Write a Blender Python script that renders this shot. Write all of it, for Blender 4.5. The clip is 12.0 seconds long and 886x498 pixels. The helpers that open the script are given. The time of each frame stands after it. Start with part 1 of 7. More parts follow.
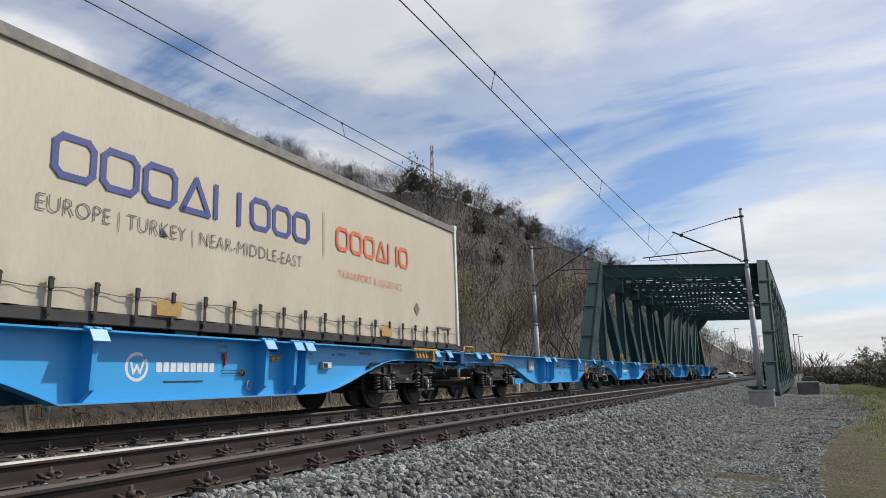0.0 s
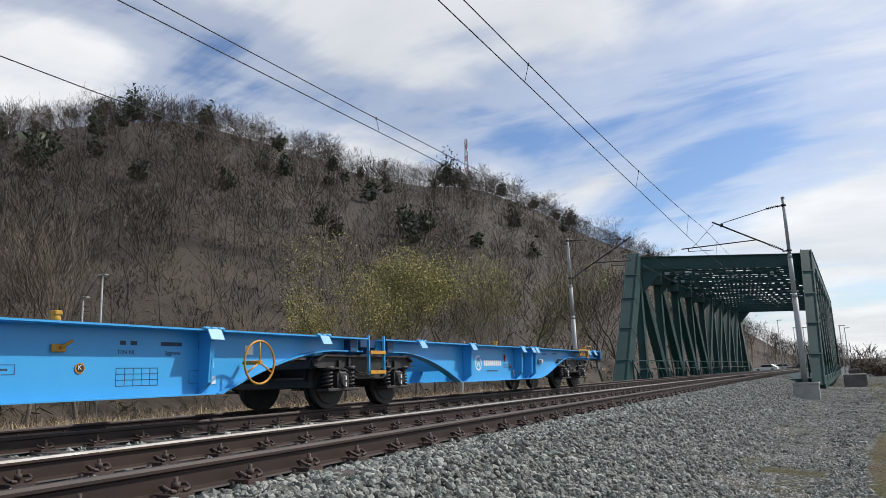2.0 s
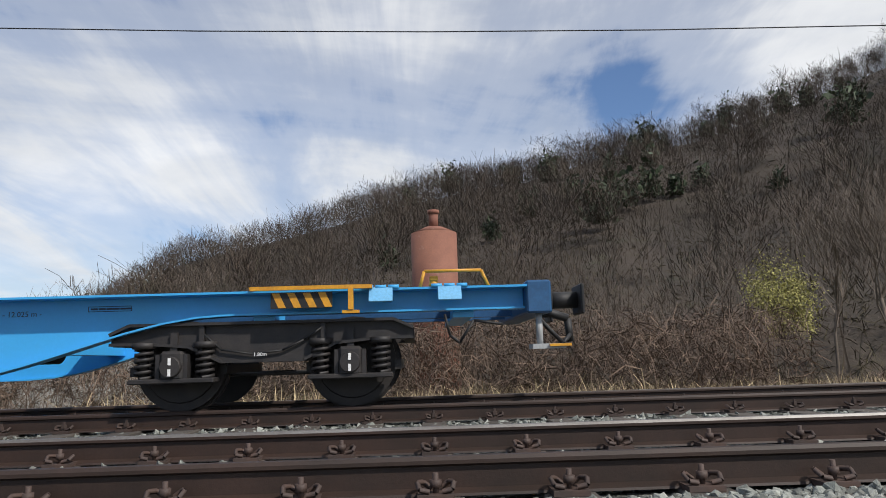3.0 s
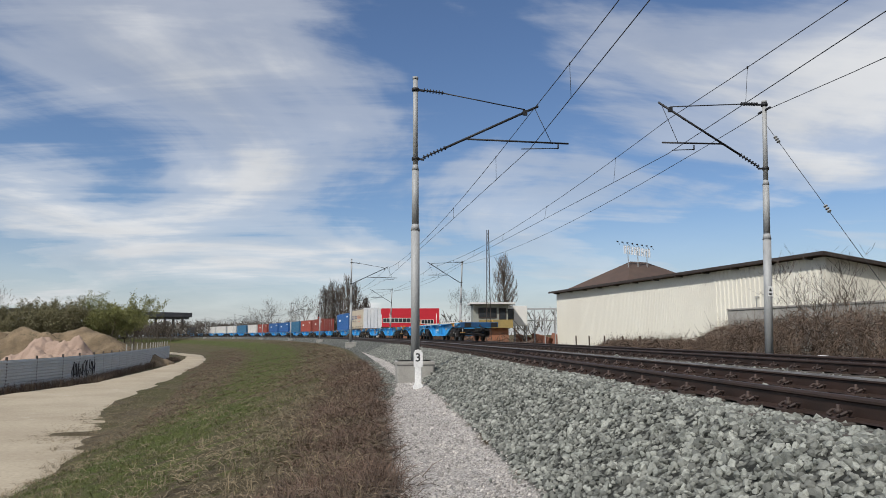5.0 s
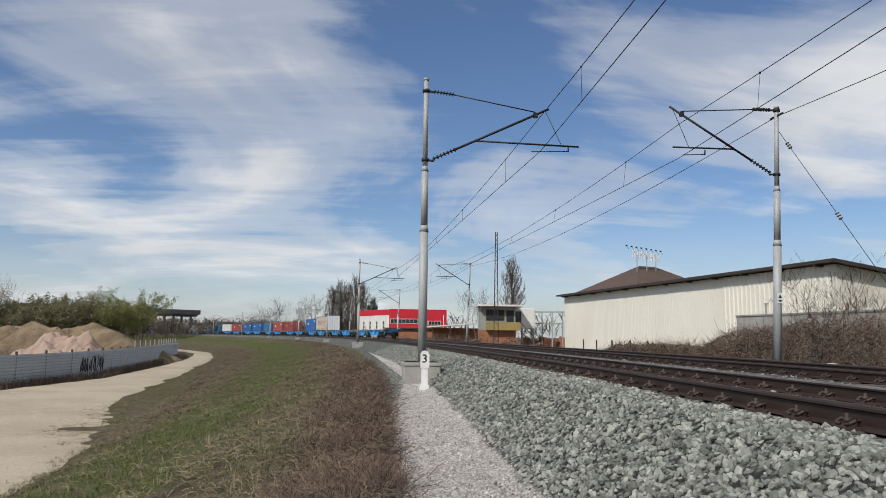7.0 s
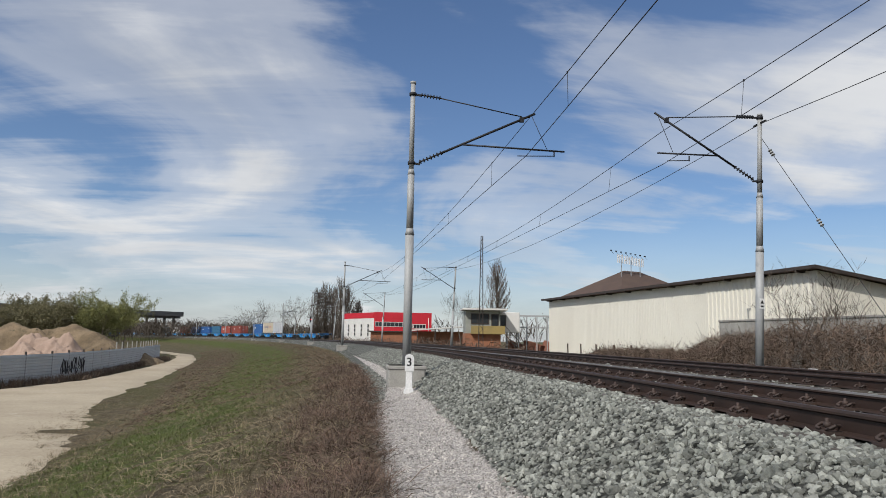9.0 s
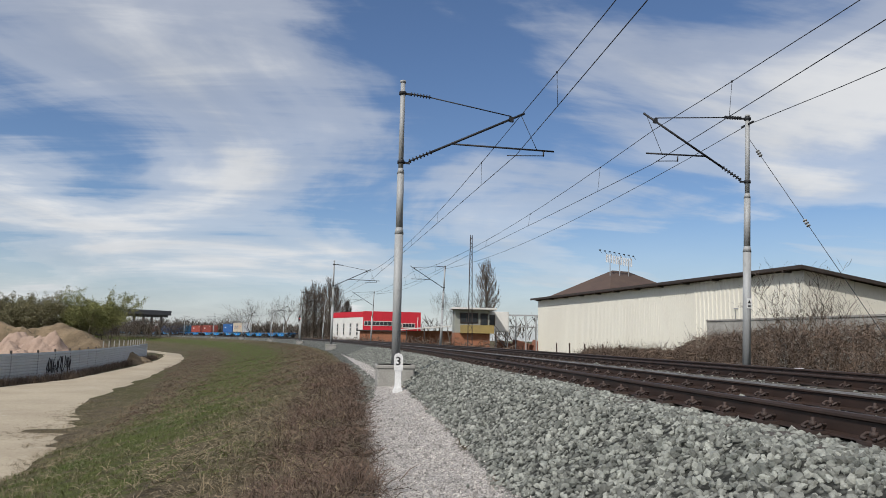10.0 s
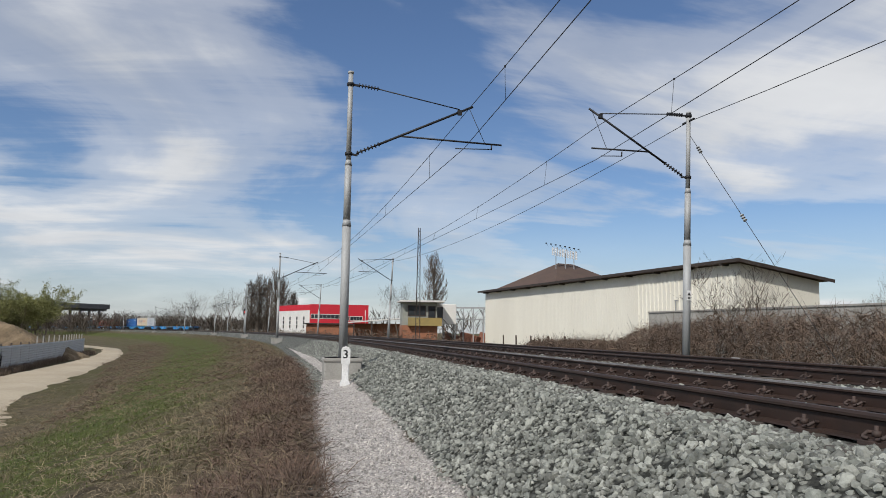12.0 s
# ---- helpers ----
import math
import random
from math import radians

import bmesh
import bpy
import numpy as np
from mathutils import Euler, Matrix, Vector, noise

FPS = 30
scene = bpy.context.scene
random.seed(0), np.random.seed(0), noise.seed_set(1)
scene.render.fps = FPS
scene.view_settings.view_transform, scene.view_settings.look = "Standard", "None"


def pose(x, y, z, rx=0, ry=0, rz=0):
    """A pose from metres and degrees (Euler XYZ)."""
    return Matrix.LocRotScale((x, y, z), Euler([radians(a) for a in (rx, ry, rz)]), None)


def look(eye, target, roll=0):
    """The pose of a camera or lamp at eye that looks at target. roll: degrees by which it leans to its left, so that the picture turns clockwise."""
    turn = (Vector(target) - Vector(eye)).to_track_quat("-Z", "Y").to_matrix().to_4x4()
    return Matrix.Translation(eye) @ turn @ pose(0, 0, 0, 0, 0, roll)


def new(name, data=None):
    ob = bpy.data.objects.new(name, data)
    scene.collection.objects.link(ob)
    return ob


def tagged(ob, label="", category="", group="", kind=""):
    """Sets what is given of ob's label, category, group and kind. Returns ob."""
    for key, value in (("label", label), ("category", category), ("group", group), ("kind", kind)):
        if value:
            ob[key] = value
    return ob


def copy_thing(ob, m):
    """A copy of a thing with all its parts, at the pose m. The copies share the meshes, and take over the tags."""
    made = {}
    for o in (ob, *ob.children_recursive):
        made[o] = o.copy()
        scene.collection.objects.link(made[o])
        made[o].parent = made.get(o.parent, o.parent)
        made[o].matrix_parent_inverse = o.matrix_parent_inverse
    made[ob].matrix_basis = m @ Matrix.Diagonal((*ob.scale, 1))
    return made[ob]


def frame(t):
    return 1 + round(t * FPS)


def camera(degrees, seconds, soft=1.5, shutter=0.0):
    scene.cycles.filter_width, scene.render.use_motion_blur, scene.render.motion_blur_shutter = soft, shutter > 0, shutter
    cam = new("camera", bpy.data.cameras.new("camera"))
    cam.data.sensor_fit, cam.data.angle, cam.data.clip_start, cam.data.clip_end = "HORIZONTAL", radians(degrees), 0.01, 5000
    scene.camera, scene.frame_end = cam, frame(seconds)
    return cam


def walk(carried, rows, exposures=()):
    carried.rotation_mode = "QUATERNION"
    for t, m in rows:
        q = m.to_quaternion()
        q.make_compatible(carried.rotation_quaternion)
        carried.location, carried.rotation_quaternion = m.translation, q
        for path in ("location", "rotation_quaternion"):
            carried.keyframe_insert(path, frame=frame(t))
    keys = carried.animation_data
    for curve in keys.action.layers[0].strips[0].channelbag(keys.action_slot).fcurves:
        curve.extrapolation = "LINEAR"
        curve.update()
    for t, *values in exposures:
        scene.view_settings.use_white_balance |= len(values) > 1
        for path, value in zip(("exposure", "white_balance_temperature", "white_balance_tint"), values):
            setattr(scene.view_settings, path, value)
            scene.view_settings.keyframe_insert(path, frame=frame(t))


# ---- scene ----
LENS = 64.2
cam = camera(LENS, 12.0, soft=0.9)
EYE = (0.0, 0.0, 0.467)
# seconds, yaw, pitch, roll
TURNS = [(0.0, 24.451, 10.706, 1.733), (0.5, 24.284, 10.751, 1.872), (1.0, 24.519, 10.685, 2.002), (1.5, 25.687, 10.525, 2.093),
         (2.0, 27.401, 10.292, 1.908), (2.5, 44.587, 9.992, 1.036), (2.6, 51.837, 9.845, 1.317), (2.7, 60.491, 9.517, 1.5),
         (3.1, 99.0, 8.6, 1.7), (3.5, 136.0, 7.6, 1.6), (3.9, 160.0, 6.8, 1.1),
         (4.3, 169.438, 6.455, 0.75), (4.5, 171.794, 6.569, 0.754), (5.0, 174.561, 6.882, 0.233), (5.5, 175.249, 6.846, -0.446),
         (6.0, 175.314, 6.84, -0.566), (6.5, 175.299, 6.917, -0.633), (7.5, 174.85, 7.06, -0.78), (8.5, 174.207, 7.211, -0.924),
         (9.0, 173.909, 7.292, -1.025), (9.5, 173.548, 7.306, -1.1), (10.0, 173.035, 7.247, -1.08), (10.5, 172.17, 7.059, -1.06),
         (11.0, 171.07, 6.888, -0.966), (11.5, 169.88, 6.78, -0.824), (12.0, 168.828, 6.721, -0.736)]
walk(cam, [(t, pose(*EYE, 90 + p, r, y)) for t, y, p, r in TURNS], exposures=[(0.0, 0.24), (1.4, 0.24), (2.4, 0.44), (3.9, 0.04), (12.0, 0.04)])

# ---- sky and sun ----
SUN_TO = Vector((0.50, 0.53, 0.68)).normalized()
world = bpy.data.worlds.new("sky")
scene.world = world
world.use_nodes = True


class Nodes:
    """A short hand for node trees."""

    def __init__(self, tree):
        self.t = tree
        tree.nodes.clear()

    def add(self, kind, ins=None, **props):
        n = self.t.nodes.new(kind)
        for k, v in props.items():
            setattr(n, k, v)
        for k, v in (ins or {}).items():
            s = n.inputs[k]
            if isinstance(v, bpy.types.NodeSocket):
                self.t.links.new(v, s)
            else:
                s.default_value = v
        return n

    def ramp(self, fac, stops, ease="LINEAR"):
        n = self.add("ShaderNodeValToRGB", {"Fac": fac})
        n.color_ramp.interpolation = ease
        e = n.color_ramp.elements
        while len(e) < len(stops):
            e.new(0.5)
        for el, (p, c) in zip(e, stops):
            el.position = p
            el.color = (*c, 1) if len(c) == 3 else c
        return n.outputs[0]

    def mix(self, fac, a, b, mode="MIX"):
        n = self.add("ShaderNodeMix", {}, data_type="RGBA", blend_type=mode)
        for s, v in ((n.inputs[0], fac), (n.inputs[6], a), (n.inputs[7], b)):
            if isinstance(v, bpy.types.NodeSocket):
                self.t.links.new(v, s)
            else:
                s.default_value = (*v, 1) if isinstance(v, tuple) and len(v) == 3 else v
        return n.outputs[2]

    def math(self, op, a, b=0.0, clamp=False):
        n = self.add("ShaderNodeMath", {0: a, 1: b}, operation=op, use_clamp=clamp)
        return n.outputs[0]


def build_sky():
    k = Nodes(world.node_tree)
    sky = k.add("ShaderNodeTexSky", {}, sky_type="NISHITA", sun_disc=False, sun_elevation=math.asin(SUN_TO.z),
                sun_rotation=math.atan2(SUN_TO.x, SUN_TO.y), altitude=120.0, air_density=1.0, dust_density=0.8, ozone_density=1.6)
    co = k.add("ShaderNodeTexCoord").outputs["Generated"]
    xyz = k.add("ShaderNodeSeparateXYZ", {0: co})
    # flatten the dome so that the clouds thin out towards the horizon like a high deck
    up = k.math("ADD", k.math("MAXIMUM", xyz.outputs[2], 0.0), 0.16)
    px, py = k.math("DIVIDE", xyz.outputs[0], up), k.math("DIVIDE", xyz.outputs[1], up)
    deck = k.add("ShaderNodeCombineXYZ", {0: px, 1: k.math("ADD", py, 2.1), 2: 0.37}).outputs[0]
    big = k.add("ShaderNodeTexNoise", {"Vector": deck, "Scale": 0.62, "Detail": 7.0, "Roughness": 0.52, "Distortion": 0.9}).outputs[0]
    turned = k.add("ShaderNodeMapping", {"Vector": deck, "Rotation": (0, 0, 0.7), "Scale": (0.55, 2.1, 1.0)}).outputs[0]
    fine = k.add("ShaderNodeTexNoise", {"Vector": turned, "Scale": 1.5, "Detail": 9.0, "Roughness": 0.6, "Distortion": 0.5}).outputs[0]
    both = k.math("ADD", k.math("MULTIPLY", big, 0.72), k.math("MULTIPLY", fine, 0.28))
    # the deck thickens towards the bridge and thins out the other way
    lift = k.math("MULTIPLY", k.math("MAXIMUM", k.math("ADD", xyz.outputs[1], 0.3), 0.0), 0.16)
    lift = k.math("MINIMUM", lift, 0.108)
    both = k.math("ADD", both, k.math("SUBTRACT", lift, 0.034))
    # broad banks and clear lanes of the deck: azimuth, elevation, radius in degrees, amount
    for az, el, rad, amount in ((163, 17, 20, 0.032), (174, 12, 14, 0.02), (182, 28, 14, -0.02), (-141, 20, 16, 0.035),
                                (-22, 20, 11, -0.055), (-5, 19, 11, -0.06), (-9, 31, 14, 0.05), (6, 28, 12, 0.04), (3, 12, 8, 0.04), (-62, 26, 12, 0.06)):
        a, e = radians(az), radians(el)
        to = (math.sin(a) * math.cos(e), math.cos(a) * math.cos(e), math.sin(e))
        d = k.add("ShaderNodeVectorMath", {0: co, 1: to}, operation="DOT_PRODUCT").outputs["Value"]
        near = k.add("ShaderNodeMapRange", {"Value": d, "From Min": math.cos(radians(rad)), "From Max": 1.0, "To Max": amount}, interpolation_type="SMOOTHSTEP").outputs[0]
        both = k.math("ADD", both, near)
    cover = k.ramp(both, [(0.415, (0, 0, 0)), (0.50, (0.42, 0.42, 0.42)), (0.61, (0.92, 0.92, 0.92))], "EASE")
    low = k.math("SUBTRACT", 1.0, k.math("MULTIPLY", xyz.outputs[2], 5.5), clamp=True)
    haze = k.math("MULTIPLY", k.math("POWER", low, 1.6), 0.66)
    fac = k.math("MAXIMUM", cover, haze)
    thick = k.add("ShaderNodeTexNoise", {"Vector": deck, "Scale": 1.3, "Detail": 6.0, "Roughness": 0.55, "Distortion": 0.4}).outputs[0]
    shade = k.ramp(thick, [(0.3, (6.3, 6.55, 6.9)), (0.68, (9.3, 9.35, 9.4))])
    veil = k.mix(1.0, sky.outputs[0], (0.86, 0.98, 1.16, 1), "MULTIPLY")
    colour = k.mix(fac, veil, shade)
    bg = k.add("ShaderNodeBackground", {"Color": colour, "Strength": SKY_POWER})
    k.add("ShaderNodeOutputWorld", {"Surface": bg.outputs[0]})


SKY_POWER = 0.085
build_sky()
sun = new("sun", bpy.data.lights.new("sun", "SUN"))
sun.data.energy, sun.data.angle, sun.data.color = 3.2, radians(1.2), (1.0, 0.95, 0.88)
sun.matrix_world = look(SUN_TO * 300, (0, 0, 0))

# ---- materials ----


def material(name, base, rough=0.8, metal=0.0, other=None, scale=3.0, fine=40.0, bump=0.15, depth=0.01, spots=None, spot_at=0.62,
             per_object=0.0, stretch=(1, 1, 1), rough_var=0.12, by_island=0.0, spec=0.5, grain_by=0.16):
    """Base colour with a second tone in large patches, fine grain, optional stains and a fine relief."""
    m = bpy.data.materials.new(name)
    m.use_nodes = True
    k = Nodes(m.node_tree)
    co = k.add("ShaderNodeTexCoord").outputs["Object"]
    co = k.add("ShaderNodeMapping", {"Vector": co, "Scale": stretch}).outputs[0]
    n1 = k.add("ShaderNodeTexNoise", {"Vector": co, "Scale": scale, "Detail": 6.0, "Roughness": 0.6}).outputs[0]
    n2 = k.add("ShaderNodeTexNoise", {"Vector": co, "Scale": fine, "Detail": 5.0, "Roughness": 0.65}).outputs[0]
    other = other or tuple(c * 0.75 for c in base)
    col = k.mix(k.ramp(n1, [(0.35, (0, 0, 0)), (0.65, (1, 1, 1))]), base, other)
    grain = k.ramp(n2, [(0.3, (1 - grain_by,) * 3), (0.7, (1 + grain_by,) * 3)])
    col = k.mix(1.0, col, grain, "MULTIPLY")
    if spots:
        n3 = k.add("ShaderNodeTexNoise", {"Vector": co, "Scale": scale * 2.7, "Detail": 8.0, "Roughness": 0.7, "Distortion": 0.3}).outputs[0]
        col = k.mix(k.ramp(n3, [(spot_at, (0, 0, 0)), (spot_at + 0.1, (1, 1, 1))]), col, spots)
    for amount, node, out in ((per_object, "ShaderNodeObjectInfo", "Random"), (by_island, "ShaderNodeNewGeometry", "Random Per Island")):
        if amount:
            r = k.add(node).outputs[out]
            v = k.math("ADD", k.math("MULTIPLY", r, 2 * amount), 1 - amount)
            col = k.mix(1.0, col, k.add("ShaderNodeCombineColor", {0: v, 1: v, 2: v}).outputs[0], "MULTIPLY")
    rg = k.math("ADD", k.math("MULTIPLY", n2, rough_var), rough - rough_var / 2, clamp=True)
    b = k.add("ShaderNodeBump", {"Height": n2, "Strength": bump, "Distance": depth}).outputs[0]
    s = k.add("ShaderNodeBsdfPrincipled", {"Base Color": col, "Roughness": rg, "Metallic": metal, "Normal": b, "Specular IOR Level": spec})
    k.add("ShaderNodeOutputMaterial", {"Surface": s.outputs[0]})
    return m


STEEL_TOP = material("polished_rail_head", (0.22, 0.21, 0.20), 0.52, 0.5, (0.13, 0.115, 0.105), 1.5, 60, 0.05, 0.001)
RAIL_RUST = material("rusty_rail_steel", (0.042, 0.024, 0.018), 0.6, 0.0, (0.027, 0.017, 0.013), 2.5, 60, 0.3, 0.004, per_object=0.06, spec=0.4)
CLIP_RUST = material("rusty_clip", (0.072, 0.043, 0.033), 0.7, 0.0, (0.05, 0.035, 0.03), 9, 70, 0.4, 0.004, per_object=0.25)
SLEEPER = material("weathered_sleeper_wood", (0.105, 0.092, 0.08), 0.9, 0.0, (0.06, 0.05, 0.043), 2, 30, 0.5, 0.01, stretch=(1, 8, 1), per_object=0.2)
BALLAST = material("crushed_stone_grey", (0.295, 0.302, 0.270), 0.85, 0.0, (0.15, 0.160, 0.142), 5, 60, 0.5, 0.02, by_island=0.5)
FINE_GRAVEL = material("pale_fine_gravel", (0.53, 0.50, 0.465), 0.95, 0.0, (0.32, 0.30, 0.28), 3, 60, 0.6, 0.02, by_island=0.5, grain_by=0.25)
BRIDGE_GREEN = material("dark_green_paint", (0.019, 0.062, 0.058), 0.5, 0.0, (0.014, 0.047, 0.045), 1.2, 35, 0.1, 0.003, spots=(0.03, 0.055, 0.048), spot_at=0.66, per_object=0.1, spec=0.3)
GALV = material("galvanised_steel", (0.36, 0.37, 0.37), 0.6, 0.1, (0.34, 0.35, 0.355), 3, 50, 0.08, 0.002, stretch=(1, 1, 0.3))
CONCRETE = material("weathered_concrete", (0.37, 0.36, 0.33), 0.9, 0.0, (0.27, 0.26, 0.24), 1.6, 30, 0.35, 0.01, spots=(0.19, 0.18, 0.16), spot_at=0.6)
WIRE = material("dark_wire", (0.035, 0.036, 0.04), 0.6, 0.5, None, 5, 60, 0.0)
BLUE = material("sky_blue_wagon_paint", (0.045, 0.36, 0.73), 0.38, 0.0, (0.055, 0.38, 0.75), 0.9, 30, 0.03, 0.001, spots=(0.055, 0.25, 0.52), spot_at=0.7, grain_by=0.03)
BLUE_DEEP = material("deep_blue_paint", (0.018, 0.085, 0.20), 0.5, 0.0, (0.012, 0.06, 0.15), 1.2, 30, 0.1, 0.002)
BOGIE = material("grimy_black_bogie_steel", (0.020, 0.019, 0.020), 0.6, 0.1, (0.036, 0.031, 0.029), 4, 50, 0.3, 0.005)
WHEEL = material("dark_wheel_steel", (0.017, 0.015, 0.015), 0.6, 0.2, (0.03, 0.025, 0.022), 5, 50, 0.2, 0.003)
YELLOW = material("safety_yellow_paint", (0.62, 0.30, 0.02), 0.5, 0.0, (0.5, 0.23, 0.02), 4, 40, 0.1, 0.002)
BLACK = material("black_paint", (0.015, 0.015, 0.016), 0.6)
WHITE = material("white_paint", (0.80, 0.80, 0.79), 0.5, 0.0, (0.72, 0.72, 0.71), 3, 40, 0.05, 0.001)
RED = material("red_paint", (0.55, 0.03, 0.035), 0.5, 0.0, (0.45, 0.025, 0.03), 2, 40, 0.05, 0.001)
MARKING = material("dark_marking_paint", (0.02, 0.05, 0.10), 0.6)
TARP = material("cream_tarpaulin", (0.60, 0.525, 0.405), 0.6, 0.0, (0.54, 0.465, 0.355), 0.7, 18, 0.08, 0.005, grain_by=0.05, spots=(0.50, 0.44, 0.35), spot_at=0.64, stretch=(1, 1, 0.35))
TARP_EDGE = material("grey_weathered_edge", (0.25, 0.225, 0.195), 0.7, 0.0, (0.16, 0.145, 0.13), 4, 40, 0.2)
STRAP = material("dark_strap", (0.05, 0.047, 0.045), 0.75)
INK = material("printed_indigo", (0.045, 0.065, 0.24), 0.6, 0.0, (0.06, 0.08, 0.26), 3, 50, 0.05)
INK_ORANGE = material("printed_orange", (0.72, 0.17, 0.07), 0.6, 0.0, (0.65, 0.16, 0.08), 3, 50, 0.05)
INK_GREY = material("printed_grey", (0.14, 0.13, 0.14), 0.6)
# ---- shaping helpers ----


def part(name, bm, mat, parent=None, label="", kind=""):
    me = bpy.data.meshes.new(name)
    bm.to_mesh(me)
    bm.free()
    for m in (mat if isinstance(mat, (list, tuple)) else [mat]):
        me.materials.append(m)
    ob = new(name, me)
    ob.parent = parent
    if label or kind:
        tagged(ob, label, kind=kind)
    return ob


def raw(name, verts, faces, mat, parent=None, label="", kind="", smooth=False, index=None):
    """A mesh from arrays, for what has very many pieces."""
    me = bpy.data.meshes.new(name)
    verts, faces = np.asarray(verts, np.float32), np.asarray(faces, np.int32)
    n = faces.shape[1]
    me.vertices.add(len(verts))
    me.vertices.foreach_set("co", verts.ravel())
    me.loops.add(faces.size)
    me.loops.foreach_set("vertex_index", faces.ravel())
    me.polygons.add(len(faces))
    me.polygons.foreach_set("loop_start", np.arange(0, faces.size, n, dtype=np.int32))
    if index is not None:
        me.polygons.foreach_set("material_index", np.asarray(index, np.int32))
    me.polygons.foreach_set("use_smooth", np.full(len(faces), smooth))
    me.update(calc_edges=True)
    for m in (mat if isinstance(mat, (list, tuple)) else [mat]):
        me.materials.append(m)
    ob = new(name, me)
    ob.parent = parent
    if label or kind:
        tagged(ob, label, kind=kind)
    return ob


def thing(name, m, label, category, group="", kind=""):
    e = new(name)
    e.empty_display_size = 0.2
    e.matrix_basis = m
    return tagged(e, label, category, group, kind)


def box(bm, cx, cy, cz, sx, sy, sz, rot=None, bevel=0.0, mat=0):
    m = Matrix.Translation((cx, cy, cz))
    if rot is not None:
        m = m @ Euler([radians(a) for a in rot]).to_matrix().to_4x4()
    r = bmesh.ops.create_cube(bm, size=1.0, matrix=m @ Matrix.Diagonal((sx, sy, sz, 1)))
    vs = r["verts"]
    fs = {f for v in vs for f in v.link_faces}
    for f in fs:
        f.material_index = mat
    if bevel:
        es = list({e for v in vs for e in v.link_edges})
        bmesh.ops.bevel(bm, geom=es, offset=bevel, segments=1, affect="EDGES")
    return vs


def bar(bm, a, b, w, d=None, mat=0, up=(0, 0, 1)):
    """A square bar from a to b."""
    a, b = Vector(a), Vector(b)
    t = b - a
    q = t.to_track_quat("Z", "Y").to_matrix().to_4x4()
    r = bmesh.ops.create_cube(bm, size=1.0, matrix=Matrix.Translation((a + b) / 2) @ q @ Matrix.Diagonal((w, d or w, t.length, 1)))
    for f in {f for v in r["verts"] for f in v.link_faces}:
        f.material_index = mat


def rod(bm, a, b, r1, r2=None, seg=8, mat=0, caps=True):
    a, b = Vector(a), Vector(b)
    t = b - a
    q = t.to_track_quat("Z", "Y").to_matrix().to_4x4()
    r = bmesh.ops.create_cone(bm, cap_ends=caps, segments=seg, radius1=r1, radius2=r1 if r2 is None else r2, depth=t.length,
                              matrix=Matrix.Translation((a + b) / 2) @ q)
    for f in {f for v in r["verts"] for f in v.link_faces}:
        f.material_index = mat
        f.smooth = len(f.verts) == 4


def slab(bm, outline, thickness, axis="x", at=0.0, mat=0):
    """An outline of (a, b) pairs made solid along an axis: 'x' takes (y, z), 'y' takes (x, z), 'z' takes (x, y)."""
    def p(a, b, c):
        return {"x": (c, a, b), "y": (a, c, b), "z": (a, b, c)}[axis]
    lo = [bm.verts.new(p(a, b, at - thickness / 2)) for a, b in outline]
    hi = [bm.verts.new(p(a, b, at + thickness / 2)) for a, b in outline]
    fs = [bm.faces.new(lo[::-1]), bm.faces.new(hi)]
    n = len(outline)
    fs += [bm.faces.new((lo[i], lo[(i + 1) % n], hi[(i + 1) % n], hi[i])) for i in range(n)]
    for f in fs:
        f.material_index = mat
    bmesh.ops.recalc_face_normals(bm, faces=fs)
    return fs


def tube(name, pts, r, mat, parent=None, label="", seg=5, kind=""):
    """A round wire through points."""
    pts = [Vector(p) for p in pts]
    vs, fs = [], []
    for i, p in enumerate(pts):
        t = (pts[min(i + 1, len(pts) - 1)] - pts[max(i - 1, 0)]).normalized()
        side = t.cross(Vector((0, 0, 1)))
        side = side.normalized() if side.length > 1e-4 else Vector((1, 0, 0))
        up = side.cross(t)
        vs += [tuple(p + r * (math.cos(a) * side + math.sin(a) * up)) for a in [2 * math.pi * j / seg for j in range(seg)]]
        if i:
            fs += [((i - 1) * seg + j, (i - 1) * seg + (j + 1) % seg, i * seg + (j + 1) % seg, i * seg + j) for j in range(seg)]
    return raw(name, vs, fs, mat, parent, label, kind, smooth=True)


# ---- the line of the railway: s along it (0 beside the camera, growing towards the bridge), u across it (0 at the camera) ----
R_BACK, K_AHEAD, S_STRAIGHT = 624.5, 0.0009, 60.0


def line(s):
    if s < 0:
        h = s / R_BACK
        return R_BACK - R_BACK * math.cos(h), R_BACK * math.sin(h), h
    q = min(s, S_STRAIGHT)
    h = K_AHEAD * q
    x, y = (1 - math.cos(h)) / K_AHEAD, math.sin(h) / K_AHEAD
    return x + (s - q) * math.sin(h), y + (s - q) * math.cos(h), h


def at(s, u, z=0.0):
    x, y, h = line(s)
    return Vector((x + u * math.cos(h), y - u * math.sin(h), z))


def seat(s, u, z=0.0, turn=0.0):
    """A pose on the line: its y axis runs along the rails, its x axis to the camera's side."""
    p = at(s, u, z)
    return pose(p.x, p.y, p.z, 0, 0, -math.degrees(line(s)[2]) + turn)


RAILS = (-3.52, -5.025, -7.56, -9.065)
S_MIN, S_MAX = -430.0, 190.0
BRIDGE_S, BRIDGE_L = 48.4, 44.0


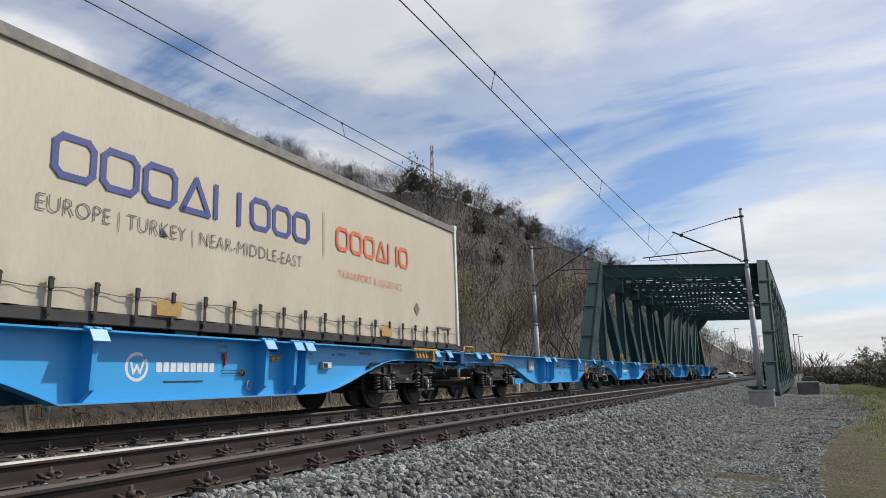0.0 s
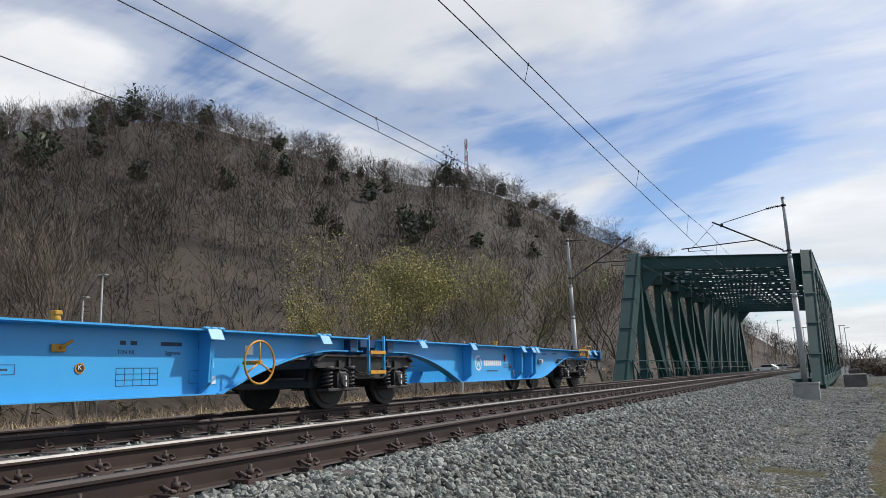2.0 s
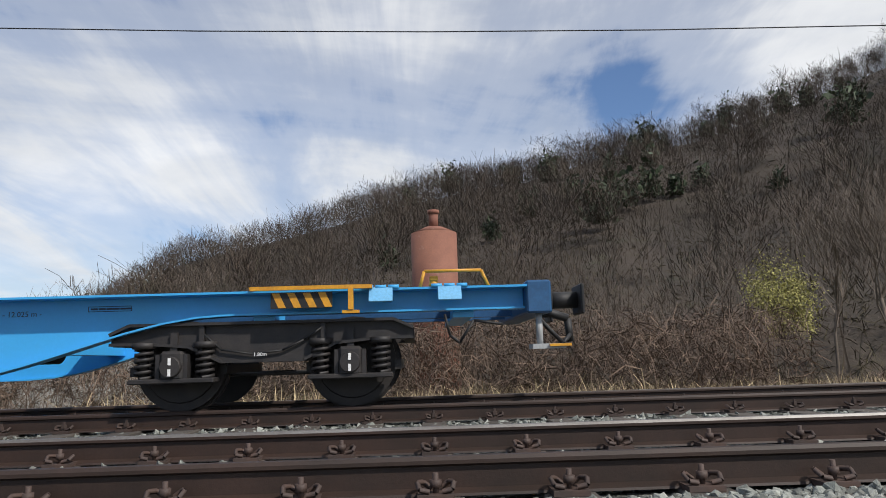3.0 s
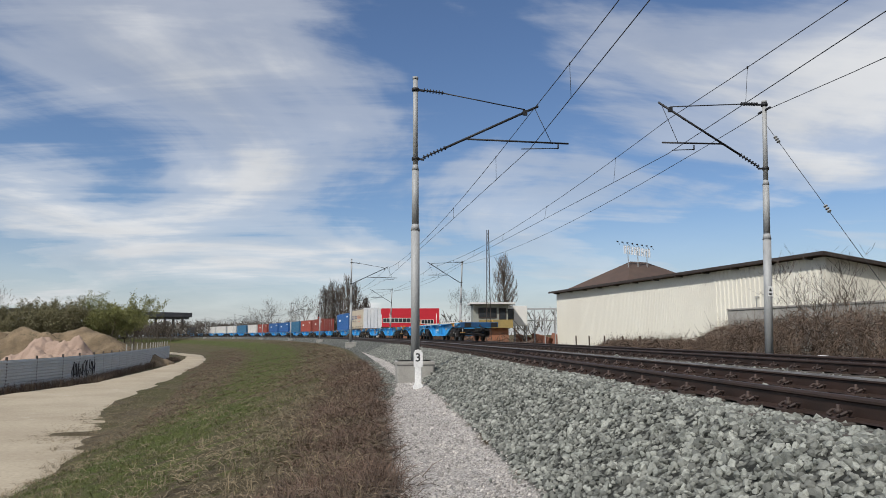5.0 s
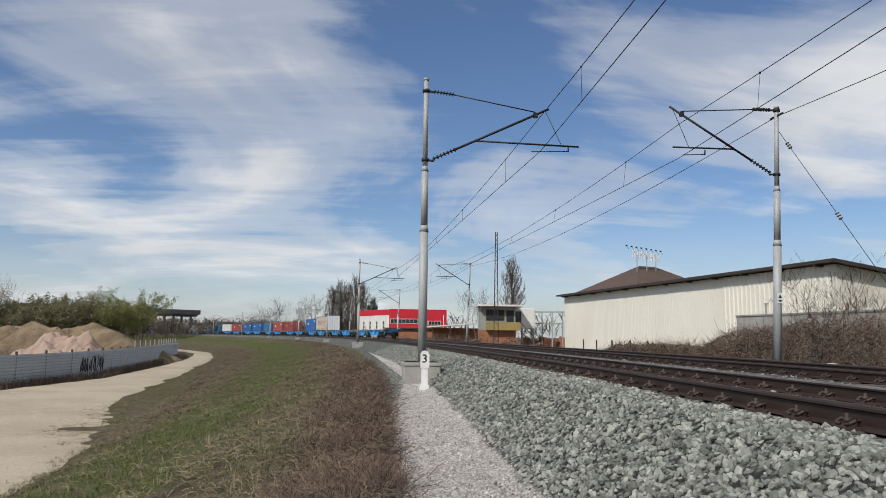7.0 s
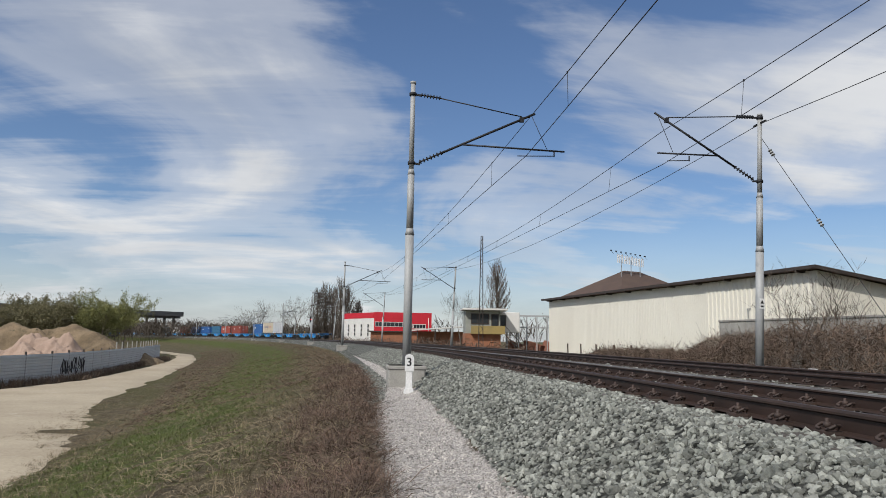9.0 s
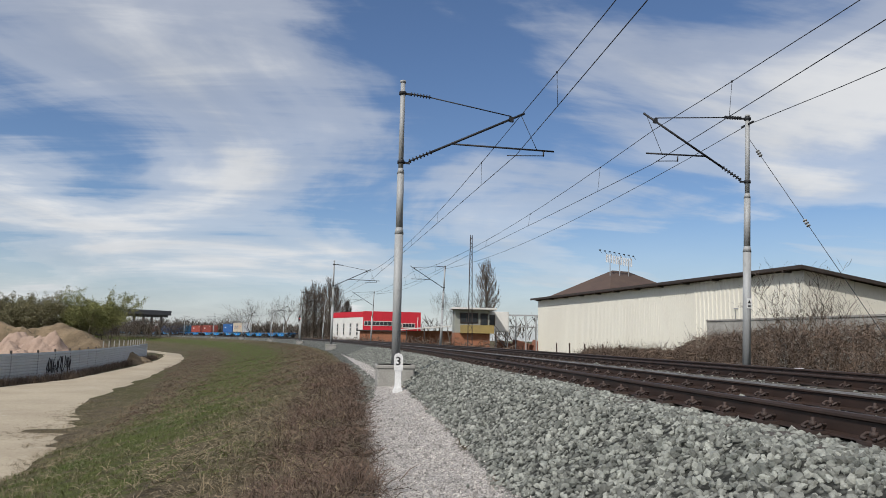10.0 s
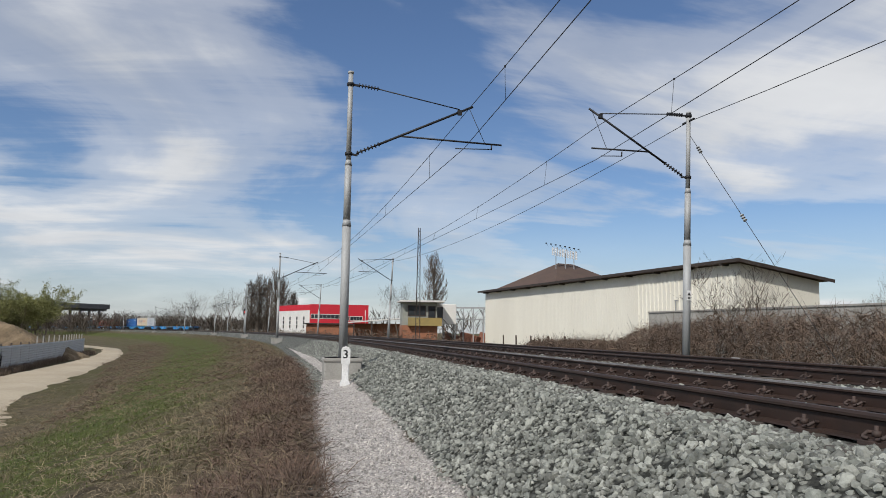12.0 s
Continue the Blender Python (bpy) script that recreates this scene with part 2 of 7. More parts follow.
# ---- ground: one sheet ----
def ground_z(s, u):
    """Height of the ground by the place along and across the line."""
    knots = [(-400, -1.5), (-60, -1.5), (-26, -1.2), (-16, -1.0), (-13.0, -0.9), (-11.2, -0.42), (-10.3, -0.205), (-6.3, -0.195), (-2.6, -0.195),
             (-1.45, -0.88), (-1.2, -0.97), (0.3, -1.05), (2.2, -1.45), (8.8, -3.3), (400, -3.3)]
    foot = 8.8 + 5.5 * min(1.0, max(0.0, (-s - 20) / 60))
    if s > 0:
        # towards the bridge the shoulder widens into a level gravel place
        w = min(1.0, s / 14.0)
        knots = [(-400, -1.5), (-60, -1.5), (-26, -1.2), (-16, -1.0), (-13.0, -0.9), (-11.2, -0.42), (-10.3, -0.205), (-6.3, -0.195), (-2.6, -0.195),
                 (-1.45 + 0.3 * w, -0.88 + 0.06 * w), (-1.2 + 0.3 * w, -0.97 + 0.09 * w), (0.3, -1.05 + 0.1 * w), (2.2 + 4 * w, -1.45 + 0.3 * w), (8.8 + 9 * w, -3.3 + 1.0 * w), (400, -3.3)]
    # further back the shoulder and the crest of the bank stand higher
    rise = 0.22 * min(1.0, max(0.0, (-s - 8) / 10))
    knots = [(a, z + rise * (1.0 if -1.5 < a < 1 else 0.6 if a == 2.2 else 0.0)) for a, z in knots]
    for (a, za), (b, zb) in zip(knots, knots[1:]):
        if s <= 0 and b == 8.8:
            b = foot
        if s <= 0 and a == 8.8:
            a = foot
        if a <= u <= b:
            q = (u - a) / (b - a)
            return za + (zb - za) * q
    return knots[0][1] if u < 0 else knots[-1][1]


US = sorted(set([-900, -400, -150, -80, -50, -34, -26, -21, -18, -16, -14.5, -13.5, -12.8, -12.2, -11.6, -11.2, -10.8, -10.4, -9, -7.5, -6.3, -5, -3.6, -2.8, -2.6, -2.3, -2.0, -1.6, -1.25,
      -1.0, -0.8, -0.4, -0.1, 0.3, 0.8, 1.4, 2.2, 3, 4, 5, 6.2, 7.6, 8.8, 10, 11.5, 13, 14.5, 16, 19, 24, 32, 45, 80, 160, 400, 900] + [round(x, 2) for x in np.arange(-1.4, 0.5, 0.1)]))
SS = sorted(set([-900, -700, -560, -500, -460] + [round(x, 2) for x in np.concatenate([np.arange(-430, -120, 10), np.arange(-120, -40, 3), np.arange(-40, 24, 0.8), np.arange(24, 110, 3), np.arange(110, 200, 10)])] + [220, 300, 450, 700, 1000]))


def rough_z(p, u):
    a = 0.10 if u > 0.2 or u < -12 else 0.02
    return a * noise.noise(Vector((p.x * 0.45, p.y * 0.45, 3.1))) + (0.05 if u > 0.2 or u < -12.5 else 0.008) * noise.noise(Vector((p.x * 1.9, p.y * 1.9, 1.7)))


def river_dip(s, u, z):
    """The river under the bridge."""
    if BRIDGE_S + 5 < s < BRIDGE_S + BRIDGE_L - 5:
        q = min(1.0, (s - BRIDGE_S - 5) / 6, (BRIDGE_S + BRIDGE_L - 5 - s) / 6)
        return z + (-5.5 - z) * q
    return z


def ground_material():
    """Ballast, pale gravel, dry litter and green turf, with ragged borders where the zones of the ground meet."""
    m = bpy.data.materials.new("embankment_ground")
    m.use_nodes = True
    k = Nodes(m.node_tree)
    co = k.add("ShaderNodeTexCoord").outputs["Object"]

    def cloud(scale, detail=6.0, rough=0.65):
        return k.add("ShaderNodeTexNoise", {"Vector": co, "Scale": scale, "Detail": detail, "Roughness": rough}).outputs[0]

    def zone(name, ragged, soft):
        w = k.add("ShaderNodeAttribute", attribute_name=name).outputs["Fac"]
        w = k.math("ADD", w, k.math("MULTIPLY", k.math("SUBTRACT", mid, 0.5), ragged))
        return k.ramp(w, [(0.5 - soft, (0, 0, 0)), (0.5 + soft, (1, 1, 1))])
    wide, mid, fine = cloud(0.18), cloud(1.6, 8.0, 0.7), cloud(24.0)
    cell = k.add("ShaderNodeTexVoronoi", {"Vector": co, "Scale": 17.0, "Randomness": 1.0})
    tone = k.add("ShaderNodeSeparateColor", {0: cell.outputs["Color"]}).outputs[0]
    # shade between the stones, painted into the colour: darker away from each cell's centre
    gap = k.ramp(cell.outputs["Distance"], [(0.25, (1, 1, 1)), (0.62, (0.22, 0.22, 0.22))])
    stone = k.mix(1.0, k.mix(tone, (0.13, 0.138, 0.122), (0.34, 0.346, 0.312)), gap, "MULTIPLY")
    grit = k.add("ShaderNodeTexVoronoi", {"Vector": co, "Scale": 44.0}).outputs["Color"]
    grit = k.add("ShaderNodeSeparateColor", {0: grit}).outputs[1]
    gravel = k.mix(grit, (0.27, 0.25, 0.235), (0.64, 0.60, 0.56))
    dry = k.mix(k.ramp(mid, [(0.3, (0, 0, 0)), (0.7, (1, 1, 1))]), (0.055, 0.043, 0.027), (0.185, 0.150, 0.092))
    dry = k.mix(k.ramp(wide, [(0.42, (0, 0, 0)), (0.6, (1, 1, 1))]), dry, (0.088, 0.082, 0.036))
    green = k.mix(k.ramp(mid, [(0.3, (0, 0, 0)), (0.7, (1, 1, 1))]), (0.040, 0.062, 0.012), (0.112, 0.128, 0.032))
    col = k.mix(zone("green", 2.6, 0.14), dry, green)
    speck = k.ramp(fine, [(0.30, (0.35, 0.35, 0.35)), (0.70, (1.45, 1.45, 1.45))])
    col = k.mix(1.0, col, speck, "MULTIPLY")
    col = k.mix(zone("gravel", 1.1, 0.07), col, gravel)
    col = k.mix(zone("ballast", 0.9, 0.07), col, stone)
    height = k.math("SUBTRACT", fine, k.math("MULTIPLY", cell.outputs["Distance"], 0.6))
    b = k.add("ShaderNodeBump", {"Height": height, "Strength": 1.0, "Distance": 0.05}).outputs[0]
    p = k.add("ShaderNodeBsdfPrincipled", {"Base Color": col, "Roughness": 0.95, "Normal": b, "Specular IOR Level": 0.2})
    k.add("ShaderNodeOutputMaterial", {"Surface": p.outputs[0]})
    return m


GROUND = ground_material()
DIRT_ROAD = material("pale_dirt_road", (0.44, 0.375, 0.275), 0.95, 0.0, (0.36, 0.30, 0.215), 0.25, 9, 0.4, 0.03, spots=(0.48, 0.43, 0.34), spot_at=0.6)


def road_span(s):
    """Near and far edge of the dirt road across the line at s."""
    if s > -5 or s < -185:
        return None
    inner = np.interp(-s, [5, 18, 25, 42, 80, 110, 140, 185], [5.6, 7.6, 8.8, 13.2, 14.8, 15.2, 16.4, 26])
    outer = np.interp(-s, [5, 18, 40, 47, 60, 80, 110, 140, 185], [40, 40, 34, 22.6, 19.5, 19.0, 18.6, 19.2, 30])
    return inner, outer


def hump(u, lo, hi, edge):
    """1 between lo and hi, 0 outside, through 0.5 at the borders."""
    return max(0.0, min(1.0, 0.5 + min(u - lo, hi - u) / (2 * edge)))


def path_span(s):
    """Far and near border of the trodden gravel path."""
    return (float(np.interp(s, [-60, -34, -20, -14, -6, 4, 10, 18, 30], [-1.15, -1.32, -1.42, -1.45, -1.45, -1.5, -1.5, -1.2, -0.6])),
            float(np.interp(s, [-60, -34, -20, -16, -14, -6, 4, 14, 22, 30], [-1.05, -0.85, -0.92, -0.6, -0.3, -0.24, 0.0, 0.2, 0.3, 0.0])))


def zones(s, u):
    """Shares of ballast, pale gravel and green turf at a place of the ground."""
    lo, hi = path_span(s)
    path = hump(u, lo, hi, 0.25) * float(np.interp(s, [-70, -40, -2, 3, 24, 40], [0.35, 1, 1, 0.46, 0.44, 0.3]))
    rim = float(np.interp(s, [-60, -34, -20, -14, -8, 2, 12, 21, 26, 50], [-0.6, -0.35, -0.1, -0.2, -0.3, 0.1, 0.45, 1.3, 2.6, 3.4]))
    stone = hump(u, -12.0, rim, 0.3)
    if s < -3 and lo < u < hi or s > 2 and lo < u < hi:
        stone *= 1 - path
    turf = hump(u, 2.2, 6.6 + 3 * min(1, max(0, -s / 80)), 1.6) * 0.68 if s < 0 else hump(u, 1.2, 60, 1.0) * 0.56
    if u < -14:
        turf = 0.3
    return stone, path, turf


def build_ground():
    vs, fs, zs = [], [], []
    for s in SS:
        for u in US:
            p = at(s, u)
            z = ground_z(s, u) + rough_z(p, u)
            p.z = river_dip(s, u, z)
            vs.append(p)
            zs.append(zones(s, u))
    w = len(US)
    for i in range(len(SS) - 1):
        for j in range(w - 1):
            fs.append((i * w + j, i * w + j + 1, (i + 1) * w + j + 1, (i + 1) * w + j))
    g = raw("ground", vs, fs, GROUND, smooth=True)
    for name, values in zip(("ballast", "gravel", "green"), np.array(zs, np.float32).T):
        g.data.attributes.new(name, "FLOAT", "POINT").data.foreach_set("value", np.ascontiguousarray(values))
    tagged(g, "grassy embankment with ballast bed and gravel path", "ground", kind="structure")
    # the dirt road, a thin layer on the level ground at the bank's foot
    vs, fs = [], []
    steps = np.arange(-185, -6, 1.5)
    for s in steps:
        a, b = road_span(s)
        for q in np.linspace(0, 1, 9):
            u = a + (b - a) * q + 0.35 * noise.noise(Vector((s * 0.2, q * 7, 5.0))) * (q in (0.0, 1.0))
            p = at(s, u)
            p.z = max(ground_z(s, u), -3.32) + rough_z(p, u) * 0.5 + (0.15 if 0 < q < 1 else 0.0)
            vs.append(p)
    for i in range(len(steps) - 1):
        for j in range(8):
            fs.append((i * 9 + j, i * 9 + j + 1, (i + 1) * 9 + j + 1, (i + 1) * 9 + j))
    r = raw("dirt_road", vs, fs, DIRT_ROAD, smooth=True)
    tagged(r, "pale sandy dirt road at the foot of the embankment", "road", kind="structure")


build_ground()


# ---- track ----
def rail_profile():
    return [(-0.036, -0.014), (-0.024, 0.003), (0.024, 0.003), (0.036, -0.014), (0.036, -0.032), (0.010, -0.045), (0.008, -0.145), (0.07, -0.16), (0.075, -0.172), (-0.075, -0.172),
            (-0.07, -0.16), (-0.008, -0.145), (-0.010, -0.045), (-0.036, -0.032)]


def build_rail(u, name_label):
    prof = rail_profile()
    n = len(prof)
    ss = np.concatenate([np.arange(S_MIN, -60, 5.0), np.arange(-60, 60, 2.0), np.arange(60, S_MAX, 8.0)])
    vs, fs, ix = [], [], []
    for s in ss:
        for a, z in prof:
            vs.append(at(s, u + a, z))
    for i in range(len(ss) - 1):
        for j in range(n):
            fs.append((i * n + j, i * n + (j + 1) % n, (i + 1) * n + (j + 1) % n, (i + 1) * n + j))
            ix.append(1 if u == RAILS[1] and j < 3 or u == RAILS[3] and j == 1 else 0)
    r = raw("rail", vs, fs, [RAIL_RUST, STEEL_TOP], index=ix)
    tagged(r, name_label, "rail", "rails of the double track", "structure")


for ru in RAILS:
    build_rail(ru, "rusty steel rail with a polished running head")

# ---- bridge ----
B_MID, B_HALF, B_TOP = -5.58, 4.78, 7.65
B_SKEW, B_RUN = 0.66, 5.2


def build_bridge():
    br = thing("truss_bridge", seat(BRIDGE_S, B_MID, 0.0), "dark green riveted steel truss railway bridge over the river", "bridge")
    L, n = BRIDGE_L, 8
    p = L / n

    def piece(name, bm, mat=BRIDGE_GREEN, parent=br):
        """The bridge crosses askew: its two sides are set off along the line."""
        for v in bm.verts:
            v.co.y += B_SKEW * v.co.x
        return part(name, bm, mat, parent)

    for side in (-1, 1):
        x = side * B_HALF
        bm = bmesh.new()
        box(bm, x, L / 2, B_TOP - 0.32, 0.62, L + 0.5, 0.64, bevel=0.02)
        box(bm, x, L / 2, B_TOP + 0.01, 0.74, L + 0.9, 0.03)
        piece("top_chord", bm)
        bm = bmesh.new()
        box(bm, x, L / 2, -0.55, 0.6, L + 2 * B_RUN, 0.7, bevel=0.02)
        piece("bottom_chord", bm)
        for e, out in ((0, -1), (L, 1)):
            a, b = Vector((x, e + out * (B_RUN + 0.35), -0.9)), Vector((x, e + out * 0.1, B_TOP - 0.05))
            bm = bmesh.new()
            bar(bm, a, b, 0.6, 0.9)
            for dx in (-0.3, 0.3):
                bar(bm, a + Vector((dx, 0, 0)), b + Vector((dx, 0, 0)), 0.05, 0.98)
            for q in (0.2, 0.42, 0.64, 0.82):
                bar(bm, a.lerp(b, q), a.lerp(b, q + 0.008), 0.68, 1.0)
            piece("end_post", bm)
        for i in range(n + 1):
            bm = bmesh.new()
            box(bm, x, i * p, 3.25, 0.36, 0.34, 7.6)
            for dx in (-0.19, 0.19):
                box(bm, x + dx, i * p, 3.25, 0.03, 0.50, 7.6)
            piece("post", bm)
            for z, w in ((6.75, 1.3), (-0.1, 1.1)):
                bm = bmesh.new()
                slab(bm, [(i * p - w / 2, z - 0.4), (i * p + w / 2, z - 0.4), (i * p + w / 3, z + 0.45), (i * p - w / 3, z + 0.45)], 0.68, "x", x)
                piece("gusset_plate", bm)
        for i in range(n):
            a, b = ((i * p, -0.3), ((i + 1) * p, B_TOP - 0.5)) if i >= n / 2 else ((i * p, B_TOP - 0.5), ((i + 1) * p, -0.3))
            bm = bmesh.new()
            bar(bm, (x, a[0], a[1]), (x, b[0], b[1]), 0.36, 0.62)
            for dx in (-0.21, 0.21):
                bar(bm, (x + dx, a[0], a[1]), (x + dx, b[0], b[1]), 0.03, 0.70)
            piece("diagonal", bm)
        bm = bmesh.new()
        for z in (0.55, 1.05):
            bar(bm, (x - side * 0.45, -B_RUN + 0.6, z), (x - side * 0.45, L + B_RUN - 0.6, z), 0.06)
        for i in range(19):
            y = -B_RUN + 0.6 + i * (L + 2 * B_RUN - 1.2) / 18
            bar(bm, (x - side * 0.45, y, -0.25), (x - side * 0.45, y, 1.05), 0.07)
            bar(bm, (x - side * 0.45, y, 1.0), (x - side * 0.45, y + 1.4, 0.0), 0.05)
        piece("railing", bm)
    # overhead beams: two flanges joined by battens, so that the sky shows between
    for i in range(2 * n + 1):
        y = i * p / 2
        bm = bmesh.new()
        if i in (0, 2 * n):
            box(bm, 0, y, B_TOP - 0.42, 2 * B_HALF, 0.10, 0.80)
            box(bm, 0, y, B_TOP - 0.02, 2 * B_HALF, 0.5, 0.05)
            box(bm, 0, y, B_TOP - 0.82, 2 * B_HALF, 0.4, 0.05)
            for sx in (-1, 1):
                slab(bm, [(sx * (B_HALF - 0.3), B_TOP - 0.8), (sx * (B_HALF - 1.5), B_TOP - 0.8), (sx * (B_HALF - 0.3), B_TOP - 2.3)], 0.09, "y", y)
            piece("portal_beam", bm)
            continue
        for z in (B_TOP - 0.15, B_TOP - 0.62):
            box(bm, 0, y, z, 2 * B_HALF, 0.26, 0.10)
        for j in range(15):
            box(bm, -B_HALF + 0.4 + j * (2 * B_HALF - 0.8) / 14, y, B_TOP - 0.38, 0.20, 0.05, 0.42)
        if i % 2 == 0:
            for sx in (-1, 1):
                slab(bm, [(sx * (B_HALF - 0.2), B_TOP - 0.6), (sx * (B_HALF - 1.2), B_TOP - 0.6), (sx * (B_HALF - 0.2), B_TOP - 2.0)], 0.06, "y", y)
        piece("cross_frame", bm)
    for i in range(n):
        for a, b in ((-1, 1), (1, -1)):
            bm = bmesh.new()
            bar(bm, (a * B_HALF, i * p, B_TOP - 0.18), (b * B_HALF, (i + 1) * p, B_TOP - 0.18), 0.14, 0.12)
            piece("wind_brace", bm)
    bm = bmesh.new()
    box(bm, 0, L / 2, -0.38, 2 * B_HALF - 0.4, L + 2 * B_RUN - 0.8, 0.16)
    for i in range(2 * n + 1):
        box(bm, 0, i * p / 2, -0.65, 2 * B_HALF - 0.4, 0.3, 0.5)
    piece("deck", bm)
    for e, out in ((-B_RUN, -1), (L + B_RUN, 1)):
        ab = thing("bridge_abutment", br.matrix_basis.copy(), "weathered concrete bridge abutment in the river bank", "abutment", "bridge abutments", "structure")
        bm = bmesh.new()
        box(bm, 0, e + out * 0.4, -3.6, 12.0, 2.2, 5.2, bevel=0.05)
        piece("abutment_wall", bm, CONCRETE, ab)
        for sx in (-1, 1):
            bm = bmesh.new()
            box(bm, sx * 6.6, e + out * (-6.0 if out < 0 and sx > 0 else 0.4), -0.75, 1.3, 2.2, 1.1, bevel=0.05)
            piece("wing_wall", bm, OLD_CONCRETE, ab)


OLD_CONCRETE = material("dark_old_concrete", (0.13, 0.12, 0.11), 0.9, 0.0, (0.08, 0.075, 0.07), 1.6, 30, 0.4, 0.02)
build_bridge()

# ---- overhead line ----
NEAR_M = [(32.5, -0.86), (-18.7, -1.33), (-66.1, -1.25), (-110.1, -1.25), (-155, -1.25), (-200, -1.25), (-245, -1.25), (-290, -1.25), (-335, -1.25)]
FAR_M = [(35.6, -11.45), (-19.46, -11.75), (-66.4, -11.6), (-107.4, -11.6), (-152, -11.6), (-197, -11.6), (-242, -11.6), (-287, -11.6), (-332, -11.6)]
Z_MAST = -0.22


def insulator(bm, a, b, n=7):
    a, b = Vector(a), Vector(b)
    rod(bm, a, b, 0.022, seg=6)
    for i in range(n):
        q = a.lerp(b, (i + 0.5) / n)
        d = (b - a).normalized() * 0.012
        rod(bm, q - d, q + d, 0.06, seg=8)


def build_mast(s, u, inward, tip, steady, sign=False, feeder=False):
    """inward: the track's side, -1 or +1 across the line; tip, steady: reach of the arms in metres."""
    lean = -0.0 if inward < 0 else (-2.4 if s < 0 else -0.2)
    m = thing("catenary_mast", seat(s, u, Z_MAST) @ pose(0, 0, 0, 0, lean, 0), "grey stepped steel catenary mast with a hinged cantilever arm", "catenary mast", "catenary masts along the track")
    d = inward
    bm = bmesh.new()
    rod(bm, (0, 0, 0), (0, 0, 3.45), 0.115, 0.115, 14)
    rod(bm, (0, 0, 3.45), (0, 0, 3.62), 0.125, 0.095, 14)
    rod(bm, (0, 0, 3.62), (0, 0, 5.1), 0.095, 0.093, 14)
    rod(bm, (0, 0, 5.1), (0, 0, 5.25), 0.10, 0.07, 14)
    rod(bm, (0, 0, 5.25), (0, 0, 7.66), 0.07, 0.065, 14)
    rod(bm, (0, 0, 7.66), (0, 0, 7.72), 0.08, seg=14)
    part("pole", bm, GALV, m)
    # the far side's masts carry their arms a little higher
    tie_z, hinge_z, end_z, far_z, far_x, steady_z = (7.36, 5.45, 7.02, 5.97, tip + (0.85 if s < 0 else 1.4), 5.78) if inward < 0 else (7.6, 5.64, 7.41, 6.18, tip - 0.12, 5.97)
    for z in (tie_z, hinge_z - 0.03):
        bm = bmesh.new()
        rod(bm, (0, 0, z - 0.04), (0, 0, z + 0.04), 0.1, seg=12)
        bar(bm, (d * 0.06, 0, z), (d * 0.24, 0, z - 0.02), 0.05)
        part("bracket", bm, WIRE, m)
    top, foot, end = Vector((d * 0.2, 0, tie_z)), Vector((d * 0.2, 0, hinge_z)), Vector((d * tip, 0, end_z))
    knee = foot.lerp(end, 0.36)
    bm = bmesh.new()
    insulator(bm, top, top.lerp(end, 0.18))
    part("insulator", bm, WIRE, m)
    bm = bmesh.new()
    insulator(bm, foot, foot.lerp(end, 0.2))
    part("insulator", bm, WIRE, m)
    bm = bmesh.new()
    rod(bm, top.lerp(end, 0.15), end + Vector((-d * 0.38, 0, -0.11)), 0.017, seg=6)
    part("tie_rod", bm, WIRE, m)
    bm = bmesh.new()
    rod(bm, foot.lerp(end, 0.18), end, 0.034, seg=8)
    box(bm, end.x - d * 0.38, 0, end.z - 0.2, 0.12, 0.08, 0.14)
    part("cantilever_tube", bm, WIRE, m)
    bm = bmesh.new()
    far = Vector((d * far_x, 0, far_z))
    rod(bm, knee, far, 0.026, seg=8)
    rod(bm, end + Vector((-d * 0.1, 0, -0.06)), Vector((d * (far_x - 0.5), 0, far_z + 0.03)), 0.009, seg=5)
    part("registration_tube", bm, WIRE, m)
    bm = bmesh.new()
    h = far + Vector((-d * (0.3 if inward < 0 else 1.0), 0, 0))
    rod(bm, h, h + Vector((0, 0, -0.16)), 0.02, seg=6)
    rod(bm, far + Vector((-d * (0.3 if inward < 0 else 1.0), 0, -0.14)), Vector((d * steady, 0, steady_z)), 0.014, seg=6)
    part("steady_arm", bm, WIRE, m)
    if sign:
        bm = bmesh.new()
        box(bm, 0, 0.122, 1.9, 0.15, 0.008, 0.30)
        sg = part("warning_plate", bm, WHITE, m)
        bm = bmesh.new()
        slab(bm, [(-0.055, 1.9), (0.055, 1.9), (0.0, 2.0)], 0.004, "y", 0.129)
        box(bm, 0, 0.129, 1.82, 0.09, 0.004, 0.05)
        part("warning_mark", bm, BLACK, sg)
    if feeder:
        bm = bmesh.new()
        bar(bm, (0, -0.32, 7.42), (0, 0.32, 7.42), 0.05)
        part("feeder_bracket", bm, WIRE, m)
    fd = thing("mast_foundation", seat(s, u + (0.02 if d < 0 else 0), Z_MAST), "weathered concrete foundation block of a catenary mast", "foundation", "mast foundations")
    bm = bmesh.new()
    box(bm, 0, 0, -0.45, 0.95, 0.95, 0.90, bevel=0.03)
    box(bm, 0, 0, -0.05, 1.0, 1.0, 0.10, bevel=0.02)
    part("block", bm, CONCRETE, fd)
    return m


def support(s, u, inward, reach, z):
    return at(s, u + inward * reach, z + Z_MAST)


def span(name, a, b, sag, r=0.011, n=14):
    pts = [a.lerp(b, i / n) - Vector((0, 0, sag * 4 * (i / n) * (1 - i / n))) for i in range(n + 1)]
    return pts


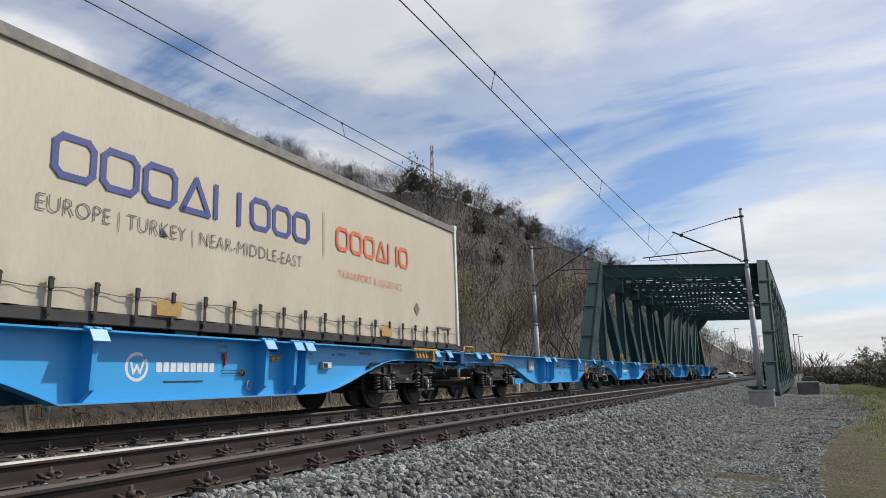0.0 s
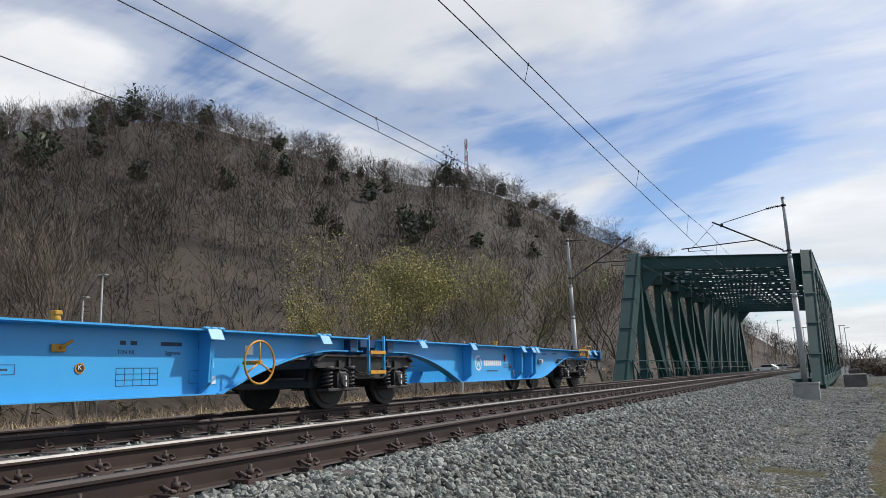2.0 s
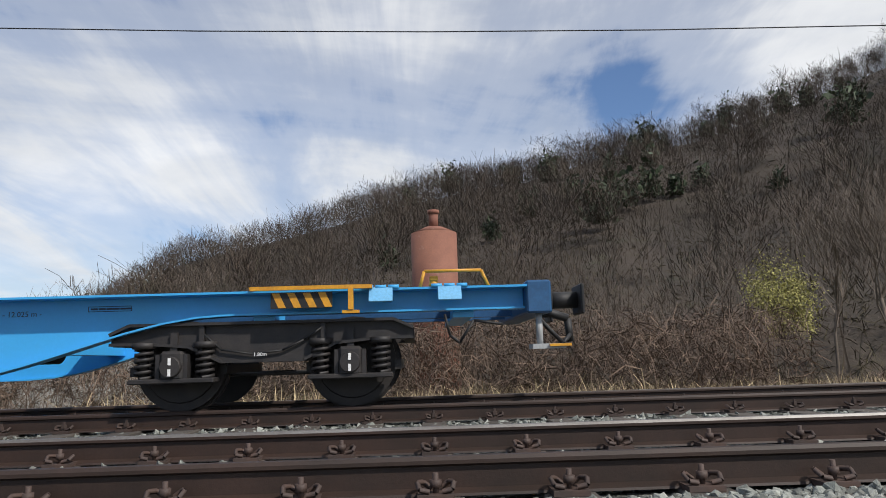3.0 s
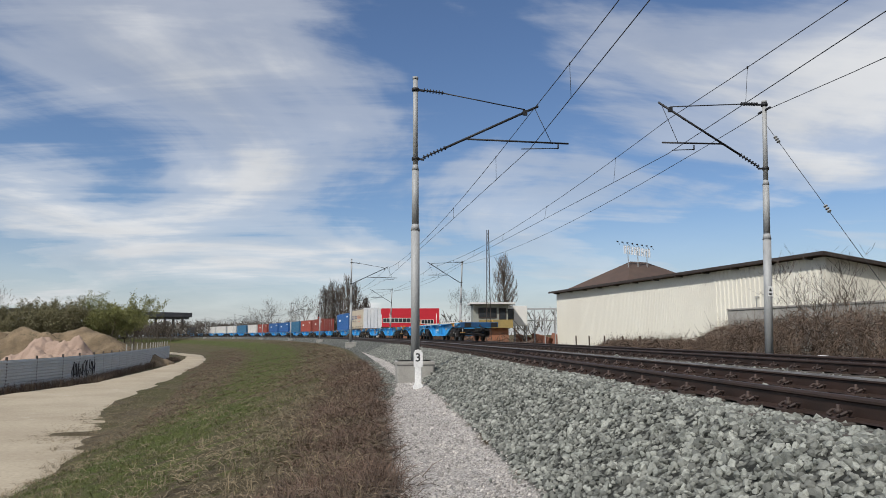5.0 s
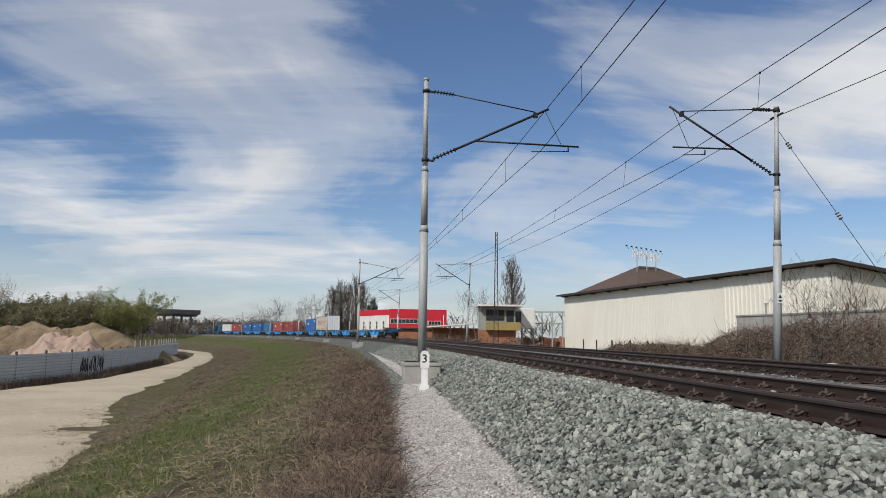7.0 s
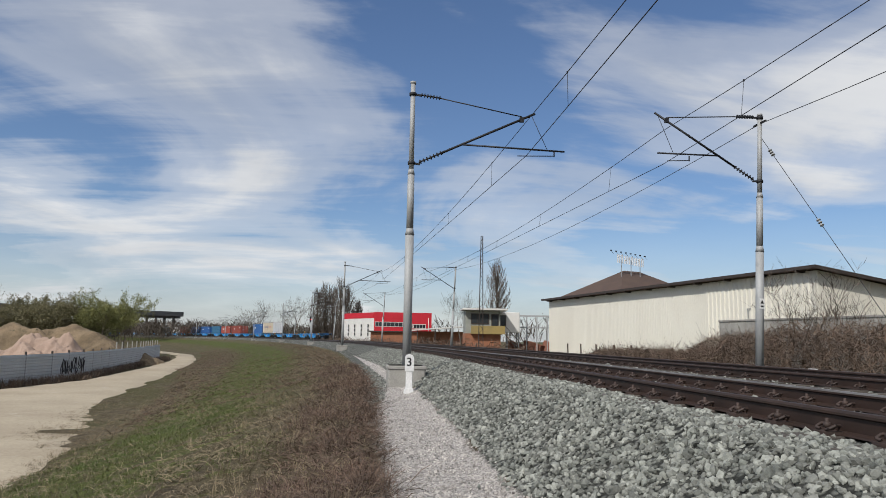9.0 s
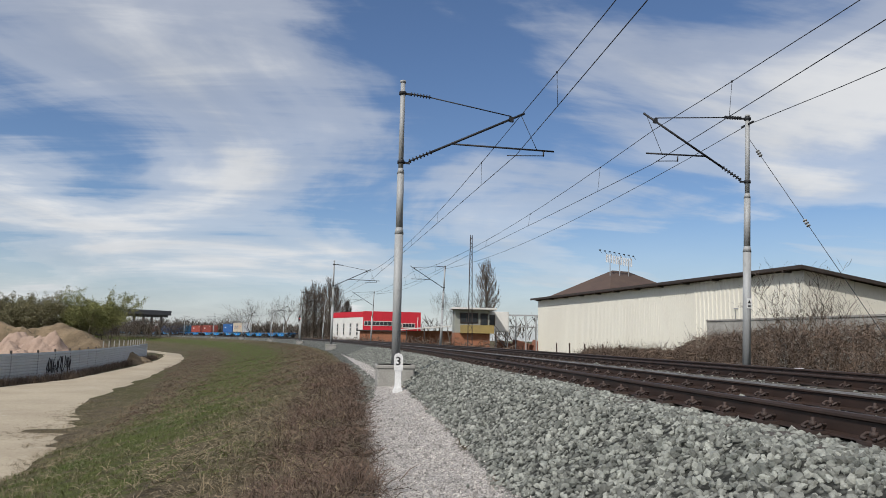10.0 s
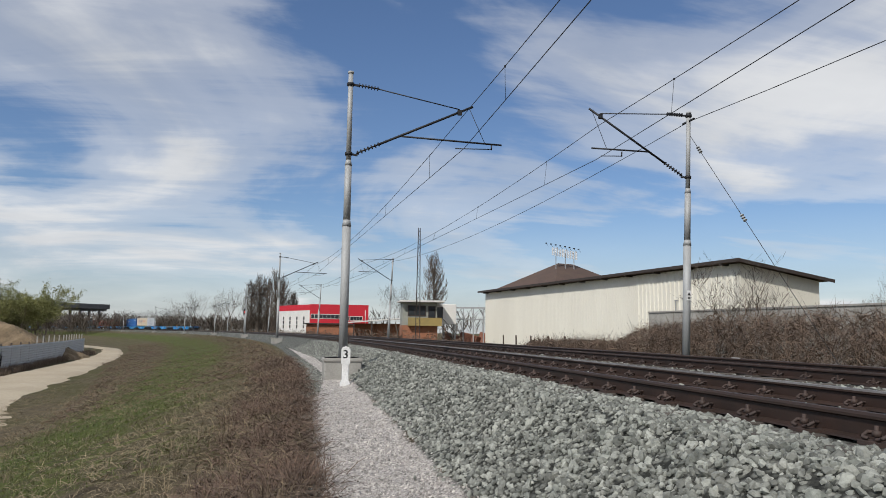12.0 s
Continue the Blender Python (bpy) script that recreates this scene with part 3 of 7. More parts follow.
def overhead(masts, inward, label):
    con, mes = [], []
    masts = sorted(masts)
    for s, u in masts:
        con.append(support(s, u, inward, (3.4 if s > 0 else 3.2) if inward < 0 else (3.35 if s > 0 else 2.85), 5.80 if inward < 0 else (6.2 if s > 0 else 5.97)))
        mes.append(support(s, u, inward, (3.25 if s > 0 else 3.2) if inward < 0 else (3.3 if s > 0 else 2.75), 6.78 if inward < 0 else (7.15 if s > 0 else 7.05)))
    # carry on through the bridge
    con.append(at(BRIDGE_S + 24, -4.2 if inward < 0 else -8.3, 5.5))
    mes.append(at(BRIDGE_S + 24, -4.2 if inward < 0 else -8.3, 6.0))
    for i in range(len(con) - 1):
        sag = 0.72 if i < len(con) - 2 else 0.2
        ca, cb, ma, mb = con[i], con[i + 1], mes[i], mes[i + 1]
        wire = thing("overhead_wire", Matrix.Identity(4), label, "overhead wire", "overhead wires", "structure")
        tube("contact_wire", span("c", ca, cb, 0.03), 0.010, WIRE, wire)
        tube("messenger_wire", span("m", ma, mb, sag), 0.010, WIRE, wire)
        k = 6
        for j in range(k):
            q = (j + 0.5) / k
            a = ca.lerp(cb, q) - Vector((0, 0, 0.03 * 4 * q * (1 - q)))
            b = ma.lerp(mb, q) - Vector((0, 0, sag * 4 * q * (1 - q)))
            bm = bmesh.new()
            rod(bm, a, b, 0.006, seg=4)
            box(bm, *b, 0.03, 0.03, 0.05)
            part("dropper", bm, WIRE, wire)


for i, (ms, mu) in enumerate(NEAR_M):
    build_mast(ms, mu, -1, 3.45 if ms < 0 else 2.9, 2.95)
for i, (ms, mu) in enumerate(FAR_M):
    build_mast(ms, mu, 1, 3.39, 2.95, sign=(i < 3), feeder=True)
overhead(NEAR_M, -1, "thin dark contact and messenger wires over the near track")
overhead(FAR_M, 1, "thin dark contact and messenger wires over the far track")
feed = [at(s, u - 0.35, 7.42 + Z_MAST) for s, u in sorted(FAR_M)]
for a, b in zip(feed, feed[1:]):
    w = tube("feeder_wire", span("f", a, b, 1.2 if b.y > 0 else 0.75), 0.011, WIRE)
    tagged(w, "single dark feeder wire strung between the mast tops", "feeder wire", "feeder wires", "structure")
g = seat(-19.46, -11.75, Z_MAST)
stay = thing("guy_wire", Matrix.Identity(4), "thin stay wire with insulators running from the mast to the ground", "guy wire")
a, b = Vector(g @ Vector((-0.32, 0, 7.0))), at(-14.9, -13.6, -1.0)
tube("wire", [a, b], 0.009, WIRE, stay)
for q in (0.06, 0.36):
    bm = bmesh.new()
    insulator(bm, a.lerp(b, q), a.lerp(b, q + 0.03), 3)
    part("insulator", bm, GALV, stay)

# ---- train ----
WAGON_L, PITCH = 29.6, 29.55
PIVOTS = (-2.98, -15.0, -27.02)
WEB_X, RIB_X = 1.0, 1.24


def sill_outline(mirror=False):
    """Side sill of the rear half, from the wagon's end (y 0) to the joint, with the arches over the bogies."""
    top, low, deep = 1.19, 0.97, 0.35
    pts = [(-0.25, top), (-0.25, low), (-3.35, low)]
    for q in np.linspace(0.1, 1, 9):
        y = -3.35 - 3.05 * q
        pts.append((y, low - (low - deep) * (q * q * (3 - 2 * q))))
    pts.append((-11.35, deep))
    for q in np.linspace(0.12, 1, 8):
        y = -11.35 - 2.5 * q
        pts.append((y, deep + (low - deep) * (1 - (1 - q) ** 1.7)))
    pts += [(-14.72, low), (-14.72, top)]
    return pts


def flip(y, half):
    return y if half == 0 else -(WAGON_L + 0.4) - y


RIBS = (-6.85, -7.16, -7.9, -11.02)


def text_mesh(body, size, mat, parent, m, label="", spacing=1.0, bold=0.0):
    c = bpy.data.curves.new("lettering", "FONT")
    c.body, c.size, c.align_x, c.align_y, c.space_character, c.extrude, c.offset = body, size, "LEFT", "BOTTOM", spacing, 0.001, bold
    c.resolution_u = 2
    ob = bpy.data.objects.new("lettering", c)
    scene.collection.objects.link(ob)
    me = bpy.data.meshes.new_from_object(ob)
    bpy.data.objects.remove(ob)
    me.materials.clear()
    me.materials.append(mat)
    o = new("lettering", me)
    o.parent = parent
    o.matrix_basis = m
    if label:
        tagged(o, label)
    return o


def on_side(x, y, z):
    """Lettering on the side that faces the camera: its writing runs towards +y."""
    return Matrix(((0, 0, 1, x), (1, 0, 0, y), (0, 1, 0, z), (0, 0, 0, 1)))


def stroke_mark(bm, pts, w, x, closed=False):
    """A line of flat bars along (y, z) points, on the side at x."""
    pts = list(pts) + ([pts[0]] if closed else [])
    for i, ((a, b), (c, d)) in enumerate(zip(pts, pts[1:])):
        t = Vector((0, c - a, d - b))
        x += 0.0015 if i % 2 else -0.0015 * (i > 0)
        n = Vector((0, -t.z, t.y)).normalized() * w / 2
        e = t.normalized() * w * 0.35
        q = [Vector((x, a, b)) - n - e, Vector((x, a, b)) + n - e, Vector((x, c, d)) + n + e, Vector((x, c, d)) - n + e]
        bm.faces.new([bm.verts.new(v) for v in q])


def ring_mark(bm, cy, cz, r, w, x, a0=0.0, a1=360.0, n=28):
    rows = []
    for i in range(n + 1):
        a = radians(a0 + (a1 - a0) * i / n)
        rows.append([bm.verts.new((x, cy + q * math.cos(a), cz + q * math.sin(a))) for q in (r - w / 2, r + w / 2)])
    for (a, b), (c, d) in zip(rows, rows[1:]):
        bm.faces.new((a, b, d, c))


def outline_box(bm, y0, z0, y1, z1, w, x):
    stroke_mark(bm, [(y0, z0), (y1, z0), (y1, z1), (y0, z1)], w, x, True)


def bars_text(bm, y, z, widths, h, x, gap=0.02):
    """Writing that cannot be read, as plain bars."""
    for w in widths:
        stroke_mark(bm, [(y, z), (y + w, z)], h, x)
        y += w + gap


def coil(bm, cx, cy, z0, z1, r, turns=5, wire=0.021):
    """One wound spring wire."""
    n, prev = turns * 8, None
    for i in range(n + 1):
        a = 2 * math.pi * i / 8
        c = Vector((cx + r * math.cos(a), cy + r * math.sin(a), z0 + (z1 - z0) * i / n))
        out = Vector((math.cos(a), math.sin(a), 0))
        ring = [bm.verts.new(c + wire * (out * math.cos(b) + Vector((0, 0, math.sin(b))))) for b in (0.785, 2.356, 3.927, 5.498)]
        if prev:
            for k in range(4):
                f = bm.faces.new((prev[k], prev[(k + 1) % 4], ring[(k + 1) % 4], ring[k]))
                f.smooth = True
        prev = ring


def bogie(wagon, py):
    for ax in (-0.9, 0.9):
        bm = bmesh.new()
        for sx in (-1, 1):
            x = sx * 0.755
            rod(bm, (x - sx * 0.07, py + ax, 0.46), (x + sx * 0.065, py + ax, 0.46), 0.46, seg=26)
            rod(bm, (x - sx * 0.095, py + ax, 0.46), (x - sx * 0.06, py + ax, 0.46), 0.49, seg=26)
            rod(bm, (x + sx * 0.06, py + ax, 0.46), (x + sx * 0.085, py + ax, 0.46), 0.385, 0.37, seg=20)
        rod(bm, (-1.05, py + ax, 0.46), (1.05, py + ax, 0.46), 0.085, seg=16)
        part("wheelset", bm, WHEEL, wagon)
    for sx in (-1, 1):
        bm = bmesh.new()
        x = sx * 1.0
        up = [(-1.55, 0.80), (-1.35, 0.88), (1.35, 0.88), (1.55, 0.80), (1.55, 0.70), (1.2, 0.70), (0.75, 0.66), (0.42, 0.50), (-0.42, 0.50), (-0.75, 0.66), (-1.2, 0.70), (-1.55, 0.70)]
        slab(bm, [(py + a, b) for a, b in up], 0.05, "x", x)
        rim = [(-1.55, 0.70), (-1.2, 0.70), (-0.75, 0.66), (-0.42, 0.50), (0.42, 0.50), (0.75, 0.66), (1.2, 0.70), (1.55, 0.70)]
        for (a, b), (c, d) in zip(rim, rim[1:]):
            bar(bm, (x, py + a, b), (x, py + c, d), 0.17, 0.03)
        rim = [(-1.55, 0.80), (-1.35, 0.89), (1.35, 0.89), (1.55, 0.80)]
        for (a, b), (c, d) in zip(rim, rim[1:]):
            bar(bm, (x, py + a, b), (x, py + c, d), 0.19, 0.03)
        for q in (-0.62, 0.62):
            box(bm, x, py + q, 0.73, 0.14, 0.05, 0.3)
        part("side_frame", bm, BOGIE, wagon)
        for ax in (-0.9, 0.9):
            bm = bmesh.new()
            cy = py + ax
            box(bm, sx * 1.04, cy, 0.47, 0.22, 0.24, 0.30, bevel=0.03)
            rod(bm, (sx * 1.12, cy, 0.46), (sx * 1.19, cy, 0.46), 0.115, 0.10, seg=12)
            box(bm, sx * 1.03, cy, 0.32, 0.24, 0.86, 0.05, bevel=0.01)
            box(bm, sx * 1.03, cy - 0.14, 0.44, 0.2, 0.04, 0.3)
            box(bm, sx * 1.03, cy + 0.14, 0.44, 0.2, 0.04, 0.3)
            box(bm, sx * 1.03, cy, 0.70, 0.08, 0.07, 0.22)
            for q in (-0.31, 0.31):
                rod(bm, (sx * 1.03, cy + q, 0.33), (sx * 1.03, cy + q, 0.68), 0.05, seg=8)
                rod(bm, (sx * 1.03, cy + q, 0.65), (sx * 1.03, cy + q, 0.71), 0.12, seg=10)
            part("axle_box", bm, BOGIE, wagon)
            for q in (-0.31, 0.31):
                bm = bmesh.new()
                coil(bm, sx * 1.03, cy + q, 0.35, 0.66, 0.085, 5)
                part("coil_spring", bm, BOGIE, wagon)
            if sx > 0:
                bm = bmesh.new()
                for dz in (-0.055, 0.055):
                    box(bm, 1.193, cy, 0.46 + dz, 0.008, 0.028, 0.07)
                part("axle_mark", bm, WHITE, wagon, "small white paint dashes")
    bm = bmesh.new()
    box(bm, 0, py, 0.70, 1.9, 0.45, 0.30, bevel=0.03)
    part("bolster", bm, BOGIE, wagon)
    for q in (-1.5, 1.5):
        bm = bmesh.new()
        box(bm, 0, py + q, 0.74, 1.9, 0.12, 0.12)
        part("head_stock", bm, BOGIE, wagon)
    for ax in (-0.45, 0.45, -1.38, 1.38):
        bm = bmesh.new()
        box(bm, 0, py + ax, 0.42, 1.7, 0.07, 0.10)
        part("brake_beam", bm, BOGIE, wagon)
    for sx in (-1, 1):
        bm = bmesh.new()
        rod(bm, (sx * 0.6, py - 1.3, 0.36), (sx * 0.6, py + 1.3, 0.36), 0.02, seg=6)
        part("brake_rod", bm, BOGIE, wagon)
    bm = bmesh.new()
    pts = [(-0.62, 0.80), (-0.42, 0.62), (-0.1, 0.57), (0.2, 0.60), (0.42, 0.70), (0.6, 0.82)]
    for (a, b), (c, d) in zip(pts, pts[1:]):
        rod(bm, (1.06, py + a, b), (1.06, py + c, d), 0.012, seg=5)
    part("brake_hose", bm, BLACK, wagon)


def flap(wagon, y, x0=1.25):
    bm = bmesh.new()
    box(bm, x0 + 0.055, y, 1.125, 0.02, 0.24, 0.17, rot=(0, -28, 0), bevel=0.004)
    part("lock_flap", bm, FLAP, wagon, "pale blue folding lock flap")
    bm = bmesh.new()
    for q in (-0.13, 0.0, 0.13):
        rod(bm, (x0 + 0.01, y + q - 0.055, 1.205), (x0 + 0.01, y + q + 0.055, 1.205), 0.022, seg=7)
    part("hinge", bm, BLUE, wagon)


FLAP = material("pale_blue_flap_paint", (0.16, 0.42, 0.66), 0.45, 0.0, (0.13, 0.38, 0.62), 3, 40, 0.05)


def half_wagon(w, half):
    def Y(y):
        return flip(y, half)
    out = [(Y(a), b) for a, b in sill_outline()]
    for sx in (-1, 1):
        bm = bmesh.new()
        slab(bm, out, 0.02, "x", sx * WEB_X)
        part("side_sill", bm, BLUE, w)
        bm = bmesh.new()
        box(bm, sx * (WEB_X + 0.10), (Y(-0.25) + Y(-14.72)) / 2, 1.185, 0.32, 14.47, 0.022)
        o = sill_outline()[1:-1]
        for (a, b), (c, d) in zip(o, o[1:]):
            if abs(a - c) < 1e-6:
                continue
            bar(bm, (sx * (WEB_X + 0.02), Y(a), b), (sx * (WEB_X + 0.02), Y(c), d), 0.20, 0.02)
        part("flange", bm, BLUE, w)
        for r in RIBS:
            bm = bmesh.new()
            slab(bm, [(sx * WEB_X, 0.36), (sx * (WEB_X + 0.04), 0.36), (sx * (RIB_X - 0.02), 0.50), (sx * (RIB_X + 0.02), 1.17), (sx * WEB_X, 1.17)], 0.02, "y", Y(r))
            slab(bm, [(sx * (WEB_X + 0.04), 0.36), (sx * (RIB_X - 0.02), 0.50), (sx * (RIB_X + 0.02), 1.17), (sx * (RIB_X - 0.0), 1.17), (sx * (RIB_X - 0.04), 0.50)], 0.07, "y", Y(r))
            part("rib", bm, BLUE, w)
    for r in RIBS + (-1.05, -1.75, -13.4):
        flap(w, Y(r))
    # cross members
    for y in (-0.9, -2.98, -5.3, -7.5, -9.5, -11.4, -13.6):
        bm = bmesh.new()
        box(bm, 0, Y(y), 1.02 if y > -4.5 or y < -12 else 0.85, 2 * WEB_X, 0.22, 0.26 if y > -4.5 or y < -12 else 0.45)
        part("cross_member", bm, BLUE, w)
    bm = bmesh.new()
    for sx in (-1, 1):
        box(bm, sx * 0.35, (Y(-0.3) + Y(-4.6)) / 2, 1.03, 0.12, 4.3, 0.22)
        box(bm, sx * 0.35, (Y(-12.2) + Y(-14.6)) / 2, 1.03, 0.12, 2.4, 0.22)
    part("centre_sill", bm, BLUE_DEEP, w)
    bm = bmesh.new()
    rod(bm, (0.3, Y(-5.4), 0.72), (0.3, Y(-7.4), 0.72), 0.19, seg=16)
    part("air_tank", bm, BLACK, w)
    # end fittings
    bm = bmesh.new()
    box(bm, 0, Y(-0.13), 1.07, 2.5, 0.26, 0.34, bevel=0.02)
    part("end_beam", bm, BLUE_DEEP, w)
    sg = 1 if half == 0 else -1
    for sx in (-1, 1):
        bm = bmesh.new()
        rod(bm, (sx * 0.875, Y(0.0), 1.05), (sx * 0.875, Y(0.34), 1.05), 0.09, seg=14)
        rod(bm, (sx * 0.875, Y(-0.02), 1.05), (sx * 0.875, Y(0.06), 1.05), 0.13, seg=14)
        box(bm, sx * 0.875, Y(0.36), 1.05, 0.44, 0.04, 0.32, bevel=0.015)
        part("buffer", bm, BLACK, w)
        bm = bmesh.new()
        for q in (Y(-3.05), Y(-1.85)):
            bar(bm, (sx * 1.14, q, 1.21), (sx * 1.32, q, 1.21), 0.035)
        bar(bm, (sx * 1.32, Y(-3.05), 1.21), (sx * 1.32, Y(-1.85), 1.21), 0.04)
        bar(bm, (sx * 1.3, Y(-2.05), 1.2), (sx * 1.3, Y(-2.05), 0.98), 0.09, 0.05)
        box(bm, sx * 1.3, Y(-2.05), 0.96, 0.06, 0.17, 0.03)
        part("grab_rail", bm, YELLOW, w, "yellow grab rail")
        bm = bmesh.new()
        box(bm, sx * 1.27, Y(-2.55), 1.09, 0.012, 0.62, 0.16)
        hz = part("hazard_plate", bm, BLACK, w, "black and yellow striped plate")
        bm = bmesh.new()
        for i in range(4):
            c = Y(-2.78) + sg * i * 0.155
            slab(bm, [(c, 1.015), (c + 0.075, 1.015), (c + 0.005, 1.165), (c - 0.07, 1.165)], 0.004, "x", sx * 1.279)
        part("stripe", bm, YELLOW, hz, "yellow slanting stripes")
    bm = bmesh.new()
    for sx in (-1, 1):
        pts = [(sx * 1.05, Y(-1.35), 1.2), (sx * 1.05, Y(-1.3), 1.38), (sx * 1.05, Y(-0.7), 1.38), (sx * 1.05, Y(-0.62), 1.2)]
        for a, b in zip(pts, pts[1:]):
            rod(bm, a, b, 0.018, seg=7)
    part("hand_rail", bm, YELLOW, w, "yellow tubular hand rail")
    for q in (-1.2, -9.0):
        bm = bmesh.new()
        rod(bm, (0.95, Y(q), 1.2), (0.95, Y(q), 1.3), 0.06, 0.045, seg=8)
        box(bm, 0.95, Y(q), 1.31, 0.12, 0.09, 0.05, bevel=0.01)
        part("container_lock", bm, YELLOW, w, "yellow container locking spigot")
    bm = bmesh.new()
    rod(bm, (1.12, Y(-0.12), 0.9), (1.12, Y(-0.12), 0.58), 0.035, seg=8)
    box(bm, 1.14, Y(-0.05), 0.56, 0.26, 0.34, 0.05)
    part("shunter_step", bm, GALV, w)
    bm = bmesh.new()
    box(bm, 1.16, Y(0.06), 0.57, 0.3, 0.22, 0.025)
    part("step_tread", bm, YELLOW, w, "yellow step tread")
    bm = bmesh.new()
    rod(bm, (0, Y(0.0), 1.04), (0, Y(0.42), 0.9), 0.05, seg=8)
    rod(bm, (0, Y(0.42), 0.9), (0, Y(0.44), 0.62), 0.045, seg=8)
    rod(bm, (0.35, Y(0.0), 0.9), (0.35, Y(0.28), 0.6), 0.025, seg=6)
    rod(bm, (0.35, Y(0.28), 0.6), (0.2, Y(0.4), 0.7), 0.025, seg=6)
    part("coupling", bm, BLACK, w)
    # hose loops under the end
    bm = bmesh.new()
    pts = [(1.1, Y(-1.1), 0.92), (1.1, Y(-1.05), 0.7), (1.1, Y(-0.95), 0.62), (1.1, Y(-0.8), 0.85), (1.1, Y(-0.5), 0.8)]
    for a, b in zip(pts, pts[1:]):
        rod(bm, a, b, 0.016, seg=5)
    part("hose", bm, BLACK, w)


def wagon_marks(w):
    x = WEB_X + 0.0125
    # rear half: ring emblem and a name in plain bars, contact line
    bm = bmesh.new()
    ring_mark(bm, -10.2, 0.78, 0.165, 0.04, x, 60, 395)
    stroke_mark(bm, [(-10.29, 0.83), (-10.25, 0.70), (-10.2, 0.80), (-10.15, 0.70), (-10.09, 0.86)], 0.034, x)
    part("emblem", bm, WHITE, w, "white round emblem")
    for i in range(9):
        bm = bmesh.new()
        box(bm, x, -9.88 + i * 0.122 + 0.045, 0.78, 0.002, 0.094, 0.13)
        part("name_bar", bm, WHITE, w, "plain white name bar")
    bm = bmesh.new()
    bars_text(bm, -9.75, 0.585, [0.16, 0.05, 0.2, 0.14, 0.1], 0.028, x, 0.015)
    outline_box(bm, -8.66, 0.66, -8.28, 0.74, 0.008, x)
    bars_text(bm, -8.63, 0.70, [0.1, 0.14, 0.06], 0.016, x)
    outline_box(bm, -8.75, 1.0, -8.55, 1.09, 0.006, x)
    outline_box(bm, -7.62, 1.01, -7.34, 1.11, 0.006, x)
    bars_text(bm, -7.58, 1.06, [0.2], 0.04, x)
    outline_box(bm, -4.78, 1.05, -4.34, 1.10, 0.007, x)
    bars_text(bm, -4.75, 1.075, [0.06, 0.06, 0.12, 0.1], 0.02, x)
    slab(bm, [(-6.55, 0.985), (-6.49, 0.985), (-6.52, 0.95)], 0.002, "x", x)
    stroke_mark(bm, [(-6.56, 0.99), (-6.36, 0.99)], 0.008, x)
    stroke_mark(bm, [(-6.56, 0.945), (-6.36, 0.945)], 0.008, x)
    part("marking", bm, MARKING, w, "small dark stencilled markings")
    text_mesh("1155", 0.075, MARKING, w, on_side(x, -6.52, 1.0))
    text_mesh("2x - 12.025 m -", 0.08, MARKING, w, on_side(x, -5.75, 1.0))
    text_mesh("1.80m", 0.055, WHITE, w, on_side(1.13, -3.06, 0.535))
    for y in (-8.2, -20.72):
        bm = bmesh.new()
        rod(bm, (x, y, 0.70), (x + 0.006, y, 0.70), 0.062, seg=18)
        k = part("round_plate", bm, BLACK, w, "round black plate with a yellow rim")
        bm = bmesh.new()
        ring_mark(bm, y, 0.70, 0.055, 0.012, x + 0.0075, 0, 360, 20)
        part("rim", bm, YELLOW, k)
        text_mesh("K", 0.075, WHITE, k, on_side(x + 0.0075, y - 0.026, 0.672))
    # red tag and lever
    for y in (-8.62, -22.9):
        bm = bmesh.new()
        box(bm, x + 0.03, y, 0.95, 0.03, 0.07, 0.08, bevel=0.01)
        box(bm, x + 0.02, y + 0.02, 0.86, 0.02, 0.03, 0.11)
        part("red_handle", bm, RED, w, "red brake release handle")
    for y in (-7.45, -21.0):
        bm = bmesh.new()
        box(bm, x + 0.02, y, 0.92, 0.03, 0.17, 0.09, bevel=0.01)
        rod(bm, (x + 0.05, y, 0.92), (x + 0.05, y + 0.14, 1.0), 0.018, seg=7)
        part("lever", bm, YELLOW, w, "rusty yellow brake lever")
    for y in (-8.1, -21.9):
        bm = bmesh.new()
        rod(bm, (x + 0.03, y, 0.56), (x + 0.03, y - 0.06, 0.50), 0.012, seg=6)
        pts = [(x + 0.05, y + 0.05 * math.cos(a), 0.52 + 0.07 * math.sin(a)) for a in np.linspace(0, 6.28, 11)]
        for a, b in zip(pts, pts[1:]):
            rod(bm, a, b, 0.009, seg=5)
        part("pull_ring", bm, GALV, w)
    bm = bmesh.new()
    box(bm, x + 0.035, -6.0, 0.83, 0.07, 0.30, 0.12, bevel=0.01)
    bx = part("label_holder", bm, GALV, w, "small metal label holder")
    bm = bmesh.new()
    box(bm, x + 0.073, -6.06, 0.83, 0.004, 0.12, 0.075)
    part("window", bm, BLACK, bx)
    bm = bmesh.new()
    box(bm, x + 0.073, -5.93, 0.83, 0.004, 0.10, 0.075)
    part("card", bm, WHITE, bx)
    # front half
    bm = bmesh.new()
    box(bm, x + 0.03, -24.05, 0.93, 0.05, 0.52, 0.36, bevel=0.01)
    cb = part("document_box", bm, GALV, w, "grey wire-fronted document box")
    bm = bmesh.new()
    box(bm, x + 0.058, -24.05, 0.93, 0.004, 0.44, 0.29)
    part("paper", bm, WHITE, cb)
    bm = bmesh.new()
    for i in range(6):
        bar(bm, (x + 0.064, -24.25 + i * 0.08, 0.78), (x + 0.064, -24.25 + i * 0.08, 1.08), 0.006)
    for i in range(4):
        bar(bm, (x + 0.064, -24.28, 0.81 + i * 0.08), (x + 0.064, -23.82, 0.81 + i * 0.08), 0.006)
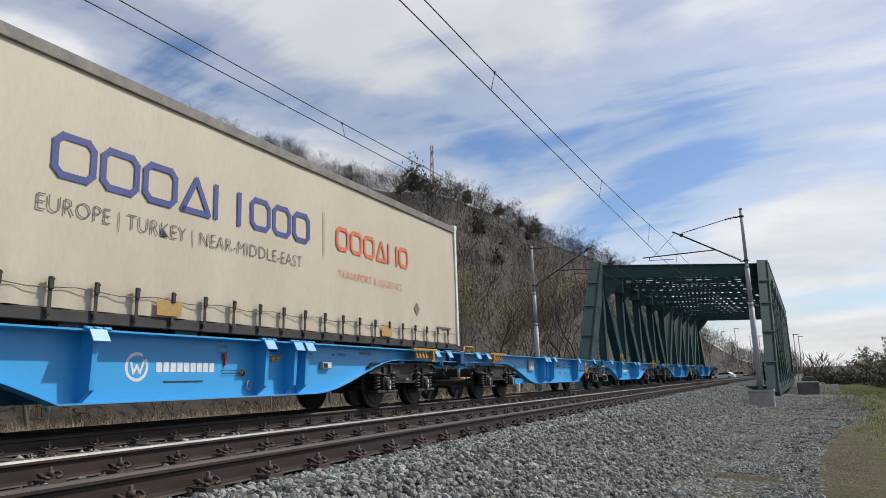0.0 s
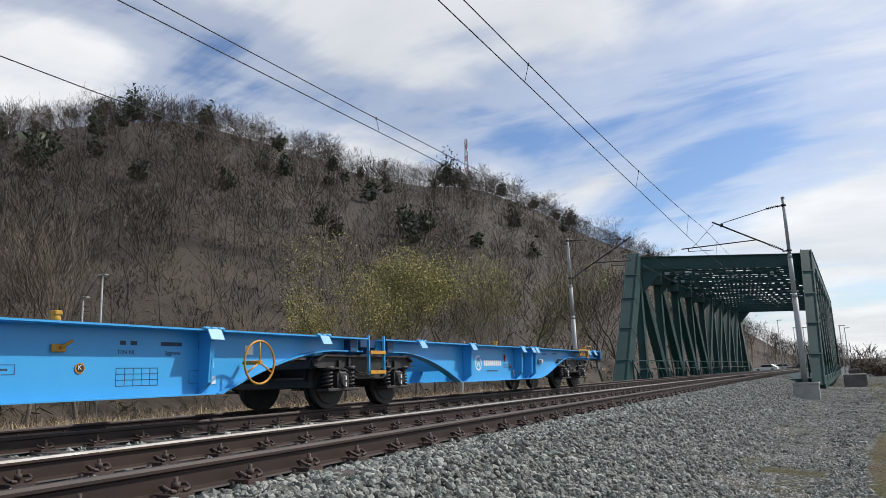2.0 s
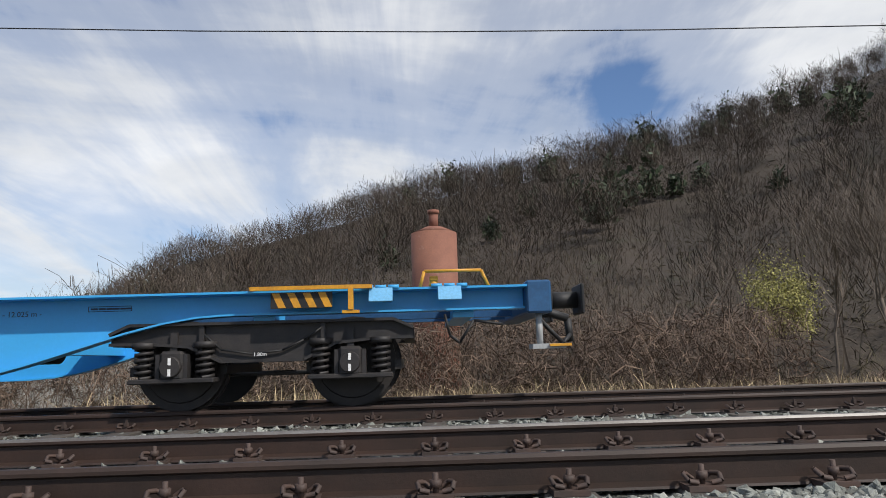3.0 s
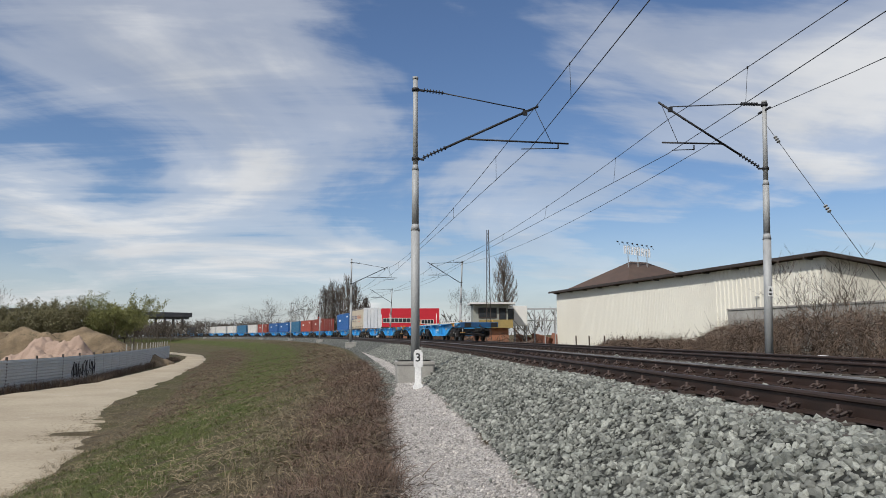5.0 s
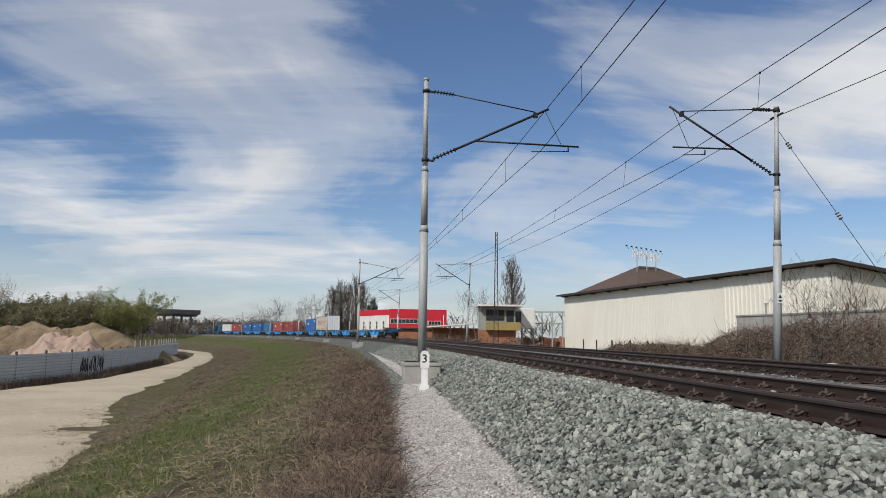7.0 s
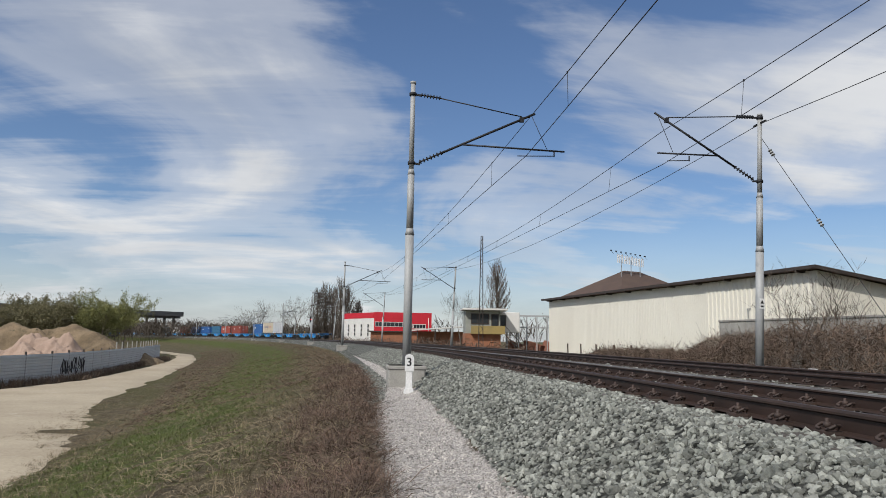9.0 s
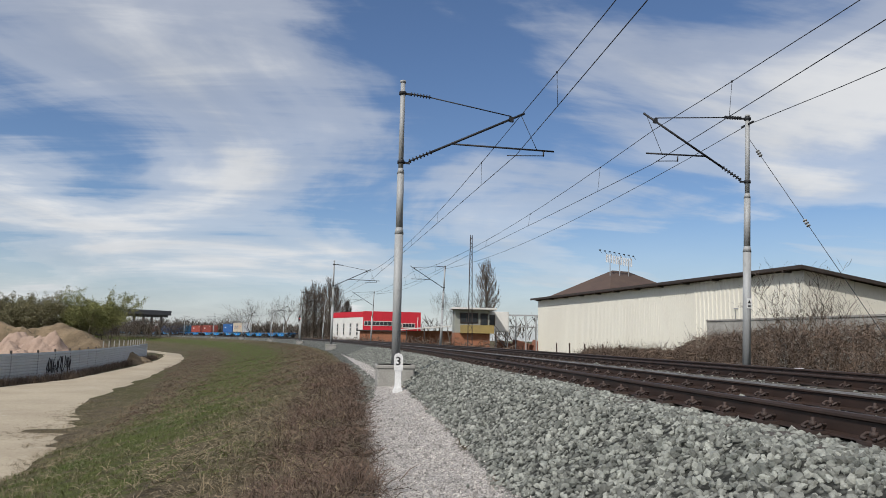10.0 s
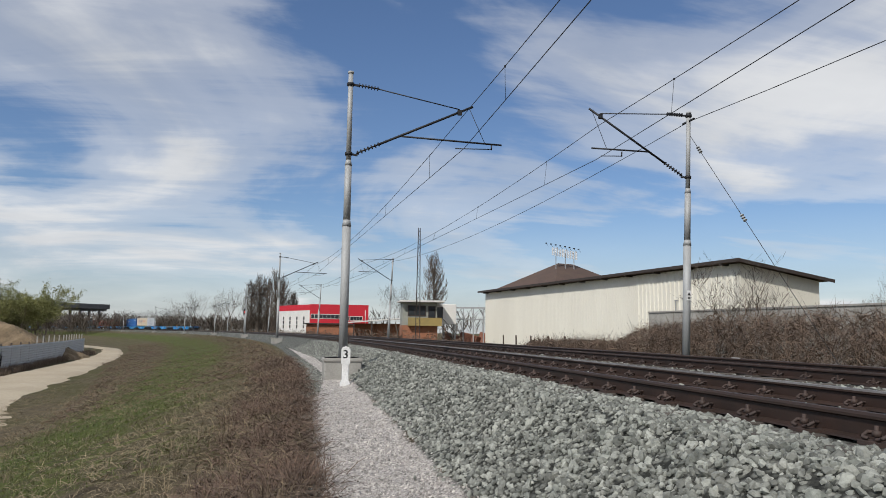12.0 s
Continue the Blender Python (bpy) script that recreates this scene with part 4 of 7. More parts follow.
    part("mesh_front", bm, GALV, cb)
    bm = bmesh.new()
    outline_box(bm, -21.95, 0.86, -21.68, 0.95, 0.009, x)
    bars_text(bm, -21.9, 0.905, [0.05, 0.1], 0.04, x)
    outline_box(bm, -21.9, 0.64, -21.45, 0.74, 0.006, x)
    bars_text(bm, -21.85, 0.69, [0.1, 0.2], 0.02, x)
    for i in range(6):
        stroke_mark(bm, [(-22.75, 0.60 + i * 0.045), (-22.45, 0.60 + i * 0.045)], 0.012, x)
    bars_text(bm, -20.2, 1.0, [0.05, 0.06], 0.05, x, 0.1)
    bars_text(bm, -19.6, 1.0, [0.2, 0.06], 0.05, x, 0.04)
    outline_box(bm, -19.0, 0.96, -18.8, 1.05, 0.006, x)
    for i in range(4):
        stroke_mark(bm, [(-20.25, 0.49 + i * 0.07), (-19.65, 0.49 + i * 0.07)], 0.007, x)
    for i in range(6):
        stroke_mark(bm, [(-20.25 + i * 0.12, 0.49), (-20.25 + i * 0.12, 0.70)], 0.007, x)
    outline_box(bm, -19.15, 0.50, -18.95, 0.66, 0.007, x)
    part("marking", bm, MARKING, w, "small dark stencilled markings")
    text_mesh("TEN NL", 0.075, MARKING, w, on_side(x, -20.25, 0.85))
    text_mesh("Sggmrss", 0.075, MARKING, w, on_side(x, -19.55, 0.85))
    bm = bmesh.new()
    for y, z, a, b in ((-18.78, 0.76, 0.1, 0.12), (-18.05, 0.95, 0.17, 0.13), (-18.75, 0.53, 0.13, 0.10)):
        box(bm, x + 0.004, y, z, 0.006, a, b)
    part("notice_plate", bm, WHITE, w, "small white notice plates")
    # hand brake wheel
    bm = bmesh.new()
    c = Vector((RIB_X + 0.12, -18.2, 0.76))
    pts = [c + Vector((0, 0.30 * math.cos(a), 0.30 * math.sin(a))) for a in np.linspace(0, 2 * math.pi, 25)]
    for a, b in zip(pts, pts[1:]):
        rod(bm, a, b, 0.017, seg=6, caps=False)
    for k in (90, 210, 330):
        rod(bm, c, c + Vector((0, 0.3 * math.cos(radians(k)), 0.3 * math.sin(radians(k)))), 0.014, seg=6)
    rod(bm, c - Vector((0.3, 0, 0)), c + Vector((0.03, 0, 0)), 0.03, seg=8)
    part("brake_wheel", bm, YELLOW, w, "ochre hand brake wheel")
    # yellow ladder at the joint
    bm = bmesh.new()
    for q in (-15.25, -14.75):
        bar(bm, (1.22, q, 1.25), (1.22, q, 0.55), 0.05, 0.03)
    part("ladder_frame", bm, BLUE, w)
    for z in (0.60, 0.95):
        bm = bmesh.new()
        box(bm, 1.22, -15.0, z, 0.10, 0.5, 0.06)
        part("rung", bm, YELLOW, w, "yellow ladder rung")
    bm = bmesh.new()
    box(bm, 0, -15.0, 1.12, 2.1, 0.5, 0.14)
    rod(bm, (0.0, -15.0, 0.85), (0.0, -15.0, 1.2), 0.3, seg=14)
    for q in (-14.4, -15.6):
        box(bm, 0, q, 1.07, 2.3, 0.2, 0.22)
    part("articulation", bm, BLUE_DEEP, w)


def build_wagon():
    w = thing("container_wagon", Matrix.Identity(4), "sky-blue articulated container flat wagon on black bogies", "freight wagon", "wagons of the train")
    half_wagon(w, 0)
    half_wagon(w, 1)
    for p in PIVOTS:
        bogie(w, p)
    wagon_marks(w)
    return w


TRACK_U = (RAILS[2] + RAILS[3]) / 2
N_WAGONS = 12
first = build_wagon()
WAGONS = [first] + [copy_thing(first, Matrix.Identity(4)) for _ in range(N_WAGONS - 1)]
LOADS = []
bm = bmesh.new()
hoop = [(-1.0, -0.68, 1.19), (-1.0, -0.68, 1.86), (-1.0, -0.63, 1.9), (-1.0, -0.28, 1.9), (-1.0, -0.23, 1.86), (-1.0, -0.23, 1.19)]
for a, b in zip(hoop, hoop[1:]):
    rod(bm, a, b, 0.025, seg=8)
rod(bm, (-1.0, -0.68, 1.32), (-1.0, -0.23, 1.32), 0.02, seg=8)
part("hand_hoop", bm, YELLOW, WAGONS[1], "tall yellow tubular hand hoop")


# names on the trailer as plain shapes
def name_shape(bm, i, a, z, h, w, x, stroke):
    """One shape of a name: a rounded ring, a wedge or two uprights in place of a letter."""
    c = h * 0.18
    if i % 5 == 3:
        stroke_mark(bm, [(a, z), (a + w / 2, z + h), (a + w, z)], stroke, x, True)
    elif i % 5 == 4:
        stroke_mark(bm, [(a, z), (a, z + h)], stroke, x)
        stroke_mark(bm, [(a + w, z), (a + w, z + h)], stroke, x)
    else:
        ring = [(a + c, z), (a + w - c, z), (a + w, z + c), (a + w, z + h - c), (a + w - c, z + h), (a + c, z + h), (a, z + h - c), (a, z + c)]
        stroke_mark(bm, ring, stroke, x, True)


def build_trailer():
    t = thing("curtainside_trailer", Matrix.Identity(4), "cream curtain-sided trailer body with printed lettering, weathered and strapped", "trailer")
    y0, y1, z0, z1, hx = -13.75, -0.45, 1.30, 4.40, 1.27
    n, mrows = 90, 16
    for side in (1, -1):
        vs, fs = [], []
        for i in range(n + 1):
            for j in range(mrows + 1):
                y, z = y0 + (y1 - y0) * i / n, z0 + 0.10 + (z1 - 0.16 - z0 - 0.10) * j / mrows
                low = max(0.0, 1 - (z - z0) / 0.75)
                bulge = 0.006 * math.sin(math.pi * j / mrows) + 0.009 * noise.noise(Vector((y * 0.9, z * 0.5, 2.0)))
                bulge += low * 0.03 * math.sin(y * 2 * math.pi / 0.585) + 0.015 * low * noise.noise(Vector((y * 4, z * 3, 1)))
                vs.append((side * (hx + bulge), y, z))
        for i in range(n):
            for j in range(mrows):
                a, b, c, d = i * (mrows + 1) + j, (i + 1) * (mrows + 1) + j, (i + 1) * (mrows + 1) + j + 1, i * (mrows + 1) + j + 1
                fs.append((a, b, c, d) if side > 0 else (d, c, b, a))
        raw("curtain", vs, fs, TARP, t, smooth=True)
    bm = bmesh.new()
    slab(bm, [(-hx, z1 - 0.16), (-hx, z1 - 0.03), (-hx + 0.1, z1 + 0.02), (hx - 0.1, z1 + 0.02), (hx, z1 - 0.03), (hx, z1 - 0.16)], y1 - y0, "y", (y0 + y1) / 2)
    part("roof", bm, WHITE, t, "pale roof skin")
    bm = bmesh.new()
    for sx in (-1, 1):
        box(bm, sx * (hx + 0.012), (y0 + y1) / 2, z1 - 0.10, 0.05, y1 - y0, 0.16, bevel=0.01)
    part("roof_rail", bm, TARP_EDGE, t, "grey weathered roof rail")
    bm = bmesh.new()
    box(bm, 0, (y0 + y1) / 2, z0 + 0.03, 2 * hx - 0.02, y1 - y0, 0.14)
    for sx in (-1, 1):
        box(bm, sx * (hx - 0.02), (y0 + y1) / 2, z0 + 0.02, 0.06, y1 - y0, 0.14, bevel=0.01)
        for q in np.arange(-13.0, -1, 1.7):
            box(bm, sx * (hx - 0.1), q, z0 - 0.07, 0.12, 0.4, 0.08)
    part("floor_rail", bm, STRAP, t, "dark steel floor rail")
    for yy in (y0 + 0.03, y1 - 0.03):
        bm = bmesh.new()
        box(bm, 0, yy, (z0 + z1) / 2 - 0.02, 2 * hx - 0.03, 0.06, z1 - z0 - 0.2)
        part("end_wall", bm, WHITE, t, "white end doors")
    for sx in (-1, 1):
        for yy in (y0 + 0.05, y1 - 0.05):
            bm = bmesh.new()
            box(bm, sx * (hx + 0.005), yy, (z0 + z1) / 2, 0.07, 0.1, z1 - z0 - 0.1)
            part("corner_post", bm, WHITE, t)
        bm = bmesh.new()
        box(bm, sx * hx, y1 - 0.05, z1 - 0.03, 0.1, 0.16, 0.1)
        part("corner_cap", bm, WHITE, t)
    bm = bmesh.new()
    for q in (-0.75, -0.25, 0.25, 0.75):
        rod(bm, (q, y1 + 0.02, z0 + 0.1), (q, y1 + 0.02, z1 - 0.2), 0.018, seg=6)
    part("door_bar", bm, GALV, t)
    q = -13.45
    while q < -0.6:
        bm = bmesh.new()
        box(bm, hx + 0.045, q, 1.47, 0.008, 0.045, 0.30)
        box(bm, hx + 0.055, q, 1.66, 0.03, 0.065, 0.14, bevel=0.008)
        rod(bm, (hx + 0.06, q - 0.02, 1.72), (hx + 0.06, q + 0.035, 1.70), 0.014, seg=5)
        box(bm, hx + 0.03, q, 1.33, 0.02, 0.05, 0.06)
        part("buckle_strap", bm, STRAP, t)
        q += 0.585
    bm = bmesh.new()
    pts = [(hx + 0.04, y, 1.62 + 0.02 * math.sin(y * 5.4)) for y in np.arange(-13.4, -0.6, 0.29)]
    for a, b in zip(pts, pts[1:]):
        rod(bm, a, b, 0.006, seg=4)
    part("customs_cord", bm, TARP_EDGE, t)
    for q in (-10.0, -4.2):
        bm = bmesh.new()
        box(bm, hx + 0.05, q, 1.52, 0.004, 0.42, 0.20)
        part("patch", bm, YELLOW_PALE, t, "ochre reflective patch")
    x = hx + 0.02
    for y, z, h, count, w, gap, st, ink, lab in ((-11.73, 2.90, 0.46, 5, 0.50, 0.14, 0.085, INK, "large indigo name shape"), (-8.38, 2.92, 0.44, 3, 0.41, 0.13, 0.08, INK, "large indigo name shape"),
                                                 (-5.98, 2.97, 0.38, 6, 0.36, 0.13, 0.075, INK_ORANGE, "orange name shape")):
        for i in range(count):
            bm = bmesh.new()
            name_shape(bm, i, y + i * (w + gap), z, h, w, x, st)
            part("name_shape", bm, ink, t, lab)
    text_mesh("EUROPE | TURKEY | NEAR-MIDDLE-EAST", 0.285, INK_GREY, t, on_side(x, -11.93, 2.39) @ Matrix.Diagonal((0.955, 1, 1, 1)), bold=-0.006)
    text_mesh("TRANSPORT & LOGISTICS", 0.26, INK_ORANGE, t, on_side(x, -5.95, 2.38) @ Matrix.Diagonal((0.83, 0.85, 1, 1)), bold=-0.006)
    bm = bmesh.new()
    stroke_mark(bm, [(-6.42, 2.75), (-6.42, 3.55)], 0.018, x)
    bars_text(bm, -1.7, 1.75, [0.3, 0.3, 0.12], 0.05, x)
    part("rule", bm, INK_GREY, t)
    bm = bmesh.new()
    slab(bm, [(-2.75, 1.95), (-2.62, 2.1), (-2.75, 2.25), (-2.88, 2.1)], 0.003, "x", x)
    part("diamond_mark", bm, TARP_EDGE, t)
    return t


YELLOW_PALE = material("ochre_patch", (0.52, 0.33, 0.10), 0.6, 0.0, (0.45, 0.28, 0.09), 3, 30, 0.1)
LOADS.append((build_trailer(), 2, 0.0))


def build_container(length, colour, label, tag, tall=2.75, ribs=True):
    c = thing("freight_container", Matrix.Identity(4), label, "container", "containers on the train")
    hx, z0, y0, y1 = 1.22, 1.22, -length / 2, length / 2
    z1 = z0 + tall
    for sx in (-1, 1):
        bm = bmesh.new()
        n = int(length / 0.28)
        pts = []
        for i in range(n):
            a = y0 + 0.1 + (length - 0.2) * i / n
            d = (length - 0.2) / n
            pts += [(a, 0.0), (a + d * 0.35, 0.0), (a + d * 0.5, -0.035), (a + d * 0.85, -0.035)]
        pts.append((y1 - 0.1, 0.0))
        lo = [bm.verts.new((sx * (hx + b), a, z0 + 0.12)) for a, b in pts]
        hi = [bm.verts.new((sx * (hx + b), a, z1 - 0.1)) for a, b in pts]
        for i in range(len(pts) - 1):
            bm.faces.new((lo[i], lo[i + 1], hi[i + 1], hi[i]))
        bmesh.ops.recalc_face_normals(bm, faces=bm.faces)
        part("side_panel", bm, colour, c)
    bm = bmesh.new()
    for sx in (-1, 1):
        for y in (y0 + 0.06, y1 - 0.06):
            box(bm, sx * (hx - 0.05), y, (z0 + z1) / 2, 0.14, 0.14, tall)
        for z in (z0 + 0.07, z1 - 0.06):
            box(bm, sx * (hx - 0.04), 0, z, 0.1, length - 0.1, 0.14)
    part("frame", bm, colour, c)
    bm = bmesh.new()
    box(bm, 0, 0, z1 - 0.03, 2 * hx - 0.1, length - 0.1, 0.06)
    part("roof", bm, colour, c)
    for y in (y0 + 0.06, y1 - 0.06):
        bm = bmesh.new()
        box(bm, 0, y, (z0 + z1) / 2, 2 * hx - 0.2, 0.05, tall - 0.2)
        part("end_door", bm, colour, c)
    bm = bmesh.new()
    for q in (-0.7, -0.25, 0.25, 0.7):
        rod(bm, (q, y1 + 0.0, z0 + 0.1), (q, y1 + 0.0, z1 - 0.1), 0.02, seg=6)
    part("door_bar", bm, GALV, c)
    if tag:
        bm = bmesh.new()
        bars_text(bm, y1 - 2.3, z1 - 0.6, [0.5, 0.3, 0.7], 0.2, hx + 0.003)
        bars_text(bm, -length * 0.3, z0 + tall * 0.6, [0.6, 0.8], 0.35, hx + 0.003)
        part("marking", bm, WHITE, c, "plain white marking bars")
    return c


C_BLUE = material("container_blue", (0.02, 0.09, 0.30), 0.5, 0.0, (0.025, 0.11, 0.27), 0.8, 20, 0.1, per_object=0.15)
C_RED = material("container_red_brown", (0.30, 0.055, 0.04), 0.55, 0.0, (0.25, 0.06, 0.04), 0.8, 20, 0.1, per_object=0.15)
C_WHITE = material("container_off_white", (0.62, 0.61, 0.58), 0.5, 0.0, (0.52, 0.51, 0.48), 0.8, 20, 0.1, per_object=0.1)
C_TEAL = material("container_teal_blue", (0.03, 0.15, 0.28), 0.55, 0.0, (0.04, 0.13, 0.22), 0.8, 20, 0.1, per_object=0.1)


def loads():
    make = {"b": (13.6, C_BLUE, "blue corrugated steel container on a flat wagon", True, 2.9), "r": (12.2, C_RED, "rust-red corrugated steel container on a flat wagon", True, 2.6),
            "w": (13.0, C_WHITE, "off-white box container on a flat wagon", False, 2.6), "t": (12.2, C_TEAL, "teal-blue corrugated container on a flat wagon", False, 2.6),
            "B": (12.2, C_BLUE, "dark blue corrugated steel container on a flat wagon", True, 2.6)}
    # halves from the trailer's wagon forward: the front half of that wagon first
    order = "b" + "-" + "rr" + "tBB" + "rwt" + "wwww" + "tww" + "Bt"
    masters = {}
    k = 0
    for i, kind in enumerate(order):
        half = 5 + i
        wi, front = half // 2, half % 2
        if wi >= N_WAGONS or kind == "-":
            continue
        if kind in masters:
            c = copy_thing(masters[kind], Matrix.Identity(4))
        else:
            c = masters[kind] = build_container(*make[kind])
        LOADS.append((c, wi, -22.2 if front else -7.8))


loads()

# ---- hill ----
RIDGE_AZ = [-180, -150, -122, -117, -110, -93, -86, -82, -75.6, -68.7, -64, -59, -54, -49.6, -47, -42.9, -38.4, -33.7, -29, -24.3, -19.7, -15.2, -12.6, -10.8, -8.8, -6, -4, -2, 0, 8, 30]
RIDGE_EL = [-0.6, -0.6, -0.6, 2.0, 7.5, 12.0, 13.6, 13.9, 15.3, 15.7, 16.8, 17.8, 19.0, 19.7, 19.9, 18.9, 17.9, 16.3, 15.5, 15.2, 13.3, 10.7, 9.6, 8.9, 7.2, 4.7, 2.4, 0.9, 0.2, 0.1, 0.1]


def hill_z(az, r):
    el = float(np.interp(az, RIDGE_AZ, RIDGE_EL))
    rr = float(np.interp(az, [-180, -93, -50, -25, -8, 30], [300, 230, 270, 330, 430, 500]))
    rf = float(np.interp(az, [-180, -110, -60, -20, -6, 30], [120, 46, 42, 62, 150, 300]))
    zr = rr * math.tan(radians(el)) + EYE[2]
    q = (r - rf) / (rr - rf)
    if q <= 0:
        return -1.6, rr, rf
    if q <= 1:
        s = 0.75 * q + 0.25 * q * q * (3 - 2 * q)
        z = -1.6 + (zr + 1.6) * s
    else:
        z = zr - (q - 1) * zr * 0.5
    x, y = r * math.sin(radians(az)), r * math.cos(radians(az))
    return z + min(1, q * 4) * 3.5 * noise.noise(Vector((x * 0.02, y * 0.02, 0.3))) * (1 if q < 0.85 else 0.3), rr, rf


HILL_SOIL = material("leaf_litter_slope", (0.055, 0.040, 0.029), 0.95, 0.0, (0.037, 0.029, 0.021), 0.05, 1.2, 0.8, 0.2, spots=(0.055, 0.065, 0.03), spot_at=0.6)


def build_hill():
    azs = np.arange(-121, 22, 1.3)
    qs = np.concatenate([np.linspace(0, 1, 26), [1.1, 1.3, 1.7, 2.4]])
    vs, fs = [], []
    for az in azs:
        for q in qs:
            _, rr, rf = hill_z(az, 100)
            r = rf + (rr - rf) * q
            z = hill_z(az, r)[0]
            vs.append((r * math.sin(radians(az)), r * math.cos(radians(az)), z if q > 0 else -3.0))
    n = len(qs)
    for i in range(len(azs) - 1):
        for j in range(n - 1):
            fs.append((i * n + j, (i + 1) * n + j, (i + 1) * n + j + 1, i * n + j + 1))
    h = raw("hillside", vs, fs, HILL_SOIL, smooth=True)
    tagged(h, "steep wooded hillside covered in brown leaf litter", "hill", kind="structure")


build_hill()


# ---- trees ----
def grow(rng, height, spread=0.5, lean=0.0, forks=3, levels=4, thick=0.02, up=0.35, trunk=0.35, droop=0.0):
    """Branches of a bare tree as rows of two ends and two radii."""
    out = []

    def limb(p, d, length, r, level):
        k = 3 if level < 2 else 2
        q, dd = p, d
        for i in range(k):
            dd = (dd + Vector((rng.gauss(0, 0.16), rng.gauss(0, 0.16), rng.gauss(0, 0.10) + up * 0.12 - droop * level * 0.06))).normalized()
            e = q + dd * (length / k)
            r2 = r * (1 - 0.30 / k * (i + 1)) if level == 0 else r * (1 - 0.5 * (i + 1) / k)
            out.append((*q, *e, r * (1 - 0.30 / k * i) if level == 0 else r * (1 - 0.5 * i / k), r2))
            q = e
            if level < levels and (level > 0 or i >= 1):
                for _ in range(forks if i == k - 1 else max(1, forks - 1)):
                    a = rng.uniform(0, 2 * math.pi)
                    side = Vector((math.cos(a), math.sin(a), 0))
                    nd = (dd * (1 - spread) + side * spread + Vector((0, 0, up * 0.5))).normalized()
                    limb(q, nd, length * rng.uniform(0.5, 0.8), r2 * rng.uniform(0.45, 0.7), level + 1)

    limb(Vector((0, 0, -0.3)), Vector((lean, rng.gauss(0, 0.05), 1)).normalized(), height * trunk, height * thick, 0)
    a = np.array(out)
    top = np.quantile(a[:, 5], 0.93)
    f = height / top
    a[:, :6] *= f
    return a


def prisms(a, seg=3, least=0.0):
    """Branch rows to a mesh of small prisms."""
    p, e = a[:, :3], a[:, 3:6]
    r1, r2 = np.maximum(a[:, 6:7], least), np.maximum(a[:, 7:8], least * 0.7)
    t = e - p
    t /= np.linalg.norm(t, axis=1, keepdims=True) + 1e-9
    ref = np.where(np.abs(t[:, 2:3]) > 0.9, np.array([[1.0, 0, 0]]), np.array([[0, 0, 1.0]]))
    s = np.cross(t, ref)
    s /= np.linalg.norm(s, axis=1, keepdims=True) + 1e-9
    w = np.cross(s, t)
    vs = []
    for base, r in ((p, r1), (e, r2)):
        for j in range(seg):
            an = 2 * math.pi * j / seg
            vs.append(base + r * (math.cos(an) * s + math.sin(an) * w))
    n = len(a)
    v = np.stack(vs, 1).reshape(-1, 3)
    i = np.arange(n)[:, None] * (2 * seg)
    if seg == 2:
        return v, i + np.array([[0, 1, 3, 2]])
    f = np.concatenate([i + np.array([[j, (j + 1) % seg, seg + (j + 1) % seg, seg + j]]) for j in range(seg)], 0)
    return v, f


def flecks(rng, a, count, size, jitter=0.25):
    """Small leaf faces near the branch ends."""
    tips = a[a[:, 7] < np.quantile(a[:, 7], 0.6)]
    g = np.random.RandomState(rng.randrange(10 ** 6))
    c = tips[g.randint(0, len(tips), count)]
    q = g.rand(count, 1)
    m = c[:, :3] * (1 - q) + c[:, 3:6] * q + g.normal(0, jitter, (count, 3))
    u, w = g.normal(0, 1, (count, 3)), g.normal(0, 1, (count, 3))
    u /= np.linalg.norm(u, axis=1, keepdims=True)
    w = np.cross(u, w)
    w /= np.linalg.norm(w, axis=1, keepdims=True) + 1e-9
    sz = size * g.uniform(0.6, 1.4, (count, 1))
    v = np.stack([m - u * sz, m - w * sz * 0.6, m + u * sz, m + w * sz * 0.6], 1).reshape(-1, 3)
    f = np.arange(count * 4).reshape(-1, 4)
    return v, f


BARK = material("grey_brown_bark", (0.135, 0.108, 0.085), 0.9, 0.0, (0.10, 0.08, 0.065), 2, 20, 0.4, 0.02, per_object=0.2, by_island=0.2)
WOODS = material("bare_hillside_twigs", (0.080, 0.059, 0.045), 0.95, 0.0, (0.045, 0.036, 0.027), 0.09, 0.6, 0.0, by_island=0.3, spots=(0.072, 0.072, 0.036), spot_at=0.58)
FAR_BARK = material("far_bare_branches", (0.120, 0.098, 0.078), 0.95, 0.0, (0.075, 0.062, 0.048), 0.03, 3, 0.0, by_island=0.35)
BUD_GREEN = material("young_yellow_green_leaves", (0.36, 0.335, 0.11), 0.8, 0.0, (0.27, 0.25, 0.085), 1, 10, 0.0, by_island=0.4)
LEAF_GREEN = material("fresh_green_leaves", (0.22, 0.225, 0.075), 0.8, 0.0, (0.15, 0.155, 0.055), 1, 10, 0.0, by_island=0.4)
IVY = material("dark_ivy_leaves", (0.035, 0.055, 0.022), 0.7, 0.0, (0.025, 0.04, 0.018), 1, 10, 0.0, by_island=0.4)
DRY_TWIG = material("dry_brown_twigs", (0.20, 0.148, 0.108), 0.95, 0.0, (0.125, 0.092, 0.07), 0.8, 10, 0.0, by_island=0.5)
BANK_STRAW = material("matted_bank_straw", (0.27, 0.215, 0.135), 0.9, 0.0, (0.135, 0.108, 0.068), 0.5, 10, 0.0, by_island=0.5)
STRAW = material("dry_straw_grass", (0.44, 0.345, 0.205), 0.9, 0.0, (0.33, 0.255, 0.15), 0.6, 10, 0.0, by_island=0.4)
